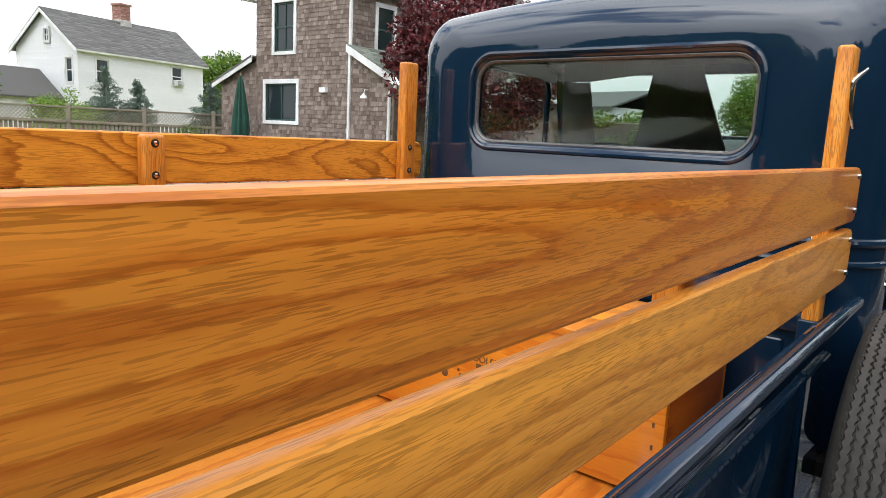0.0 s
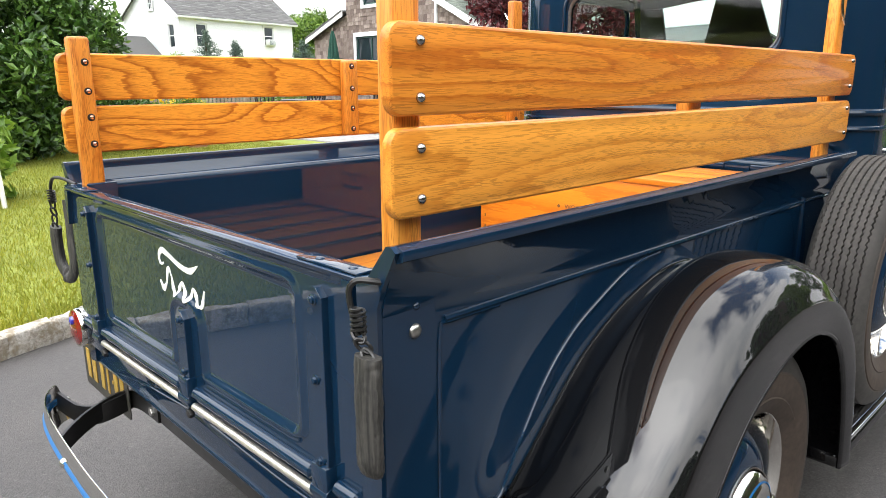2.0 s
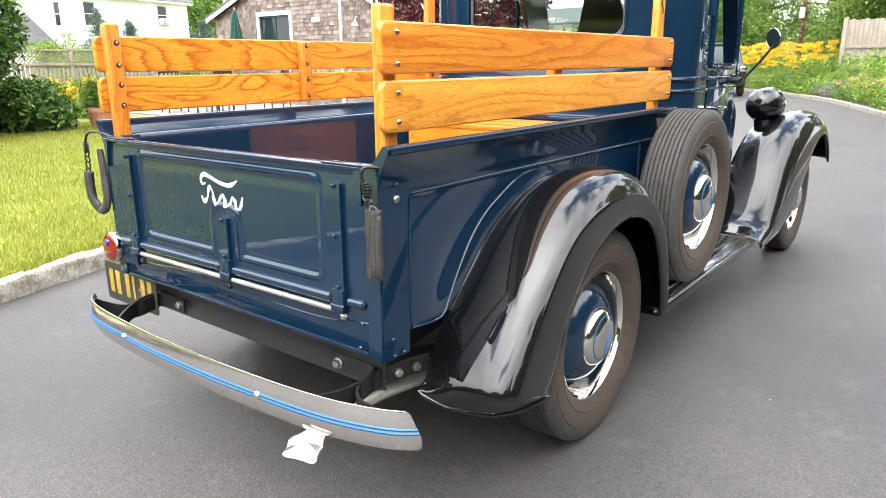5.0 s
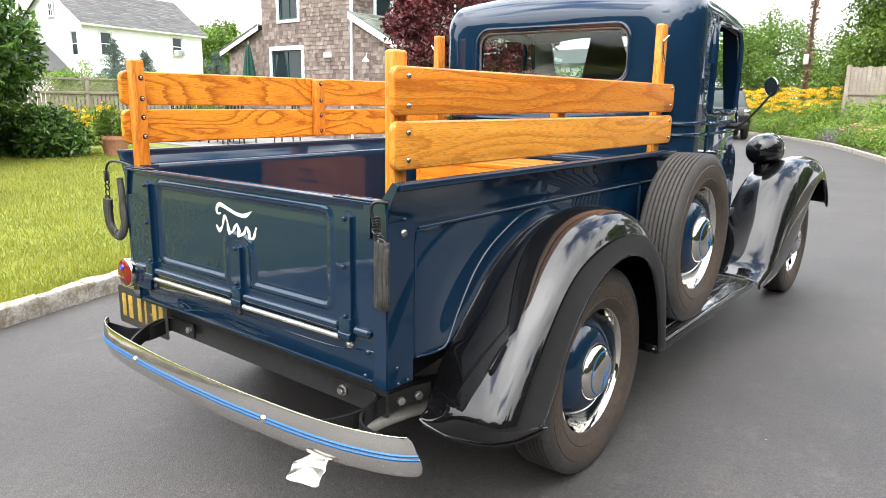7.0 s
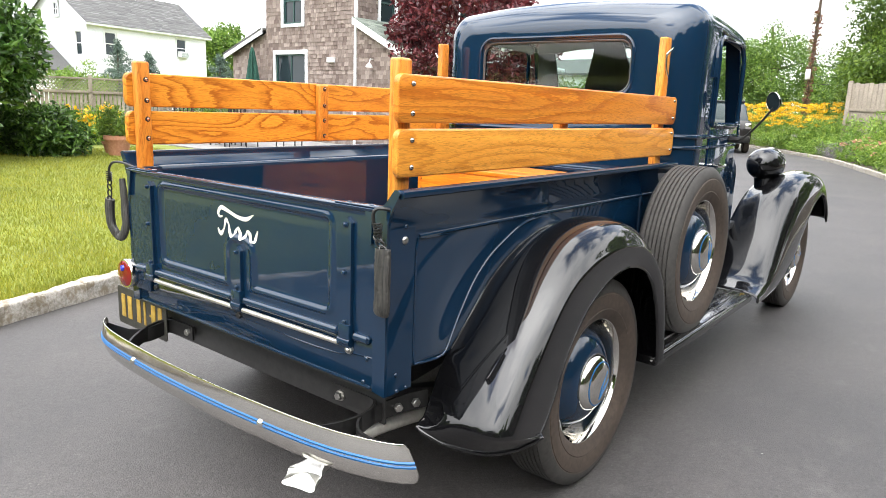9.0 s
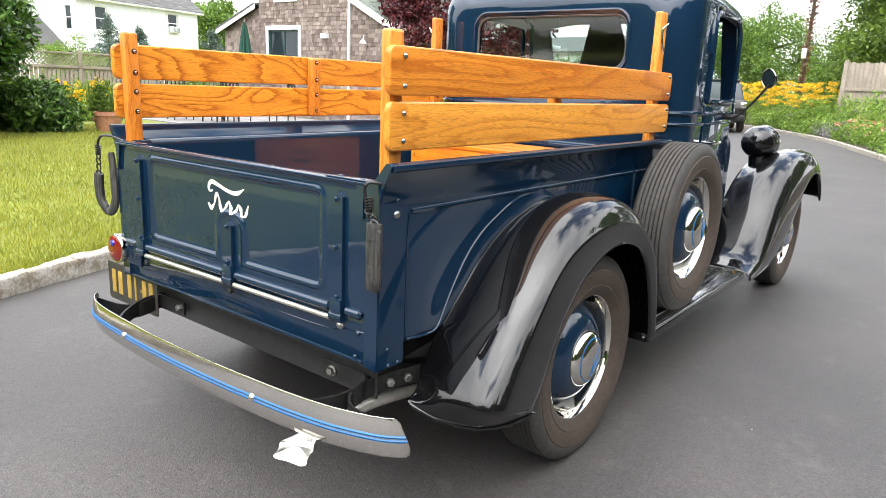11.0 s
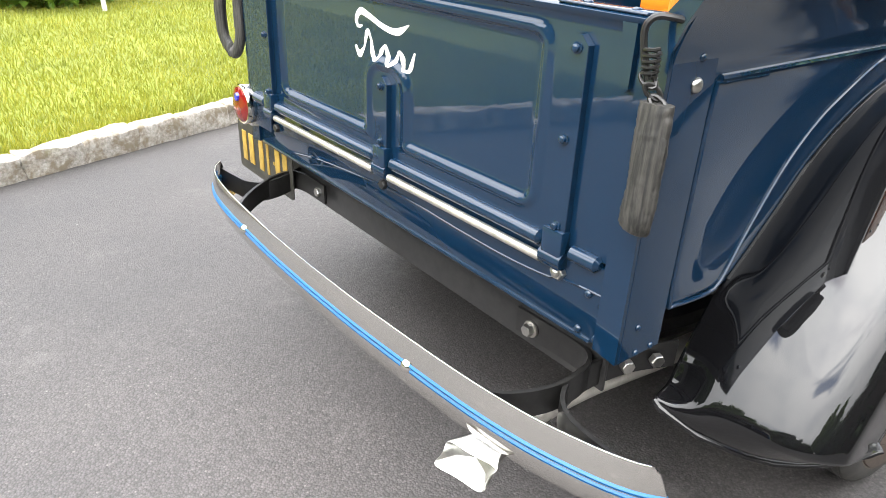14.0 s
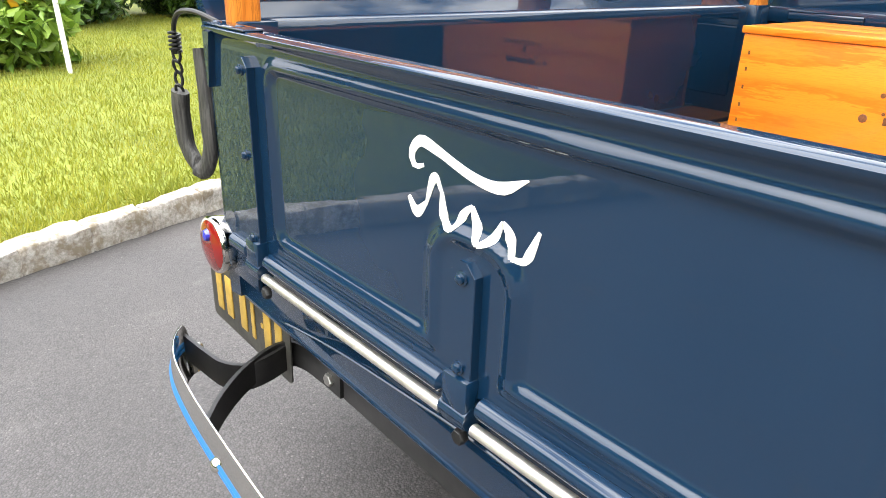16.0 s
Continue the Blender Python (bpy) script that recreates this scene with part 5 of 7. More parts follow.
def flat_bar(points, h, t, mat, parent, name, label=""):
    """A flat iron on edge along points."""
    c = curve(points, 30)
    d = np.gradient(c[:, :2], axis=0)
    d /= np.linalg.norm(d, axis=1)[:, None]
    bm = bmesh.new()
    rows = []
    for p, q in zip(c, d):
        n = np.array((-q[1], q[0])) * t / 2
        rows.append([(p[0] + n[0], p[1] + n[1], p[2] - h / 2), (p[0] - n[0], p[1] - n[1], p[2] - h / 2), (p[0] - n[0], p[1] - n[1], p[2] + h / 2), (p[0] + n[0], p[1] + n[1], p[2] + h / 2)])
    skin(bm, rows, True, True)
    return part(name, bm, mat, parent, label, 40)


ARMS = {1: ([(0.355, 0.066), (0.42, 0.067), (0.490, 0.067), (0.526, 0.056), (0.543, 0.020), (0.538, -0.045), (0.505, -0.105), (0.455, -0.144)],
            [(0.590, 0.200), (0.558, 0.140), (0.541, 0.080), (0.536, 0.025), (0.546, -0.020), (0.570, -0.052), (0.610, -0.070), (0.705, -0.074)]),
        -1: ([(-0.330, 0.066), (-0.385, 0.066), (-0.445, 0.062), (-0.476, 0.046), (-0.480, 0.012), (-0.455, -0.050), (-0.415, -0.105), (-0.372, -0.146)],
             [(-0.530, 0.185), (-0.500, 0.110), (-0.482, 0.060), (-0.468, 0.005), (-0.472, -0.035), (-0.505, -0.060), (-0.55, -0.068), (-0.635, -0.076)])}
for s, (inner_arm, outer_arm) in ARMS.items():
    flat_bar([(x, y, 0.392 - 0.020 * max(0.0, 0.06 - y) / 0.2) for x, y in inner_arm], 0.048, 0.007, IRON, bumper, "bumper_arm", "black iron bumper arm")
    flat_bar([(x, y, 0.384 + 0.10 * max(0.0, y - 0.05) - 0.012 * max(0.0, 0.05 - y) / 0.12) for x, y in outer_arm], 0.050, 0.007, IRON, bumper, "bumper_arm", "black iron bumper arm")
    for p in ((0.552, 0.118, 0.389), (0.574, 0.165, 0.395)):
        bm = bmesh.new()
        hexbolt(bm, (0, 0, 0), 0.0125, 0.012)
        part("bolt", bm, STEEL, bumper, "plated hexagon bolt").matrix_basis = pose(s * (p[0] - (0.06 if s < 0 else 0)) + s * 0.004, p[1] - 0.003, p[2], 0, 0, s * 66)
    bm = bmesh.new()
    hexbolt(bm, (outer_arm[-1][0] - s * 0.02, -0.066, 0.372), 0.011, 0.012, "y", 1)
    part("bolt", bm, STEEL, bumper, "plated hexagon bolt")
bm = bmesh.new()
pipe = curve([(0.50, 0.80, 0.26), (0.50, 0.40, 0.285), (0.495, 0.10, 0.315), (0.492, -0.02, 0.306), (0.490, -0.07, 0.294)], 20)
tube(bm, pipe, 0.022, 12)
exhaust = part("exhaust_pipe", bm, ROD, truck, "weathered grey exhaust pipe")
bm = bmesh.new()
fan = []
# a squat four-lobed trumpet turned up a little at its mouth, closed just inside the lip
for f, w, h, lobe in ((0.0, 0.022, 0.022, 0.0), (0.30, 0.0225, 0.021, 0.02), (0.55, 0.029, 0.021, 0.06), (0.78, 0.041, 0.023, 0.12), (0.93, 0.050, 0.026, 0.17), (1.0, 0.054, 0.028, 0.19), (1.02, 0.0525, 0.027, 0.19), (1.0, 0.050, 0.025, 0.18), (0.93, 0.043, 0.021, 0.15), (0.85, 0.032, 0.015, 0.10), (0.80, 0.002, 0.002, 0.0)):
    c = Vector((0.494, -0.050, 0.305)).lerp(Vector((0.482, -0.150, 0.262)), f)
    tip = radians(38) * min(1.0, f) ** 2
    ring = []
    for k in range(40):
        a = 2 * math.pi * k / 40
        star = 1 - lobe * (1 + math.cos(4 * a)) / 2
        u = w * star * math.copysign(abs(math.cos(a)) ** 0.62, math.cos(a))
        v = h * star * math.copysign(abs(math.sin(a)) ** 0.62, math.sin(a))
        ring.append((c.x + u, c.y + v * math.sin(tip) + 0.25 * u * f, c.z + v * math.cos(tip)))
    fan.append(ring)
skin(bm, fan, True)
part("tail_tip", bm, STEEL, exhaust, "squat flared chrome exhaust tip", 60)

# tail lamp and number plate on the left
bm = bmesh.new()
turned(bm, [(0.075, 0.0005), (0.072, 0.022), (0.055, 0.040), (0.02, 0.050), (0.0, 0.0525), (-0.004, 0.050), (-0.004, 0.046)], 32, "y", (-0.612, -0.02, 0.567))
tl = part("tail_lamp", bm, CHROME, truck, "round tail lamp with a red lens", 50)
bm = bmesh.new()
turned(bm, [(-0.003, 0.047), (-0.008, 0.040), (-0.011, 0.02), (-0.012, 0.0005)], 32, "y", (-0.612, -0.02, 0.567))
part("lamp_lens", bm, RED_GLASS, tl, "ruby red glass lens", 50)
bm = bmesh.new()
turned(bm, [(-0.009, 0.012), (-0.016, 0.010), (-0.018, 0.0005)], 20, "y", (-0.612, -0.02, 0.588))
part("lens_dot", bm, BLUE_DOT, tl, "small blue glass dot")
bm = bmesh.new()
tube(bm, [(-0.612, 0.03, 0.565), (-0.57, 0.05, 0.56), (-0.55, 0.06, 0.56)], 0.012, 8)
part("lamp_bracket", bm, IRON, tl)
bm = bmesh.new()
skin(bm, [[(x, y, z) for x, z in rounded(-0.795, -0.455, 0.335, 0.480, 0.012, 0.012, 2, 4)] for y in (0.036, 0.0385)], True, True)
plate = part("number_plate", bm, PLATE_BLACK, truck, "black number plate with yellow bars")
for x, w in ((-0.752, 0.028), (-0.706, 0.030), (-0.642, 0.028), (-0.600, 0.014), (-0.540, 0.028), (-0.496, 0.026)):
    part("yellow_bar", boxed(x - w / 2, x + w / 2, 0.0335, 0.0365, 0.364, 0.452, 0.0015), PLATE_YELLOW, plate)
part("yellow_bar", boxed(-0.566, -0.558, 0.0335, 0.0365, 0.404, 0.413, 0.001), PLATE_YELLOW, plate)
part("plate_bracket", boxed(-0.66, -0.56, 0.04, 0.05, 0.44, 0.56, 0.002), IRON, plate)

# ---- tailgate chains in black sleeves ----


def link(bm, c, d, size=0.010, thick=0.0028):
    d = Vector(d).normalized()
    o = d.orthogonal().normalized()
    pts = []
    for k in range(17):
        a = 2 * math.pi * k / 16
        pts.append(Vector(c) + d * size * 1.25 * math.sin(a) + o * size * 0.62 * math.cos(a))
    tube(bm, pts, thick, 6, False)


def chain(s, loop, sleeve, radii, label):
    ch = thing("tailgate_chain", (XC, 0, LIFT), label, "chain", "chains of the tailgate")
    ch.scale.x = WIDE
    bm = bmesh.new()
    tube(bm, curve(loop, 24), 0.0043, 8)
    part("hook", bm, IRON, ch, "black iron hook")
    bm = bmesh.new()
    x, y, z = loop[-1]
    for k in range(5):
        a = [(x + 0.0088 * math.cos(t), y + 0.0088 * math.sin(t), z + 0.004 + 0.0066 * k + 0.0033 * t / 3.14) for t in np.linspace(0, 6.28, 14)]
        tube(bm, a, 0.0023, 6)
    part("wire_coil", bm, IRON, ch)
    p, q = Vector(loop[-1]), Vector(sleeve[0])
    n = max(2, int((p - q).length / 0.017))
    for k in range(n + 1):
        c = p.lerp(q, k / n)
        bm = bmesh.new()
        link(bm, c, (q - p) + (Vector((0.0, 0.02, 0)) if k % 2 else Vector((0.02, 0, 0))))
        part("chain_link", bm, IRON, ch)
    bm = bmesh.new()
    c = curve(sleeve, 60)
    rings = []
    rr = np.interp(np.linspace(0, 1, 60), np.linspace(0, 1, len(radii)), radii)
    for k, p in enumerate(c):
        d = Vector(c[min(k + 1, 59)] - c[max(k - 1, 0)]).normalized()
        a = Vector((1, 0, 0)) - d * d.x
        a.normalize()
        b = d.cross(a)
        ring = []
        for j in range(44):
            t = 2 * math.pi * j / 44
            r = float(rr[k]) * (1 + 0.10 * noise.noise((5 * math.cos(t), 5 * math.sin(t), k * 0.05 + 9 * s)) + 0.07 * noise.noise((2 * math.cos(t), 2 * math.sin(t), k * 0.35)))
            ring.append(Vector(p) + r * (1.08 * math.cos(t) * a + 0.62 * math.sin(t) * b))
        rings.append(ring)
    skin(bm, rings, True, True)
    part("sleeve", bm, SLEEVE, ch, "crumpled black fabric sleeve", 70)


chain(1, [(0.622, 0.012, 0.946), (0.612, -0.004, 0.950), (0.598, -0.016, 0.950), (0.590, -0.022, 0.937), (0.594, -0.022, 0.910), (0.604, -0.020, 0.880)],
      [(0.622, -0.020, 0.857), (0.624, -0.023, 0.80), (0.624, -0.023, 0.75), (0.622, -0.022, 0.715), (0.618, -0.018, 0.697)], [0.0205, 0.021, 0.021, 0.0205, 0.0205, 0.021, 0.020],
      "iron chain in a worn black sleeve hanging from the tailgate")
chain(-1, [(-0.575, 0.010, 0.946), (-0.620, -0.006, 0.958), (-0.668, -0.014, 0.955), (-0.694, -0.016, 0.935), (-0.700, -0.016, 0.905), (-0.699, -0.016, 0.885)],
      [(-0.708, -0.014, 0.822), (-0.714, -0.014, 0.775), (-0.708, -0.012, 0.725), (-0.680, -0.008, 0.697), (-0.648, -0.004, 0.700), (-0.630, 0.000, 0.735), (-0.630, 0.000, 0.775), (-0.636, 0.002, 0.835), (-0.644, 0.002, 0.900)],
      [0.021, 0.021, 0.020, 0.019, 0.018, 0.018, 0.017, 0.016, 0.014], "iron chain in a black sleeve looped from the tailgate corner")

# ---- crate in the bed ----
crate = thing("wooden_crate", (XC, 0, LIFT), "orange varnished pine crate with stencilled words, standing in the bed", "crate")
CX0, CX1, CY0, CY1, CZ0, CZ1 = -0.420, 0.432, 1.315, 1.665, FLOOR_Z + 0.008, 0.914
part("rear_panel", boxed(CX0, CX1, CY0, CY0 + 0.016, CZ0, CZ1 - 0.019, 0.002), PINE_X, crate)
part("front_panel", boxed(CX0, CX1, CY1 - 0.016, CY1, CZ0, CZ1 - 0.019, 0.002), PINE_X, crate)
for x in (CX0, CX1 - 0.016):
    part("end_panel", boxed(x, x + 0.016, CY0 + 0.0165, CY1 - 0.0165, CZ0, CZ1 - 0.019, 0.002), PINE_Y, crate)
part("bottom_panel", boxed(CX0 + 0.017, CX1 - 0.017, CY0 + 0.017, CY1 - 0.017, CZ0, CZ0 + 0.012, 0.001), PINE_X, crate)
for k in range(3):
    y0 = CY0 - 0.006 + k * 0.121
    part("lid_board", boxed(CX0 - 0.006, CX1 + 0.006, y0, y0 + 0.1195, CZ1 - 0.018, CZ1, 0.003), PINE_X, crate)
for z in (0.645, 0.68, 0.72, 0.765, 0.81, 0.85):
    for x in (CX0 + 0.022, CX1 - 0.022):
        bm = bmesh.new()
        box(bm, x - 0.0025, x + 0.0025, CY0 - 0.0008, CY0, z - 0.005, z + 0.005)
        part("joint_mark", bm, STENCIL, crate)
for x, z, r in ((-0.100, 0.737, 0.010), (-0.070, 0.793, 0.006), (-0.060, 0.753, 0.004)):
    bm = bmesh.new()
    turned(bm, [(0, r), (-0.0008, r * 0.9), (-0.0008, 0.0004)], 14, "y", (x, CY0, z))
    part("knot", bm, STENCIL, crate, "dark round knot")


def words(text, size, at, parent):
    cu = bpy.data.curves.new("stencil", "FONT")
    cu.body, cu.size, cu.extrude = text, size, 0.0006
    tmp = bpy.data.objects.new("stencil", cu)
    scene.collection.objects.link(tmp)
    bpy.context.view_layer.update()
    me = bpy.data.meshes.new_from_object(tmp.evaluated_get(bpy.context.evaluated_depsgraph_get()))
    bpy.data.objects.remove(tmp)
    me.materials.clear()
    me.materials.append(STENCIL)
    ob = new("stencil", me)
    ob.parent = parent
    ob.matrix_basis = pose(*at, 90, 0, 0)
    return tagged(ob, "faded dark stencilled words")


words("WOOLEN MILL", 0.023, (-0.046, CY0 - 0.0008, 0.786), crate)
for x0, x1, z in ((-0.057, -0.028, 0.729), (-0.020, 0.036, 0.727), (0.044, 0.082, 0.726), (-0.010, 0.004, 0.764)):
    part("stencil_bar", boxed(x0, x1, CY0 - 0.001, CY0 + 0.001, z, z + 0.017), STENCIL, crate)

# ---- ground, drive, kerbs ----
SLANT = -0.335                      # the drive runs forward and to the left of the truck


def kerb_x(y):
    """The left kerb's face, bending with the drive."""
    return -2.235 + SLANT * y if y < 6 else -2.235 + SLANT * y - 0.012 * (y - 6) ** 2


def kerb_right(y):
    return 5.75 - 0.36 * y if y < 20 else 5.75 - 0.36 * y - 0.03 * (y - 20) ** 2


bm = bmesh.new()
rows = []
for y in (-400, -120, -40, -15, -5, 0, 5, 10, 15, 25, 40, 80, 160, 420):
    rows.append([(x, y, -0.06 if -14 < x < 14 and -30 < y < 60 else -0.06) for x in (-420, -160, -60, -25, -10, 0, 10, 25, 60, 160, 420)])
skin(bm, rows)
tagged(part("ground", bm, SOIL, None, "brown earth under lawn and beds", None), "", "ground", "", "structure")
bm = bmesh.new()
rows = []
for y in np.linspace(-14, 34, 97):
    a, b = kerb_x(y) - 0.05, kerb_right(y) + 0.05
    rows.append([(a + (b - a) * k / 10, y, 0.0) for k in range(11)] + [(b, y, -0.05), (a, y, -0.05)])
skin(bm, rows, True, True)
tagged(part("road", bm, ASPHALT, None, "dark grey asphalt driveway", 60), "", "driveway", "", "structure")
bm = bmesh.new()
lawn_rows = []
for y in np.linspace(-14, 40, 90):
    a, b = -60.0, kerb_x(min(y, 34)) - 0.11
    row = []
    for f in (0, 0.35, 0.6, 0.75, 0.85, 0.9, 0.94, 0.97, 0.985, 1.0):
        x = a + (b - a) * f
        row.append((x, y, 0.075 + 0.02 * noise.noise((x * 0.5, y * 0.5, 0)) * (1 - f)))
    lawn_rows.append(row)
skin(bm, lawn_rows)
tagged(part("lawn_left", bm, TURF, None, "mown sunlit green lawn", None), "", "lawn", "", "structure")
bm = bmesh.new()
lawn_rows = []
for y in np.linspace(-14, 34, 60):
    a, b = kerb_right(y) + 0.11, 60.0
    lawn_rows.append([(a + (b - a) * f, y, 0.07) for f in (0, 0.01, 0.03, 0.08, 0.2, 0.5, 1.0)])
skin(bm, lawn_rows)
tagged(part("planting_bed", bm, SOIL, None, "dark soil of the flower bed", None), "", "flower bed", "", "structure")
bm = bmesh.new()
skin(bm, [[(x, y, 0.072) for x in (-60, -20, -3, 8, 20, 60)] for y in (-60, -25, -14)])
tagged(part("lawn_back", bm, TURF, None, "mown green lawn behind the drive", None), "", "lawn", "", "structure")

# kerbs of rough granite setts
stones = []
for k in range(6):
    bm = bmesh.new()
    L = 0.256 + 0.010 * (k % 3)
    box(bm, -0.055, 0.055, -L / 2, L / 2, -0.03, 0.105, 0.012, 2)
    bmesh.ops.subdivide_edges(bm, edges=[e for e in bm.edges if e.calc_length() > 0.07], cuts=3, use_grid_fill=True)
    for v in bm.verts:
        v.co += Vector([0.016 * noise.noise(v.co * 14 + Vector((k * 9, a * 5, 3))) for a in range(3)])
    me = bpy.data.meshes.new("kerb_stone")
    bm.to_mesh(me)
    bm.free()
    settle(me, 40)
    me.materials.append(KERB)
    stones.append(me)


def kerb(name, line, y0, y1, label, near):
    bm = bmesh.new()
    ys = np.linspace(y0, y1, 60)
    skin(bm, [[(line(y) - 0.04, y, -0.05), (line(y) - 0.04, y, 0.06), (line(y) + 0.04, y, 0.06), (line(y) + 0.04, y, -0.05)] for y in ys], True, True)
    ob = tagged(part(name, bm, MORTAR, None, label, None), "", "kerb", "", "structure")
    y, k = y0, 0
    while y < y1:
        slope = line(y + 0.1) - line(y)
        ang = math.degrees(math.atan2(-slope, 0.1))
        if near(y):
            o = new("kerb_stone", stones[k % 6])
            o.parent = ob
            o.matrix_basis = pose(line(y), y, 0.0, 0, random.uniform(-2, 2), ang + random.uniform(-1.5, 1.5))
        y += 0.262 * math.cos(radians(ang))
        k += 1
    return ob


kerb("kerb_left", kerb_x, -8.0, 14.0, "pale rough granite kerb along the lawn", lambda y: True)
kerb("kerb_right", kerb_right, -8.0, 33.0, "pale granite kerb along the flower bed", lambda y: True)

# ---- foliage ----


def leaves(name, centres, spread, count, size, mat, parent=None, label="", slim=0.5, droop=0.0, seed=0):
    """Many small leaves round clump centres, as one mesh."""
    g = np.random.default_rng(seed)
    centres, spread = np.atleast_2d(np.array(centres, float)), np.array(spread, float) * np.ones(3)
    pick = g.integers(0, len(centres), count)
    d = g.normal(size=(count, 3))
    d /= np.linalg.norm(d, axis=1)[:, None]
    c = centres[pick] + d * spread * (g.random((count, 1)) ** 0.45)
    a = g.normal(size=(count, 3)) + d * 0.8
    a[:, 2] -= droop
    a /= np.linalg.norm(a, axis=1)[:, None]
    b = np.cross(a, g.normal(size=(count, 3)))
    b /= np.linalg.norm(b, axis=1)[:, None]
    n = np.cross(a, b)
    s = size * g.uniform(0.6, 1.3, (count, 1))
    v = np.stack([c - a * s, c + b * s * slim + n * s * 0.12, c + a * s, c - b * s * slim + n * s * 0.12], 1).reshape(-1, 3)
    f = np.arange(count * 4).reshape(-1, 4)
    me = bpy.data.meshes.new(name)
    me.from_pydata(v.tolist(), [], f.tolist())
    me.materials.append(mat)
    ob = new(name, me)
    ob.parent = parent
    return tagged(ob, label)


def clumps(lo, hi, count, seed, shell=0.6):
    """Clump centres in an ellipsoid, more of them near its skin, with an uneven outline."""
    g = np.random.default_rng(seed)
    lo, hi = np.array(lo, float), np.array(hi, float)
    mid, half = (lo + hi) / 2, (hi - lo) / 2
    d = g.normal(size=(count, 3))
    d /= np.linalg.norm(d, axis=1)[:, None]
    r = shell + (1 - shell) * g.random((count, 1)) ** 0.7
    r *= 1 + 0.22 * np.array([[noise.noise(Vector(q) * 2.3 + Vector((seed, 0, 0)))] for q in d])
    return mid + d * r * half


def tree(name, at, height, lo, hi, mat, label, category="tree", count=14000, size=0.09, n=70, blob=0.5, seed=1, trunk=0.14, group="", limbs=9, bare=0.35):
    ob = thing(name, at, label, category, group)
    g = np.random.default_rng(seed)
    cen = clumps(lo, hi, n, seed)
    bm = bmesh.new()
    mid = (np.array(lo) + np.array(hi)) / 2
    tube(bm, curve([(0, 0, -0.05), (0.03, 0.02, height * 0.25), (mid[0] * 0.4, mid[1] * 0.4, height * 0.55), (mid[0], mid[1], height * 0.85)], 12), list(np.linspace(trunk, trunk * 0.3, 12)), 9)
    for k in range(limbs):
        c = cen[k * len(cen) // limbs]
        z0 = height * (bare + 0.3 * g.random())
        tube(bm, curve([(0.02, 0.0, z0), (c[0] * 0.45, c[1] * 0.45, z0 * 0.5 + c[2] * 0.5), tuple(c)], 7), list(np.linspace(trunk * 0.45, 0.012, 7)), 6)
    part("trunk", bm, BARK, ob, angle=60)
    leaves("crown", cen, blob, count, size, mat, ob, seed=seed + 5)
    return ob


def shrub(name, at, lo, hi, mat, label, category="shrub", count=9000, size=0.07, n=60, blob=0.35, seed=1, slim=0.4, group=""):
    ob = thing(name, at, label, category, group)
    cen = clumps(lo, hi, n, seed, 0.5)
    bm = bmesh.new()
    for k in range(8):
        c = cen[k * len(cen) // 8]
        tube(bm, curve([(0.05 * math.cos(k), 0.05 * math.sin(k), -0.1), (c[0] * 0.3, c[1] * 0.3, c[2] * 0.45), tuple(c)], 6), list(np.linspace(0.04, 0.008, 6)), 5)
    part("stems", bm, BARK, ob, angle=60)
    leaves("foliage", cen, blob, count, size, mat, ob, seed=seed + 3, slim=slim)
    return ob


# big glossy shrub and its neighbours on the left
shrub("rhododendron", (-11.3, 1.8, 0.05), (-1.9, -2.0, -0.1), (1.75, 1.95, 3.5), SHRUB, "tall dense rhododendron with glossy dark green leaves on the lawn", count=44000, size=0.078, n=210, blob=0.40, seed=11)
shrub("rhododendron", (-11.9, -0.9, 0.05), (-1.9, -1.9, -0.1), (1.9, 1.8, 3.2), SHRUB, "tall dense rhododendron with glossy dark green leaves on the lawn", count=30000, size=0.080, n=160, blob=0.42, seed=12)
shrub("rhododendron", (-12.0, -3.8, 0.05), (-1.9, -1.9, -0.1), (1.9, 1.8, 2.8), SHRUB, "tall dense rhododendron with glossy dark green leaves on the lawn", count=22000, size=0.080, n=130, blob=0.45, seed=13)
shrub("rhododendron", (-11.75, 4.0, 0.05), (-0.9, -0.6, -0.1), (0.9, 0.62, 0.80), SHRUB, "lower glossy green shrub beside the rhododendron", count=13000, size=0.060, n=80, blob=0.26, seed=14)
tree("oak_tree", (-15.5, 0.5, 0), 6.5, (-2.6, -3.0, 2.2), (2.4, 3.0, 7.4), DARK_LEAF, "broad green tree behind the shrubs", count=16000, size=0.13, n=90, blob=0.7, seed=15)
ob = shrub("yellow_shrub", (-6.75, 0.55, 0.06), (-0.55, -0.7, -0.05), (0.5, 0.6, 0.95), BORDER_LEAF, "light green shrub with yellow flowers beside a white stake", count=2600, size=0.085, n=45, blob=0.2, seed=16)
leaves("blossom", clumps((-0.5, -0.6, 0.5), (0.45, 0.55, 1.0), 30, 17), 0.12, 900, 0.038, YELLOW, ob, seed=18, slim=0.9)
pole = thing("garden_stake", (-6.15, 0.93, 0.07), "leaning white wooden stake in the lawn", "stake")
bm = bmesh.new()
tube(bm, [(0, 0, -0.1), (-0.12, 0.0, 0.6), (-0.30, 0.0, 1.6)], 0.022, 8)
part("stake_body", bm, GALV, pole)

# ---- grass blades near the drive ----


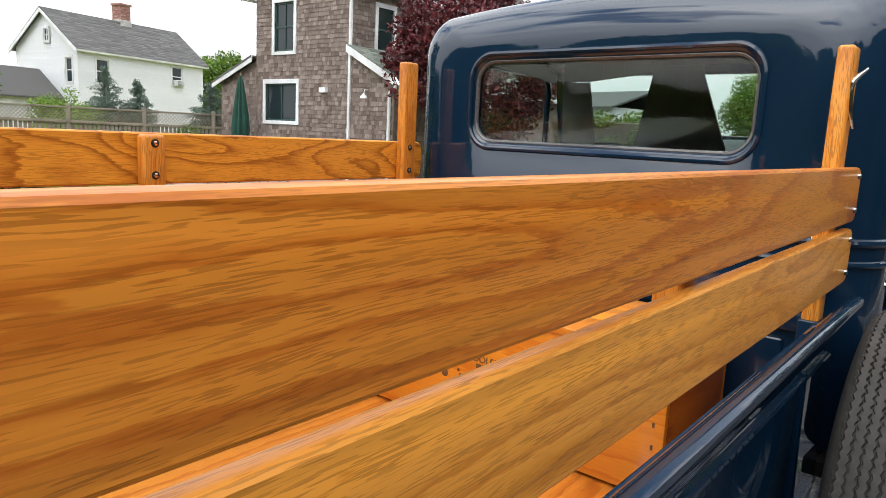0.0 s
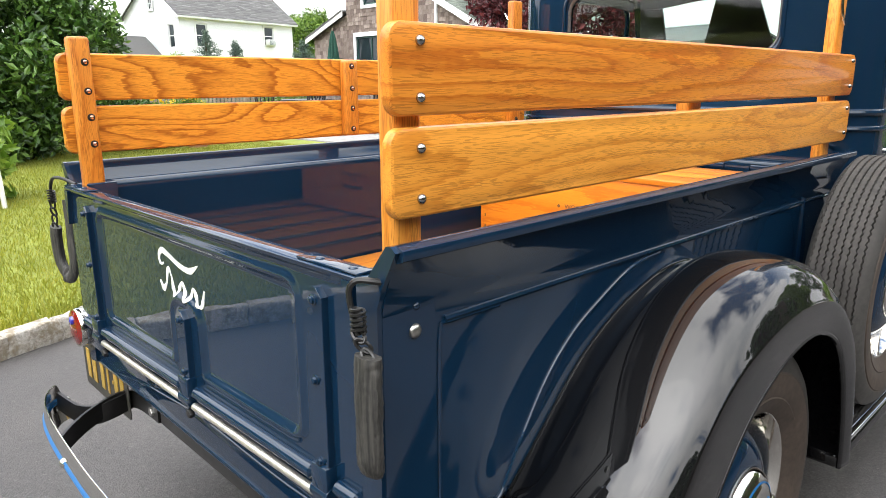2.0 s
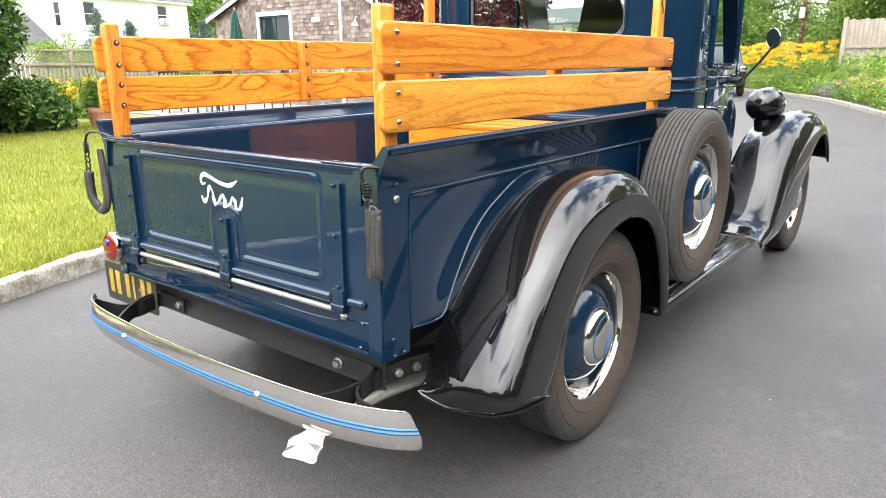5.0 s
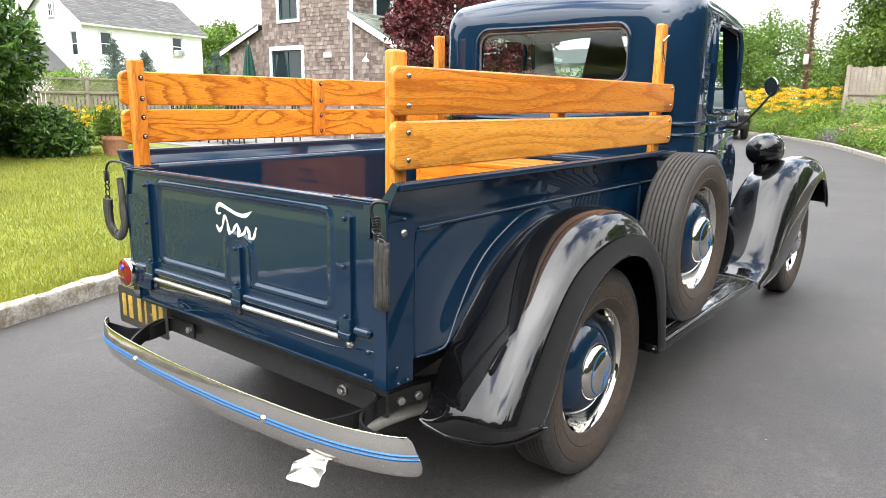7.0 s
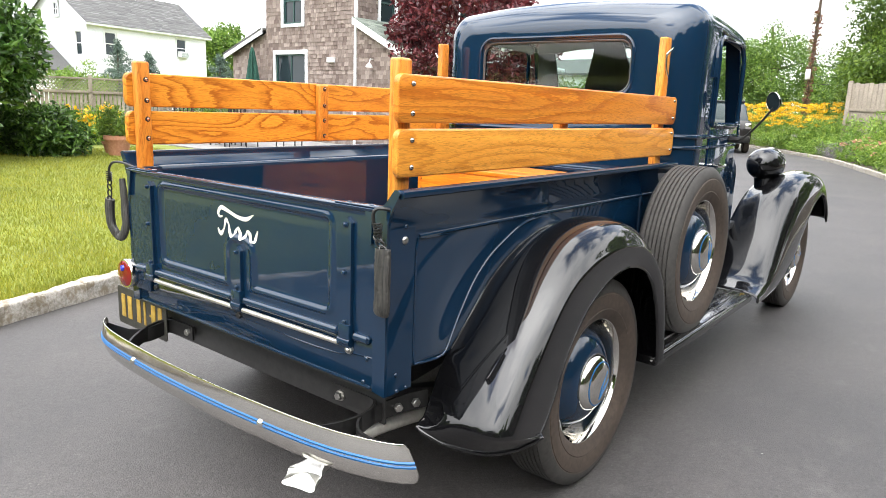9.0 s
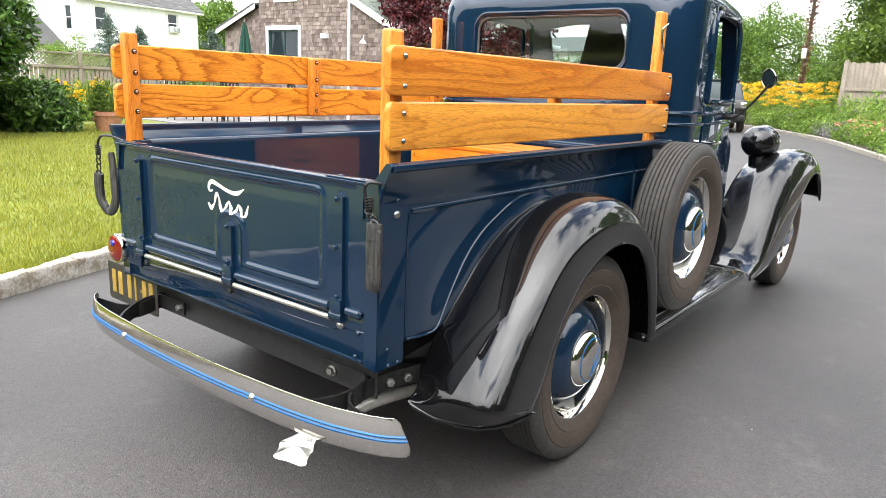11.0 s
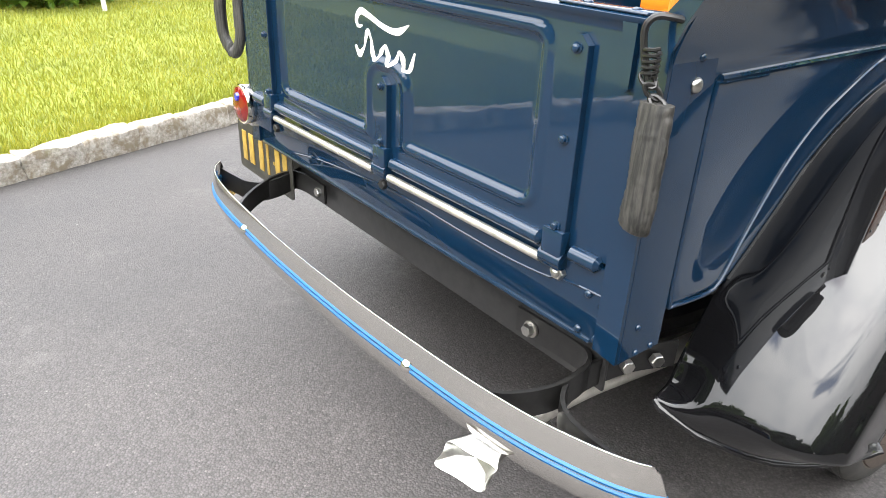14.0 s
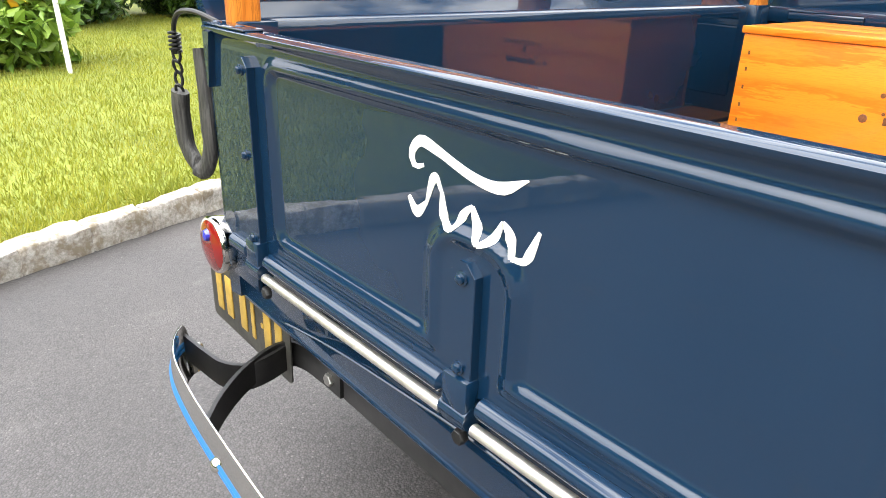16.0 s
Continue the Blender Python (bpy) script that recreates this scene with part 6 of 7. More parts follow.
def blades(name, n, x0, x1, y0, y1, h, seed, label):
    g = np.random.default_rng(seed)
    y = g.uniform(y0, y1, n)
    edge = np.array([kerb_x(min(v, 14)) - 0.07 for v in y])
    x = edge - (x1 - x0) * g.random(n) ** 1.5
    a = g.uniform(0, 2 * math.pi, n)
    hh = h * g.uniform(0.5, 1.25, n)
    w = 0.0042
    lean = g.normal(size=(n, 2)) * 0.35 * hh[:, None]
    z = 0.068
    p = np.stack([x, y, np.full(n, z)], 1)
    dx = np.stack([np.cos(a) * w, np.sin(a) * w, np.zeros(n)], 1)
    tip = p + np.stack([lean[:, 0], lean[:, 1], hh], 1)
    v = np.stack([p - dx, p + dx, tip], 1).reshape(-1, 3)
    f = np.arange(3 * n).reshape(-1, 3)
    me = bpy.data.meshes.new(name)
    me.from_pydata(v.tolist(), [], f.tolist())
    me.materials.append(BLADES)
    return tagged(new(name, me), label, "grass", "", "stuff")


blades("grass", 200000, 0.0, 8.5, -3.0, 6.5, 0.045, 21, "short sunlit green grass of the lawn")

# ---- houses ----


def courses(verts, faces, u0, u1, z0, z1, step, wide, place, holes=(), clip=None, seed=0, thick=0.014, jag=0.012):
    """Shingles in courses on a wall; place(u, z, out) gives the point; holes are (u0, u1, z0, z1)."""
    g = random.Random(seed)
    z = z0
    while z < z1 - 0.02:
        u = u0 - g.random() * wide
        while u < u1:
            w = wide * g.uniform(0.65, 1.35)
            a, b = max(u, u0) + 0.002, min(u + w, u1) - 0.002
            u += w
            if b - a < 0.02:
                continue
            lo, hi = z - g.random() * jag, min(z + step, z1)
            m, q = (a + b) / 2, (lo + hi) / 2
            if any(h[0] < m < h[1] and h[2] < q < h[3] for h in holes) or (clip and not clip(m, q)):
                continue
            t = thick * g.uniform(0.7, 1.3)
            n = len(verts)
            verts += [place(a, lo, t), place(b, lo, t), place(b, hi, 0.003), place(a, hi, 0.003), place(a, lo, 0.0), place(b, lo, 0.0)]
            faces += [(n, n + 1, n + 2, n + 3), (n + 4, n + 5, n + 1, n), (n + 4, n, n + 3), (n + 5, n + 2, n + 1)]
        z += step


def wall_block(bm, u0, u1, z0, z1, place, depth, holes):
    """A wall with its openings cut through, as boxes between them."""
    us = sorted({u0, u1, *[h[0] for h in holes], *[h[1] for h in holes]})
    zs = sorted({z0, z1, *[h[2] for h in holes], *[h[3] for h in holes]})
    for a, b in zip(us, us[1:]):
        for c, d in zip(zs, zs[1:]):
            m, q = (a + b) / 2, (c + d) / 2
            if any(h[0] < m < h[1] and h[2] < q < h[3] for h in holes) or not (u0 < m < u1 and z0 < q < z1):
                continue
            pts = [place(u, z, o) for o in (0.0, -depth) for u, z in ((a, c), (b, c), (b, d), (a, d))]
            v = [bm.verts.new(p) for p in pts]
            for f in ((0, 1, 2, 3), (7, 6, 5, 4), (0, 4, 5, 1), (1, 5, 6, 2), (2, 6, 7, 3), (3, 7, 4, 0)):
                bm.faces.new([v[i] for i in f])


def slab(bm, u0, u1, z0, z1, place, o0, o1):
    pts = [place(u, z, o) for o in (o0, o1) for u, z in ((u0, z0), (u1, z0), (u1, z1), (u0, z1))]
    v = [bm.verts.new(p) for p in pts]
    for f in ((0, 1, 2, 3), (7, 6, 5, 4), (0, 4, 5, 1), (1, 5, 6, 2), (2, 6, 7, 3), (3, 7, 4, 0)):
        bm.faces.new([v[i] for i in f])
    return bm


def window(parent, hole, place, trim=0.10, sash=SASH, rails=1, stiles=0, label="", mat=None):
    u0, u1, z0, z1 = hole
    bm = bmesh.new()
    for a in ((u0 - trim, u1 + trim, z1, z1 + trim * 1.1), (u0 - trim, u1 + trim, z0 - trim * 0.9, z0), (u0 - trim, u0, z0, z1), (u1, u1 + trim, z0, z1)):
        slab(bm, *a, place, -0.02, 0.035)
    win = part("window", bm, mat or WHITE, parent, label, None)
    bm = bmesh.new()
    t = 0.045
    for a in ((u0, u1, z1 - t, z1), (u0, u1, z0, z0 + t), (u0, u0 + t, z0, z1), (u1 - t, u1, z0, z1)):
        slab(bm, *a, place, -0.06, -0.015)
    for k in range(1, rails + 1):
        z = z0 + (z1 - z0) * k / (rails + 1)
        slab(bm, u0 + t, u1 - t, z - 0.02, z + 0.02, place, -0.058, -0.018)
    for k in range(1, stiles + 1):
        u = u0 + (u1 - u0) * k / (stiles + 1)
        slab(bm, u - 0.018, u + 0.018, z0 + t, z1 - t, place, -0.057, -0.020)
    part("sash", bm, sash, win, "", None)
    bm = bmesh.new()
    slab(bm, u0, u1, z0, z1, place, -0.052, -0.040)
    part("pane", bm, PANE, win, "dark reflecting window pane", None)
    return win


def grey_house():
    h = thing("shingled_house", (0, 0, 0), "two-storey weathered grey cedar-shingled house with white trim", "house")
    fx, fy = -11.36, 11.43            # the corner towards the drive

    def front(u, z, o):               # faces -y; u is x
        return (u, fy - o, z)

    def flank(u, z, o):               # faces +x; u is y
        return (fx + o, u, z)

    def flank_low(u, z, o):
        return (fx + 1.42 + o, u, z)

    uw, lw = (-14.22, -13.44, 3.22, 4.42), (-14.58, -13.31, 1.48, 2.42)
    rw, rw2 = (12.26, 12.80, 3.25, 4.25), (15.6, 16.2, 3.25, 4.25)
    bm = bmesh.new()
    wall_block(bm, -15.0, fx, -0.1, 4.75, front, 0.16, [uw, lw])
    wall_block(bm, fy + 0.16, 19.0, -0.1, 4.75, flank, 0.16, [rw, rw2])
    slab(bm, -15.0, -14.84, -0.1, 4.75, lambda u, z, o: (u, fy + 7.5 * o, z), 0.03, 1.0)
    slab(bm, -15.0, fx, -0.1, 4.75, lambda u, z, o: (u, 19.0 + o, z), -0.16, 0.0)
    # gable over the front
    v = [bm.verts.new(p) for p in ((-15.0, fy + 0.01, 4.75), (fx, fy + 0.01, 4.75), ((fx - 15.0) / 2, fy + 0.01, 7.0), (-15.0, 19, 4.75), (fx, 19, 4.75), ((fx - 15.0) / 2, 19, 7.0))]
    for f in ((0, 1, 2), (3, 5, 4)):
        bm.faces.new([v[i] for i in f])
    part("wall", bm, FENCE_WOOD, h, "", None)
    verts, faces = [], []
    grow = lambda w, t=0.10: (w[0] - t, w[1] + t, w[2] - t, w[3] + t)
    courses(verts, faces, -15.0, fx, 0.0, 4.75, 0.105, 0.12, front, [grow(uw), grow(lw)], seed=1)
    courses(verts, faces, -15.0, fx, 4.75, 6.9, 0.105, 0.12, front, [], lambda u, z: abs(u - (fx - 15.0) / 2) < (7.0 - z) * 0.80, seed=2)
    courses(verts, faces, fy, 19.0, 2.2, 4.75, 0.105, 0.12, flank, [grow(rw), grow(rw2)], seed=3)
    solid("shingle_cladding", verts, faces, SHINGLE, h, "weathered grey-brown cedar shingles")["kind"] = "stuff"
    for hole, pl, st in ((uw, front, 1), (rw, flank, 0), (rw2, flank, 0)):
        window(h, hole, pl, 0.095, SASH, 1, st, "tall white-trimmed sash window")
    window(h, lw, front, 0.10, SASH, 0, 1, "wide white-trimmed window with two green casements")
    # lean-to on each side
    bm = bmesh.new()
    wall_block(bm, -16.62, -15.0, -0.1, 2.45, front, 0.16, [])
    v = [bm.verts.new(p) for p in ((-16.62, fy, 2.45), (-15.0, fy, 2.45), (-15.0, fy, 3.02), (-16.62, fy + 0.16, 2.45), (-15.0, fy + 0.16, 2.45), (-15.0, fy + 0.16, 3.02))]
    bm.faces.new(v[:3]), bm.faces.new(v[3:])
    slab(bm, -16.62, -16.46, -0.1, 2.45, lambda u, z, o: (u, fy + 6 * o, z), 0.03, 1.0)
    part("wing_wall", bm, FENCE_WOOD, h, "", None)
    bm = bmesh.new()
    wall_block(bm, fx, fx + 1.42, -0.1, 2.40, front, 0.16, [])
    v = [bm.verts.new(p) for p in ((fx, fy, 2.40), (fx + 1.42, fy, 2.40), (fx, fy, 3.15), (fx, fy + 0.16, 2.40), (fx + 1.42, fy + 0.16, 2.40), (fx, fy + 0.16, 3.15))]
    bm.faces.new(v[:3]), bm.faces.new(v[3:])
    dwin = (14.0, 15.0, 1.2, 2.2)
    wall_block(bm, fy + 0.16, 19.0, -0.1, 2.40, flank_low, 0.16, [dwin])
    part("wing_wall", bm, FENCE_WOOD, h, "", None)
    window(h, dwin, flank_low, 0.09, SASH, 0, 1, "white-trimmed window of the wing")
    verts, faces = [], []
    courses(verts, faces, -16.62, -15.0, 0.0, 3.0, 0.105, 0.12, front, [], lambda u, z: z < 2.45 + (u + 16.62) * 0.34, seed=4)
    courses(verts, faces, fx, fx + 1.42, 0.0, 3.1, 0.105, 0.12, front, [], lambda u, z: z < 3.12 - (u - fx) * 0.52, seed=5)
    courses(verts, faces, fy, 19.0, 0.0, 2.4, 0.105, 0.12, flank_low, [grow(dwin)], seed=6)
    solid("shingle_cladding", verts, faces, SHINGLE, h, "weathered grey-brown cedar shingles")["kind"] = "stuff"

    def pitch(bm, p, q, y0, y1, t):
        """A sloping slab from the line x,z = p to q between y0 and y1."""
        n = Vector((-(q[1] - p[1]), 0, q[0] - p[0])).normalized() * t
        if n.z < 0:
            n = -n
        pts = [(p[0], y0, p[1]), (q[0], y0, q[1]), (q[0], y1, q[1]), (p[0], y1, p[1])]
        v = [bm.verts.new(a) for a in pts] + [bm.verts.new(Vector(a) + n) for a in pts]
        for f in ((3, 2, 1, 0), (4, 5, 6, 7), (0, 1, 5, 4), (1, 2, 6, 5), (2, 3, 7, 6), (3, 0, 4, 7)):
            bm.faces.new([v[i] for i in f])

    mid = (fx - 15.0) / 2
    bm = bmesh.new()
    pitch(bm, (fx + 0.30, 4.62), (mid, 7.08), fy - 0.25, 19.2, 0.08)
    pitch(bm, (-15.30, 4.62), (mid, 7.08), fy - 0.25, 19.2, 0.08)
    part("roof", bm, ROOFING, h, "grey asphalt roof", None)
    bm = bmesh.new()
    pitch(bm, (fx + 1.62, 2.42), (fx + 0.002, 3.22), fy - 0.16, 19.1, 0.05)
    verts, faces = [], []
    L = math.hypot(1.62, 0.80)
    courses(verts, faces, fy - 0.16, 19.1, 0.0, L, 0.13, 0.3, lambda u, z, o: (fx + 1.62 - z / L * 1.62 + 0.44 * (o + 0.055), u, 2.42 + z / L * 0.80 + 0.90 * (o + 0.055)), [], seed=7, thick=0.008)
    wing_roof = part("wing_roof", bm, GREEN_ROOF, h, "grey-green asphalt roof of the wing", None)
    solid("roof_cladding", verts, faces, GREEN_ROOF, wing_roof, "")["kind"] = "stuff"
    bm = bmesh.new()
    pitch(bm, (-16.86, 2.44), (-15.0, 3.10), fy - 0.18, 17.5, 0.05)
    part("wing_roof", bm, ROOFING, h, "grey asphalt roof of the wing", None)
    # white trim: corner boards, rakes, soffits, gutters, downspout
    bm = bmesh.new()
    slab(bm, fx - 0.04, fx + 0.03, 0.0, 4.7, front, 0.0, 0.05)
    part("corner_board", bm, WHITE, h, "", None)

    def board(bm, p, q, y, tall, deep):
        pts = [(p[0], y, p[1] - tall), (q[0], y, q[1] - tall), (q[0], y, q[1]), (p[0], y, p[1])]
        v = [bm.verts.new(a) for a in pts] + [bm.verts.new((a[0], a[1] - deep, a[2])) for a in pts]
        for f in ((3, 2, 1, 0), (4, 5, 6, 7), (0, 1, 5, 4), (1, 2, 6, 5), (2, 3, 7, 6), (3, 0, 4, 7)):
            bm.faces.new([v[i] for i in f])

    for a, b in (((fx + 1.62, 2.47), (fx, 3.27)), ((-16.86, 2.49), (-15.0, 3.15)), ((fx + 0.32, 4.68), (mid, 7.14)), ((-15.32, 4.68), (mid, 7.14))):
        bm = bmesh.new()
        board(bm, a, b, fy - 0.14 if a[1] < 3 else fy - 0.24, 0.17, 0.03)
        part("rake_board", bm, WHITE, h, "", None)
    part("eave_box", boxed(fx + 0.005, fx + 0.34, fy - 0.25, 19.2, 4.54, 4.70, 0.01), WHITE, h)
    part("eave_box", boxed(-15.34, -15.005, fy - 0.25, 19.2, 4.54, 4.70, 0.01), WHITE, h)
    part("gutter", boxed(fx + 1.56, fx + 1.70, fy - 0.16, 19.1, 2.38, 2.49, 0.02), WHITE, h)
    bm = bmesh.new()
    tube(bm, curve([(fx + 1.60, fy - 0.10, 2.40), (fx + 1.56, fy - 0.10, 2.30), (fx + 1.36, fy - 0.07, 2.18), (fx + 1.34, fy - 0.06, 1.9), (fx + 1.34, fy - 0.06, 0.1)], 20), 0.04, 8)
    part("downspout", bm, WHITE, h)
    bm = bmesh.new()
    slab(bm, -12.36, -12.13, 2.19, 2.31, front, 0.0, 0.10)
    part("wall_light", bm, WHITE, h, "small white wall light", None)
    bm = bmesh.new()
    turned(bm, [(0.0, 0.09), (0.05, 0.075), (0.09, 0.03), (0.11, 0.02)], 16, "z", (fx + 0.62, fy - 0.16, 2.05))
    tube(bm, [(fx + 0.62, fy - 0.02, 2.24), (fx + 0.62, fy - 0.12, 2.26), (fx + 0.62, fy - 0.16, 2.15)], 0.012, 6)
    part("barn_lamp", bm, WHITE, h, "small white barn lamp")
    return h


grey_house()

umb = thing("patio_umbrella", (-14.95, 10.9, 0.0), "closed dark green patio umbrella on a pole", "umbrella")
bm = bmesh.new()
rings = []
for z, r in ((1.05, 0.19), (1.2, 0.20), (1.6, 0.17), (2.1, 0.11), (2.45, 0.06), (2.60, 0.015)):
    rings.append([(r * (1 + 0.22 * math.cos(8 * a)) * math.cos(a), r * (1 + 0.22 * math.cos(8 * a)) * math.sin(a), z) for a in np.linspace(0, 2 * math.pi, 65)[:-1]])
skin(bm, rings, True, True)
part("canopy", bm, UMBRELLA, umb, "folded green canvas canopy", 60)
bm = bmesh.new()
tube(bm, [(0, 0, 0.05), (0, 0, 2.66)], 0.022, 8)
part("pole", bm, FENCE_WOOD, umb)
part("foot", boxed(-0.25, 0.25, -0.25, 0.25, 0.0, 0.10, 0.03), IRON, umb)


def white_house():
    h = thing("white_house", (-29.42, 13.01, 0.337), "white clapboard house with a grey roof and brick chimney", "house")
    h.rotation_euler, h.scale = (0, 0, radians(12.25)), (0.87, 0.87, 0.87)
    # long side faces +x (u along y, 0 to 8.8); gable end faces -y (u along x, 0 to -4.9)
    W, L, E, P = 4.70, 7.73, 4.42, 6.18

    def side(u, z, o):
        return (o, u, z)

    def end(u, z, o):
        return (u, -o, z)

    s_win = [(0.97, 1.65, 2.82, 3.98), (5.55, 6.24, 3.06, 4.07)]
    e_win = [(-0.90, -0.42, 2.77, 3.92), (-2.37, -2.01, 4.68, 5.30)]
    bm = bmesh.new()
    wall_block(bm, 0.15, L, -0.6, E, side, 0.15, s_win)
    wall_block(bm, -W, 0, -0.6, E, end, 0.15, e_win[:1])
    slab(bm, -W, 0, -0.6, E, lambda u, z, o: (u, L + o, z), -0.15, 0.0)
    slab(bm, 0.15, L, -0.2, E, lambda u, z, o: (-W + o, u, z), 0.0, 0.15)
    # gable triangles with thickness
    for y in (0.0, L - 0.15):
        v = [bm.verts.new(p) for p in ((-W, y, E), (0, y, E), (-W / 2, y, P), (-W, y + 0.15, E), (0, y + 0.15, E), (-W / 2, y + 0.15, P))]
        bm.faces.new(v[:3]), bm.faces.new(v[3:])
    part("wall", bm, WHITE, h, "", None)
    verts, faces = [], []
    courses(verts, faces, 0, L, 0.0, E, 0.11, 9.5, side, [], lambda u, z: not any(c - 0.15 < z - 0.055 < d + 0.05 for a, b, c, d in s_win), seed=1, jag=0.0, thick=0.02)
    for z in np.arange(0, E, 0.11):          # boards beside the windows
        cuts = sorted([(a - 0.1, b + 0.1) for a, b, c, d in s_win if c - 0.15 < z < d + 0.05])
        if cuts:
            u = 0.0
            for a, b in cuts + [(L, L)]:
                n = len(verts)
                verts += [side(u, z, 0.02), side(a, z, 0.02), side(a, z + 0.11, 0.003), side(u, z + 0.11, 0.003)]
                faces.append((n, n + 1, n + 2, n + 3))
                u = b
    for z in np.arange(0, P - 0.1, 0.11):
        lim = W / 2 if z < E else max(0.02, (P - z) / (P - E) * W / 2)
        a0, a1 = -W / 2 - lim, -W / 2 + lim
        cuts = sorted([(a - 0.1, b + 0.1) for a, b, c, d in e_win if c - 0.15 < z < d + 0.05])
        u = a0
        for a, b in cuts + [(a1, a1)]:
            if a > u:
                n = len(verts)
                verts += [end(u, z, 0.02), end(a, z, 0.02), end(a, z + 0.11, 0.003), end(u, z + 0.11, 0.003)]
                faces.append((n, n + 1, n + 2, n + 3))
            u = b
    solid("clapboard_cladding", verts, faces, CLAP, h, "white painted clapboards")["kind"] = "stuff"
    for w in s_win:
        window(h, w, side, 0.09, WHITE, 1, 0, "white-trimmed sash window")
    for w, proud in zip(e_win, (0.0, 0.065)):
        window(h, w, lambda u, z, o, k=proud: end(u, z, o + k), 0.08, WHITE, 1, 1 if w[1] - w[0] < 0.4 else 0, "white-trimmed sash window")
    bm = boxed(0.0, 0.28, 5.62, 6.18, 3.07, 3.39, 0.02)
    part("air_conditioner", bm, WHITE, h, "white window air conditioner")
    bm = bmesh.new()
    for k in range(5):
        box(bm, 0.279, 0.286, 5.67, 6.13, 3.10 + 0.052 * k, 3.125 + 0.052 * k)
    part("conditioner_grille", bm, SASH, h)
    verts, faces = [], []
    for sx in (1, -1):
        n = math.hypot(W / 2 + 0.25, P - E + 0.21)
        x0, z0 = (0.25, E - 0.16) if sx > 0 else (-W - 0.25, E - 0.16)
        x1, z1 = -W / 2, P + 0.05
        courses(verts, faces, -0.25, L + 0.25, 0.0, n, 0.16, 0.45, lambda u, z, o, x0=x0, z0=z0, x1=x1, z1=z1, n=n, sx=sx: (x0 + (x1 - x0) * z / n + sx * 0.6 * (o + 0.06), u, z0 + (z1 - z0) * z / n + 0.78 * (o + 0.06)), [], seed=9, thick=0.012)
    bm = bmesh.new()
    for sx in (1, -1):
        x0 = 0.25 if sx > 0 else -W - 0.25
        v = [bm.verts.new(p) for p in ((x0, -0.25, E - 0.16), (-W / 2, -0.25, P + 0.05), (-W / 2, L + 0.25, P + 0.05), (x0, L + 0.25, E - 0.16))]
        w = [bm.verts.new((p.co.x + sx * 0.03, p.co.y, p.co.z + 0.06)) for p in v]
        for f in ((0, 1, 2, 3), (7, 6, 5, 4), (0, 4, 5, 1), (1, 5, 6, 2), (2, 6, 7, 3), (3, 7, 4, 0)):
            bm.faces.new([(v + w)[i] for i in f])
    roof = part("roof", bm, ROOFING, h, "grey asphalt shingle roof", None)
    solid("roof_cladding", verts, faces, ROOFING, roof, "")["kind"] = "stuff"
    part("eave_board", boxed(0.02, 0.27, -0.25, L + 0.25, E - 0.22, E - 0.10, 0.01), WHITE, h)
    bm = bmesh.new()
    for sx in (1, -1):
        x0 = 0.27 if sx > 0 else -W - 0.27
        v = [(x0, E - 0.30), (-W / 2, P - 0.12), (-W / 2, P + 0.06), (x0, E - 0.12)]
        a = [bm.verts.new((x, -0.26, z)) for x, z in v]
        b = [bm.verts.new((x, -0.22, z)) for x, z in v]
        for f in ((0, 1, 2, 3), (7, 6, 5, 4), (0, 4, 5, 1), (1, 5, 6, 2), (2, 6, 7, 3), (3, 7, 4, 0)):
            bm.faces.new([(a + b)[i] for i in f])
    part("rake_board", bm, WHITE, h, "", None)
    chim = part("chimney", boxed(-W / 2 - 0.32, -W / 2 + 0.32, 4.0, 4.62, 5.9, 7.12, 0.005), MORTAR, h, "red brick chimney", None)
    verts, faces = [], []
    z = 6.0
    g = random.Random(4)
    while z < 7.1:
        for (pl, u0, u1) in ((lambda u, z, o: (-W / 2 + 0.32 + o, u, z), 4.0, 4.62), (lambda u, z, o: (u, 4.0 - o, z), -W / 2 - 0.32, -W / 2 + 0.32)):
            courses(verts, faces, u0, u1, z, z + 0.06, 0.06, 0.2, pl, [], seed=g.randint(0, 999), thick=0.012, jag=0.0)
        z += 0.072
    solid("bricks", verts, faces, BRICK, chim, "")["kind"] = "stuff"
    part("chimney_cap", boxed(-W / 2 - 0.38, -W / 2 + 0.38, 3.94, 4.68, 7.10, 7.20, 0.01), BRICK, chim, "", None)
    part("chimney_flashing", boxed(-W / 2 - 0.36, -W / 2 + 0.36, 3.96, 4.66, 5.9, 6.36, 0.01), STEEL, chim, "", None)
    # low wing towards the left
    bm = bmesh.new()
    wall_block(bm, -W - 3.0, -W, -0.2, 2.0, lambda u, z, o: (u, 1.0 - o, z), 0.15, [])
    part("wing_wall", bm, WHITE, h, "", None)
    wall = boxed(-W + 0.6, -0.9, -3.6, -0.3, -0.2, 2.0, 0.01)
    part("wing_wall", wall, WHITE, h, "", None)
    bm = bmesh.new()
    skin(bm, [[(x, y, z) for x, z in ((-W + 0.3, 1.9), (-W / 2 - 0.1, 3.25), (-0.6, 1.9), (-0.6, 1.98), (-W / 2 - 0.1, 3.35), (-W + 0.3, 1.98))] for y in (-3.9, -0.31)], True, True)
    part("wing_roof", bm, ROOFING, h, "low grey shingle roof of the wing", None)
    return h


white_house()

# ---- evergreens, fence and planting in the middle distance ----


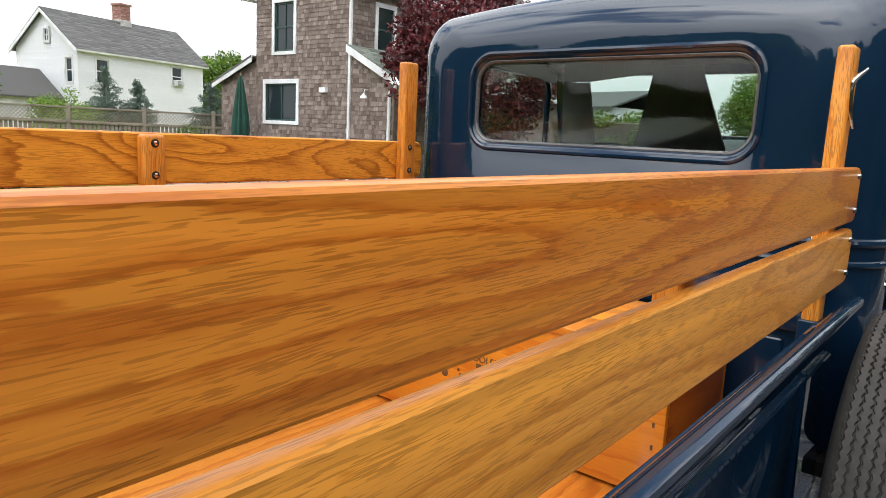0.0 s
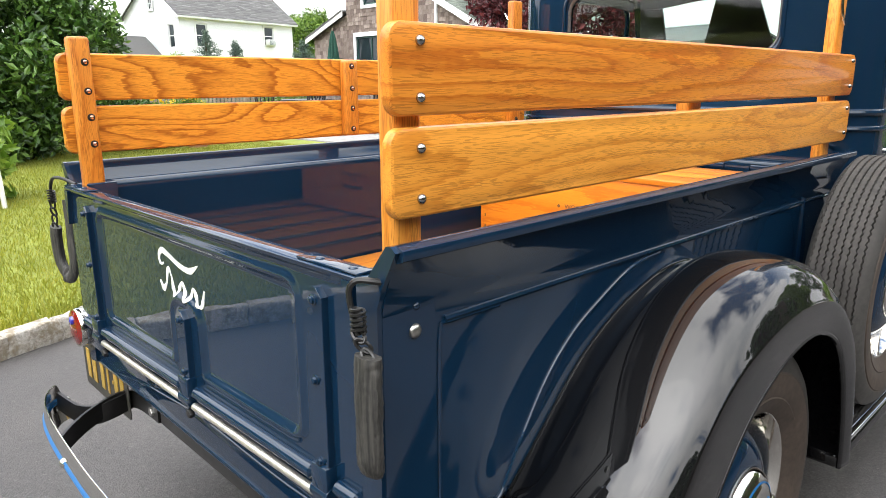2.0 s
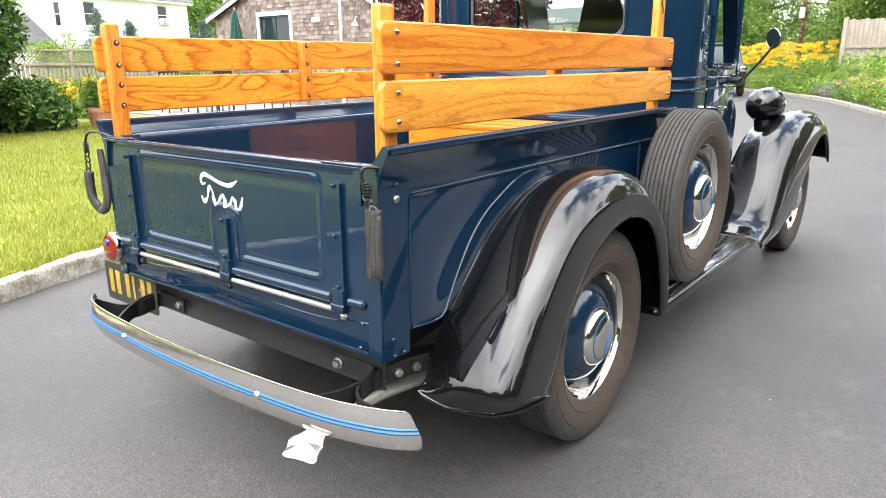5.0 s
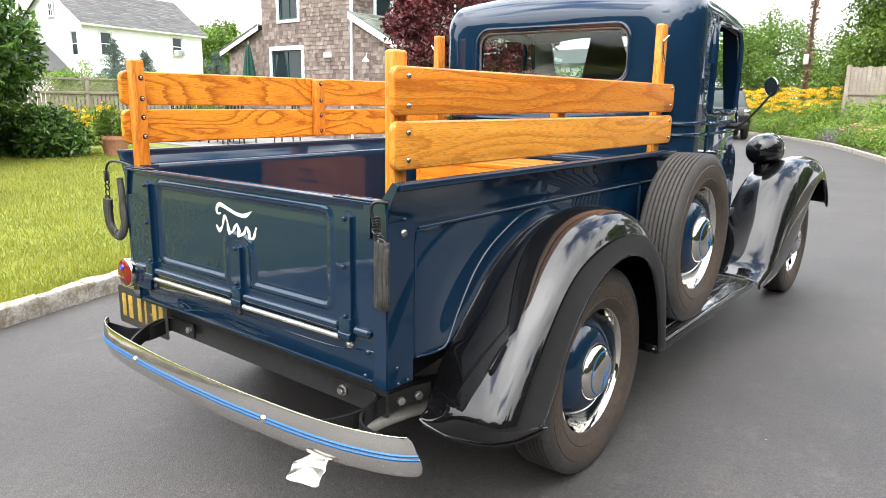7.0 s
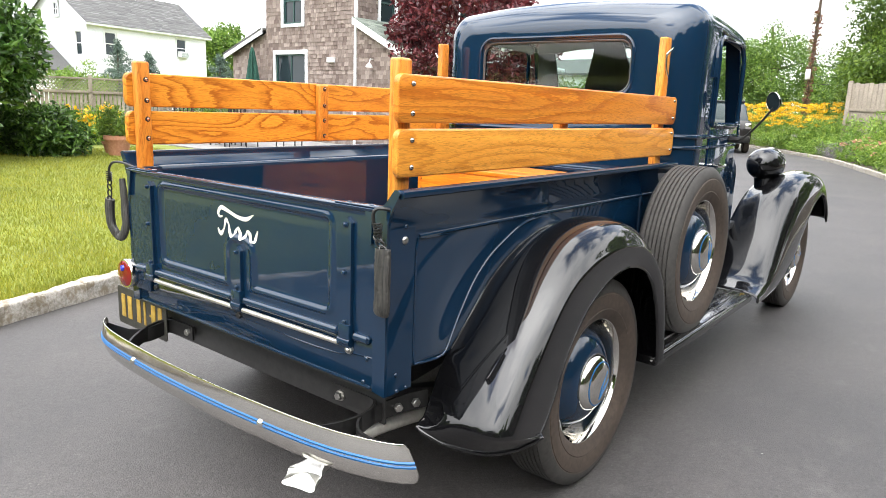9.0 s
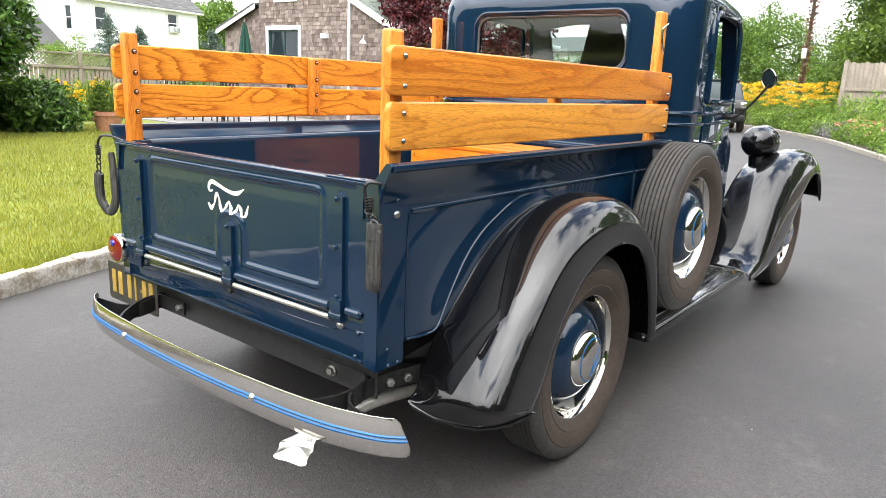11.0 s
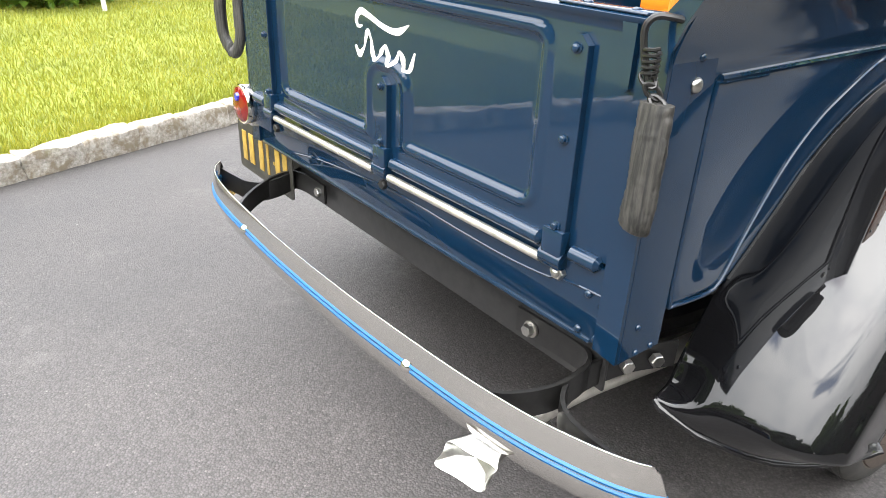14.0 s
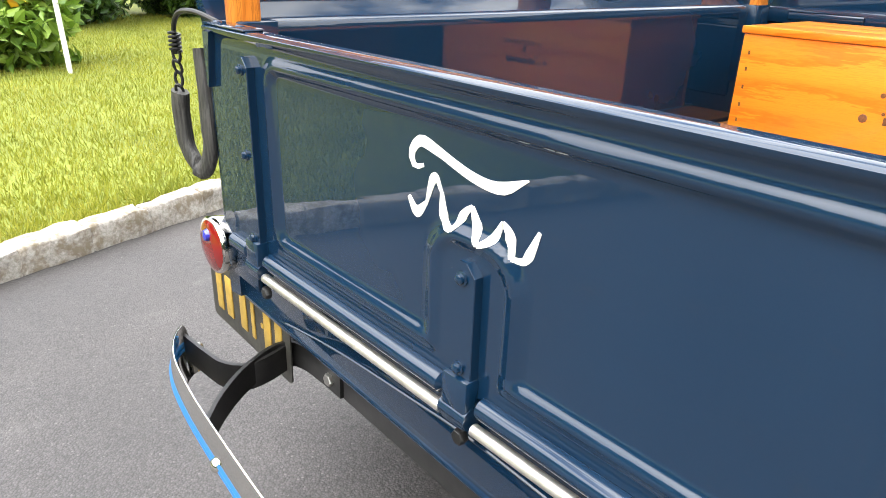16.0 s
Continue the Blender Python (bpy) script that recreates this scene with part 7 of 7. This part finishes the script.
def spruce(at, height, radius, seed, label):
    ob = thing("spruce_tree", at, label, "spruce", "spruces by the fence")
    g = np.random.default_rng(seed)
    bm = bmesh.new()
    tube(bm, [(0, 0, -0.1), (0, 0, height * 0.97)], [0.08, 0.012], 7)
    part("trunk", bm, BARK, ob)
    cen = []
    levels = int(height / 0.17)
    for k in range(levels):
        f = (k + 0.3) / levels
        reach = radius * (1 - f) ** 0.85 * g.uniform(0.85, 1.1)
        for b in range(9 if f < 0.7 else 6):
            a = 2 * math.pi * (b + 0.5 * (k % 2)) / 9 + g.uniform(-0.25, 0.25)
            r1 = reach * g.uniform(0.7, 1.12)
            for q in np.linspace(0.25, 1.0, max(2, int(r1 / 0.13))):
                cen.append((q * r1 * math.cos(a) + g.normal(0, 0.03), q * r1 * math.sin(a), g.normal(0, 0.05) + height * (0.05 + 0.93 * f) - 0.10 * q * r1 + 0.10 * q * q * r1))
    for z in np.linspace(0.88, 1.0, 6):
        cen.append((0, 0, height * z))
    leaves("needles", cen, (0.13, 0.13, 0.085), 30000, 0.04, SPRUCE_LEAF, ob, slim=0.28, seed=seed)
    return ob


spruce((-23.39, 11.28, 0), 3.0, 1.55, 31, "blue-green spruce tree before the white house")
spruce((-22.95, 12.2, 0), 2.65, 1.2, 32, "small blue-green spruce tree before the white house")
spruce((-19.24, 12.7, 0), 2.55, 1.35, 33, "blue-green spruce tree beside the shingled house")
tree("ash_tree", (-37.0, 24.5, 0), 6.0, (-2.6, -2.2, 1.0), (2.2, 2.2, 5.6), TREE_LEAF, "green tree between the two houses", count=18000, size=0.10, n=70, blob=0.65, seed=34)
tree("ash_tree", (-30.0, 3.5, 0), 7.0, (-3.2, -3.2, 1.8), (3.2, 3.2, 8.2), DARK_LEAF, "green tree beside the white house", count=12000, size=0.17, n=80, blob=0.8, seed=35)


def picket_fence():
    f = thing("picket_fence", (-19.95, 6.6, 0), "weathered wooden fence with a lattice top", "fence")
    d = Vector((2.0, 4.6, 0)).normalized()
    ang = math.degrees(math.atan2(-d.x, d.y))
    f.rotation_euler = (0, 0, radians(ang))
    first = part("picket", boxed(-0.010, 0.010, -0.042, 0.042, 0.05, 1.20, 0.004), FENCE_WOOD, f)
    for k in range(1, 70):
        share(first, pose(0, 0.11 * k, 0), f)
    for z in (0.25, 1.15):
        part("rail", boxed(0.011, 0.05, -0.06, 7.7, z, z + 0.08, 0.004), FENCE_WOOD, f)
    part("rail", boxed(-0.02, 0.05, -0.06, 7.7, 1.55, 1.60, 0.004), FENCE_WOOD, f)
    for k in range(5):
        part("post", boxed(-0.05, 0.05, 1.9 * k - 0.05, 1.9 * k + 0.05, -0.05, 1.68, 0.01), FENCE_WOOD, f)
    bm = bmesh.new()
    for k in range(-4, 78):
        for s in (1, -1):
            y0 = 0.1 * k + (0 if s > 0 else 0.35)
            a, b = (y0, 1.22), (y0 + s * 0.33, 1.56)
            if min(a[0], b[0]) < 0 or max(a[0], b[0]) > 7.6:
                continue
            skin(bm, [[(0.005 * s + dx, y, z + dz) for dx, dz in ((0, -0.014), (0.006, -0.014), (0.006, 0.014), (0, 0.014))] for y, z in (a, b)], True, True)
    part("lattice", bm, FENCE_WOOD, f, "", None)["kind"] = "stuff"


picket_fence()
shrub("hedge", (-21.3, 9.1, 0), (-2.1, -0.7, -0.1), (2.1, 0.7, 1.95), BORDER_LEAF, "bright green clipped hedge behind the fence", "hedge", 14000, 0.05, 90, 0.3, 41)
shrub("garden_plants", (-16.5, 7.2, 0), (-1.6, -1.2, -0.1), (1.4, 1.4, 0.50), BORDER_LEAF, "tall bright green garden plants before the fence", "plants", 6000, 0.07, 60, 0.3, 42, 0.2)
ob = shrub("garden_plants", (-14.2, 6.3, 0), (-0.9, -0.8, -0.1), (0.8, 0.8, 0.75), BORDER_LEAF, "bright green garden plants with yellow flowers", "plants", 4000, 0.06, 45, 0.25, 43, 0.25)
leaves("blossom", clumps((-0.6, -0.7, 0.3), (0.8, 0.5, 0.95), 26, 45), 0.16, 420, 0.045, YELLOW, ob, seed=46, slim=0.9)
shrub("garden_plants", (-17.0, 10.6, 0), (-1.0, -0.8, -0.1), (1.2, 0.8, 1.1), HEDGE_LEAF, "green garden plants by the shingled house", "plants", 4000, 0.06, 45, 0.25, 44, 0.25)

# patio with pots and dark chairs
tagged(part("patio", boxed(-17.0, -9.0, 7.2, 11.3, 0.03, 0.11, 0.02), STONE, None, "grey stone patio beside the house"), "", "patio", "", "structure")


def pot(at, r, h, label):
    p = thing("flower_pot", at, label, "flower pot", "pots on the lawn")
    bm = bmesh.new()
    turned(bm, [(0, 0.001), (0, r * 0.68), (h * 0.8, r * 0.92), (h * 0.8, r), (h, r), (h, r * 0.88), (h * 0.85, r * 0.85), (h * 0.85, 0.001)], 24, "z")
    part("pot_body", bm, CLAY, p, angle=40)
    leaves("plant", clumps((-r, -r, h), (r, r, h + 0.5), 25, 5), 0.12, 900, 0.06, HEDGE_LEAF, p, seed=8, slim=0.2)
    return p


pot((-10.9, 5.0, 0.08), 0.24, 0.36, "terracotta flower pot with green plants on the lawn")
pot((-11.5, 5.2, 0.08), 0.20, 0.22, "low grey flower pot with green plants on the lawn")


def patio_chair(at, turn):
    c = thing("patio_chair", at, "dark metal patio chair on the stone patio", "chair", "chairs on the patio")
    c.rotation_euler = (0, 0, radians(turn))
    for x in (-0.22, 0.22):
        for y in (-0.22, 0.22):
            bm = bmesh.new()
            tube(bm, [(x, y, 0.0), (x, y, 0.44 if y < 0 else 0.92)], 0.014, 6)
            part("leg", bm, IRON, c)
    part("seat", boxed(-0.24, 0.24, -0.24, 0.24, 0.42, 0.45, 0.01), IRON, c)
    for k in range(5):
        part("back_slat", boxed(-0.18 + 0.09 * k - 0.015, -0.18 + 0.09 * k + 0.015, 0.214, 0.228, 0.5, 0.88, 0.004), IRON, c)
    part("back_rail", boxed(-0.23, 0.23, 0.21, 0.235, 0.88, 0.93, 0.008), IRON, c)
    return c


for at, turn in (((-12.6, 8.6, 0.11), 20), ((-11.6, 8.2, 0.11), -160), ((-13.2, 7.8, 0.11), 80), ((-11.0, 9.0, 0.11), -60)):
    patio_chair(at, turn)
tb = thing("patio_table", (-12.2, 8.2, 0.11), "round dark metal patio table", "table")
bm = bmesh.new()
turned(bm, [(0.70, 0.001), (0.70, 0.56), (0.72, 0.58), (0.74, 0.57), (0.74, 0.001)], 32, "z")
part("tabletop", bm, IRON, tb)
for k in range(4):
    bm = bmesh.new()
    a = radians(45 + 90 * k)
    tube(bm, [(0.40 * math.cos(a), 0.40 * math.sin(a), 0.0), (0.36 * math.cos(a), 0.36 * math.sin(a), 0.70)], 0.018, 6)
    part("leg", bm, IRON, tb)

# Japanese maple behind the cab
tree("japanese_maple", (-8.5, 12.6, 0), 4.0, (-2.0, -1.8, 1.2), (1.75, 2.0, 4.6), MAPLE_LEAF, "dark red Japanese maple beside the shingled house", count=17000, size=0.07, n=90, blob=0.42, seed=51)

# hedge and plain building seen through the cab's windows
hedge = thing("clipped_hedge", (-7.5, 19.0, 0), "long bright green hedge across the drive's far side", "hedge")
cen = np.random.default_rng(6).uniform((-4.5, -0.5, 0.1), (1.6, 0.5, 2.0), (190, 3))
leaves("foliage", cen, 0.35, 24000, 0.055, HEDGE_LEAF, hedge, seed=7)
# brown box added inside; its dark colour stands in for shade between leaves
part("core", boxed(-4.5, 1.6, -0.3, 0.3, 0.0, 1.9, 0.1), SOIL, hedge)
barn = thing("grey_outbuilding", (-21.0, 36.5, 0), "low grey outbuilding with a pale roof behind the hedge", "outbuilding")
barn.rotation_euler = (0, 0, radians(-12))
part("wall", boxed(-7, 7, -3, 3, 0, 3.1, 0.02), WHITE, barn, "", None)
bm = bmesh.new()
skin(bm, [[(x, y, z) for y, z in ((-3.4, 3.0), (0, 4.0), (3.4, 3.0), (3.4, 3.1), (0, 4.1), (-3.4, 3.1))] for x in (-7.3, 7.3)], True, True)
part("roof", bm, ROOFING, barn, "grey shingle roof", None)
for x in (-4.0, 2.6):
    bm = bmesh.new()
    slab(bm, x, x + 0.9, 1.1, 2.1, lambda u, z, o: (u, -3 - o, z), 0.0, 0.04)
    w = part("window", bm, WHITE, barn, "", None)
    bm = bmesh.new()
    slab(bm, x + 0.1, x + 0.8, 1.2, 2.0, lambda u, z, o: (u, -3.04 - o, z), 0.0, 0.01)
    part("pane", bm, PANE, w, "", None)

# unseen hedge added behind the drive, giving the tailgate and cab green to mirror
hedge = thing("tall_hedge", (-2.0, -15.2, 0), "unseen tall green hedge added for the tailgate to mirror", "hedge")
cen = np.random.default_rng(16).uniform((-14, -0.6, 0.1), (13, 0.6, 4.2), (420, 3))
leaves("foliage", cen, 0.6, 30000, 0.12, TREE_LEAF, hedge, seed=17)
# added dark box within, coloured as the shade deep in the foliage
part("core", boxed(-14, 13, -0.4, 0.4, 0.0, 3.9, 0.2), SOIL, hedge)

# unseen dark hedge added on the right, to darken what the truck's paint mirrors
hedge = thing("tall_hedge", (8.2, -3.0, 0), "unseen dark green hedge added to darken reflections in the truck", "hedge")
hedge.rotation_euler = (0, 0, radians(18.5))
cen = np.random.default_rng(26).uniform((-0.6, -11, 0.1), (0.6, 11, 3.6), (420, 3))
leaves("foliage", cen, 0.55, 30000, 0.12, DARK_LEAF, hedge, seed=27)
# dark filler box: the hedge's inner shade put into one flat colour
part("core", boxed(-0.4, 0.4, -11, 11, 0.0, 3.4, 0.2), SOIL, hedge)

# ---- right side: flower border, fence, trees, pole, parked car ----


def border(name, y0, y1, depth, off, h, n, size, mat, seed, label, slim=0.3, top=False, count=None):
    """A drift of plants along the right kerb."""
    ob = thing(name, (0, 0, 0), label, "flowers" if top else "plants")
    g = np.random.default_rng(seed)
    cen = []
    for _ in range(n):
        y = g.uniform(y0, y1)
        x = kerb_right(y) + 0.15 + off + depth * g.random()
        cen.append((x, y, h * (g.uniform(0.6, 1.05) if top else g.uniform(0.08, 0.95)) * (0.7 + 0.3 * min(1, (x - kerb_right(y)) / 1.2))))
    grown = leaves("petals" if top else "foliage", cen, (0.16, 0.16, 0.05) if top else (0.26, 0.26, 0.20), count or n * 40, size, mat, ob, slim=slim, seed=seed + 1)
    grown["kind"] = "stuff"
    return ob


border("border_plants", 13.0, 28.0, 2.6, 0.0, 0.85, 640, 0.075, BORDER_LEAF, 61, "bright green leafy perennials along the kerb", 0.22)
border("border_plants", 18.0, 32.0, 2.4, 0.6, 1.42, 620, 0.075, BORDER_LEAF, 62, "tall green coneflower stems along the kerb", 0.22)
border("yellow_flowers", 25.3, 32.5, 2.0, 0.5, 1.72, 340, 0.027, YELLOW, 63, "drift of yellow coneflowers in the border", 0.9, True, 11000)
border("pink_flowers", 17.5, 22.3, 1.3, 0.15, 0.80, 60, 0.035, PINK, 64, "pale pink and orange flowers by the kerb", 0.9, True, 1100)
border("lavender", 21.9, 23.4, 0.8, 0.05, 0.62, 60, 0.07, LAVENDER, 65, "grey-purple lavender bush at the kerb", 0.12, False, 2600)
fence = thing("board_fence", (-2.25, 24.2, 0), "weathered grey board fence behind the flowers", "fence")
fence.rotation_euler = (0, 0, radians(-98))
first = part("board", boxed(-0.011, 0.011, -0.062, 0.062, 0.05, 2.36, 0.004), FENCE_WOOD, fence)
for k in range(1, 34):
    share(first, pose(0, 0.128 * k, 0.02 * math.sin(k * 2.1)), fence)
for k in range(3):
    part("post", boxed(-0.07, 0.07, 2.1 * k - 0.13, 2.1 * k - 0.0, 0.0, 2.43, 0.01), FENCE_WOOD, fence)
for z in (0.4, 1.5):
    part("rail", boxed(0.012, 0.05, -0.06, 4.3, z, z + 0.09, 0.004), FENCE_WOOD, fence)

TREES = [((-7.5, 36.0, 0), 6.5, (-2.8, -2.2, 0.6), (2.0, 2.2, 5.3), TREE_LEAF, 71), ((-3.6, 34.0, 0), 5.5, (-2.0, -2.0, 0.4), (2.2, 2.0, 3.6), TREE_LEAF, 72),
         ((-0.9, 26.5, 0), 8.0, (-2.3, -2.4, 0.6), (3.2, 3.0, 9.5), HEDGE_LEAF, 73), ((4.8, 24.0, 0), 8.5, (-2.6, -2.6, 0.8), (3.2, 3.2, 9.5), DARK_LEAF, 74),
         ((9.0, 18.0, 0), 8.0, (-2.8, -2.8, 0.8), (3.2, 3.2, 8.6), TREE_LEAF, 75), ((11.5, 11.5, 0), 8.0, (-2.8, -3.0, 0.6), (3.2, 3.2, 8.2), DARK_LEAF, 76),
         ((12.5, 4.5, 0), 7.5, (-2.8, -3.2, 0.5), (3.2, 3.2, 7.4), TREE_LEAF, 77), ((12.8, -3.0, 0), 7.5, (-2.8, -3.2, 0.5), (3.2, 3.2, 7.2), DARK_LEAF, 78),
         ((10.0, -11.5, 0), 7.5, (-3.2, -3.2, 0.5), (3.2, 3.2, 7.0), TREE_LEAF, 79), ((2.0, -17.0, 0), 7.0, (-3.6, -3.2, 0.4), (3.6, 3.2, 6.0), DARK_LEAF, 80),
         ((-7.0, -17.5, 0), 7.0, (-3.6, -3.2, 0.4), (3.6, 3.2, 6.2), TREE_LEAF, 81), ((-14.0, -12.0, 0), 7.0, (-3.4, -3.2, 0.4), (3.4, 3.2, 6.2), DARK_LEAF, 82)]
for at, hgt, lo, hi, mat, seed in TREES:
    tree("deciduous_tree", at, hgt, lo, hi, mat, "full green broadleaf tree at the edge of the garden", count=70000 if seed == 73 else 40000 if seed < 75 else 30000, size=0.065 if seed < 75 else 0.15, n=110, blob=0.7, seed=seed, trunk=0.18, group="trees round the garden")
pole = thing("utility_pole", (-4.75, 30.0, 0), "old wooden utility pole overgrown with creeper", "utility pole")
bm = bmesh.new()
tube(bm, [(0, 0, -0.2), (0.05, 0, 7.5)], [0.075, 0.055], 10)
part("shaft", bm, BARK, pole)
part("meter_box", boxed(-0.12, 0.06, -0.18, -0.06, 2.75, 3.15, 0.02), GALV, pole, "pale grey metal box")
leaves("creeper", [(0.03, 0, z) for z in np.linspace(1.0, 5.2, 18)], 0.20, 700, 0.07, leafy("rusty_creeper", (0.12, 0.05, 0.03), (0.22, 0.09, 0.06), (0.16, 0.20, 0.05)), pole, seed=4)
for dz, sag in ((3.3, 0.5), (2.9, 0.45), (2.6, 0.4)):
    wire = thing("overhead_wire", (0, 0, 0), "thin dark overhead wire", "wire", "overhead wires")
    bm = bmesh.new()
    tube(bm, curve([(-4.75, 30.0, dz), (2.0, 26.5, dz - sag), (9.0, 23.0, dz + 0.6)], 20), 0.012, 5)
    part("cable", bm, IRON, wire)


def suv():
    c = thing("parked_car", (-5.65, 22.8, 0), "dark parked car facing along the far drive", "car")
    c.rotation_euler = (0, 0, radians(22))
    bm = bmesh.new()
    rings = []
    for y, z0, z1, w in ((0.0, 0.42, 0.95, 0.82), (0.08, 0.34, 1.08, 0.90), (0.5, 0.30, 1.10, 0.93), (3.4, 0.30, 1.06, 0.93), (4.2, 0.34, 0.96, 0.90), (4.4, 0.45, 0.85, 0.80)):
        rings.append([(x, y, z) for x, z in rounded(-w, w, z0, z1, 0.14, 0.08, 4, 4)])
    skin(bm, rings, True, True)
    part("body", bm, SUV_PAINT, c)
    bm = bmesh.new()
    rings = []
    for y, z1, w in ((0.10, 1.10, 0.78), (0.35, 1.60, 0.70), (0.7, 1.70, 0.68), (2.2, 1.68, 0.68), (2.9, 1.40, 0.74), (3.3, 1.10, 0.78)):
        rings.append([(x, y, z) for x, z in rounded(-w, w, 1.0, z1, min(0.14, (z1 - 1.0) / 2), 0.02, 4, 4)])
    skin(bm, rings, True, True)
    part("glasshouse", bm, PANE, c, "dark car windows")
    part("roof", boxed(-0.66, 0.66, 0.55, 2.4, 1.66, 1.73, 0.03), SUV_PAINT, c)
    for x in (-0.84, 0.84):
        for y in (0.75, 3.5):
            bm = bmesh.new()
            turned(bm, [(-0.1, 0.001), (-0.1, 0.30), (-0.06, 0.34), (0.06, 0.34), (0.1, 0.30), (0.1, 0.001)], 24, "x", (x, y, 0.34))
            part("tyre", bm, RUBBER, c)
    for x in (-0.78, 0.78):
        part("headlamp", boxed(x - 0.10, x + 0.10, -0.01, 0.20, 0.80, 1.0, 0.03), CHROME, c)
        part("wing_mirror", boxed(x * 1.28 - 0.08, x * 1.28 + 0.08, 2.85, 2.97, 1.06, 1.20, 0.03), SUV_PAINT, c)
    part("front_bumper", boxed(-0.86, 0.86, -0.06, 0.12, 0.36, 0.58, 0.04), IRON, c)
    part("plate_bar", boxed(-0.20, 0.20, -0.065, -0.055, 0.66, 0.78, 0.01), WHITE, c)


suv()
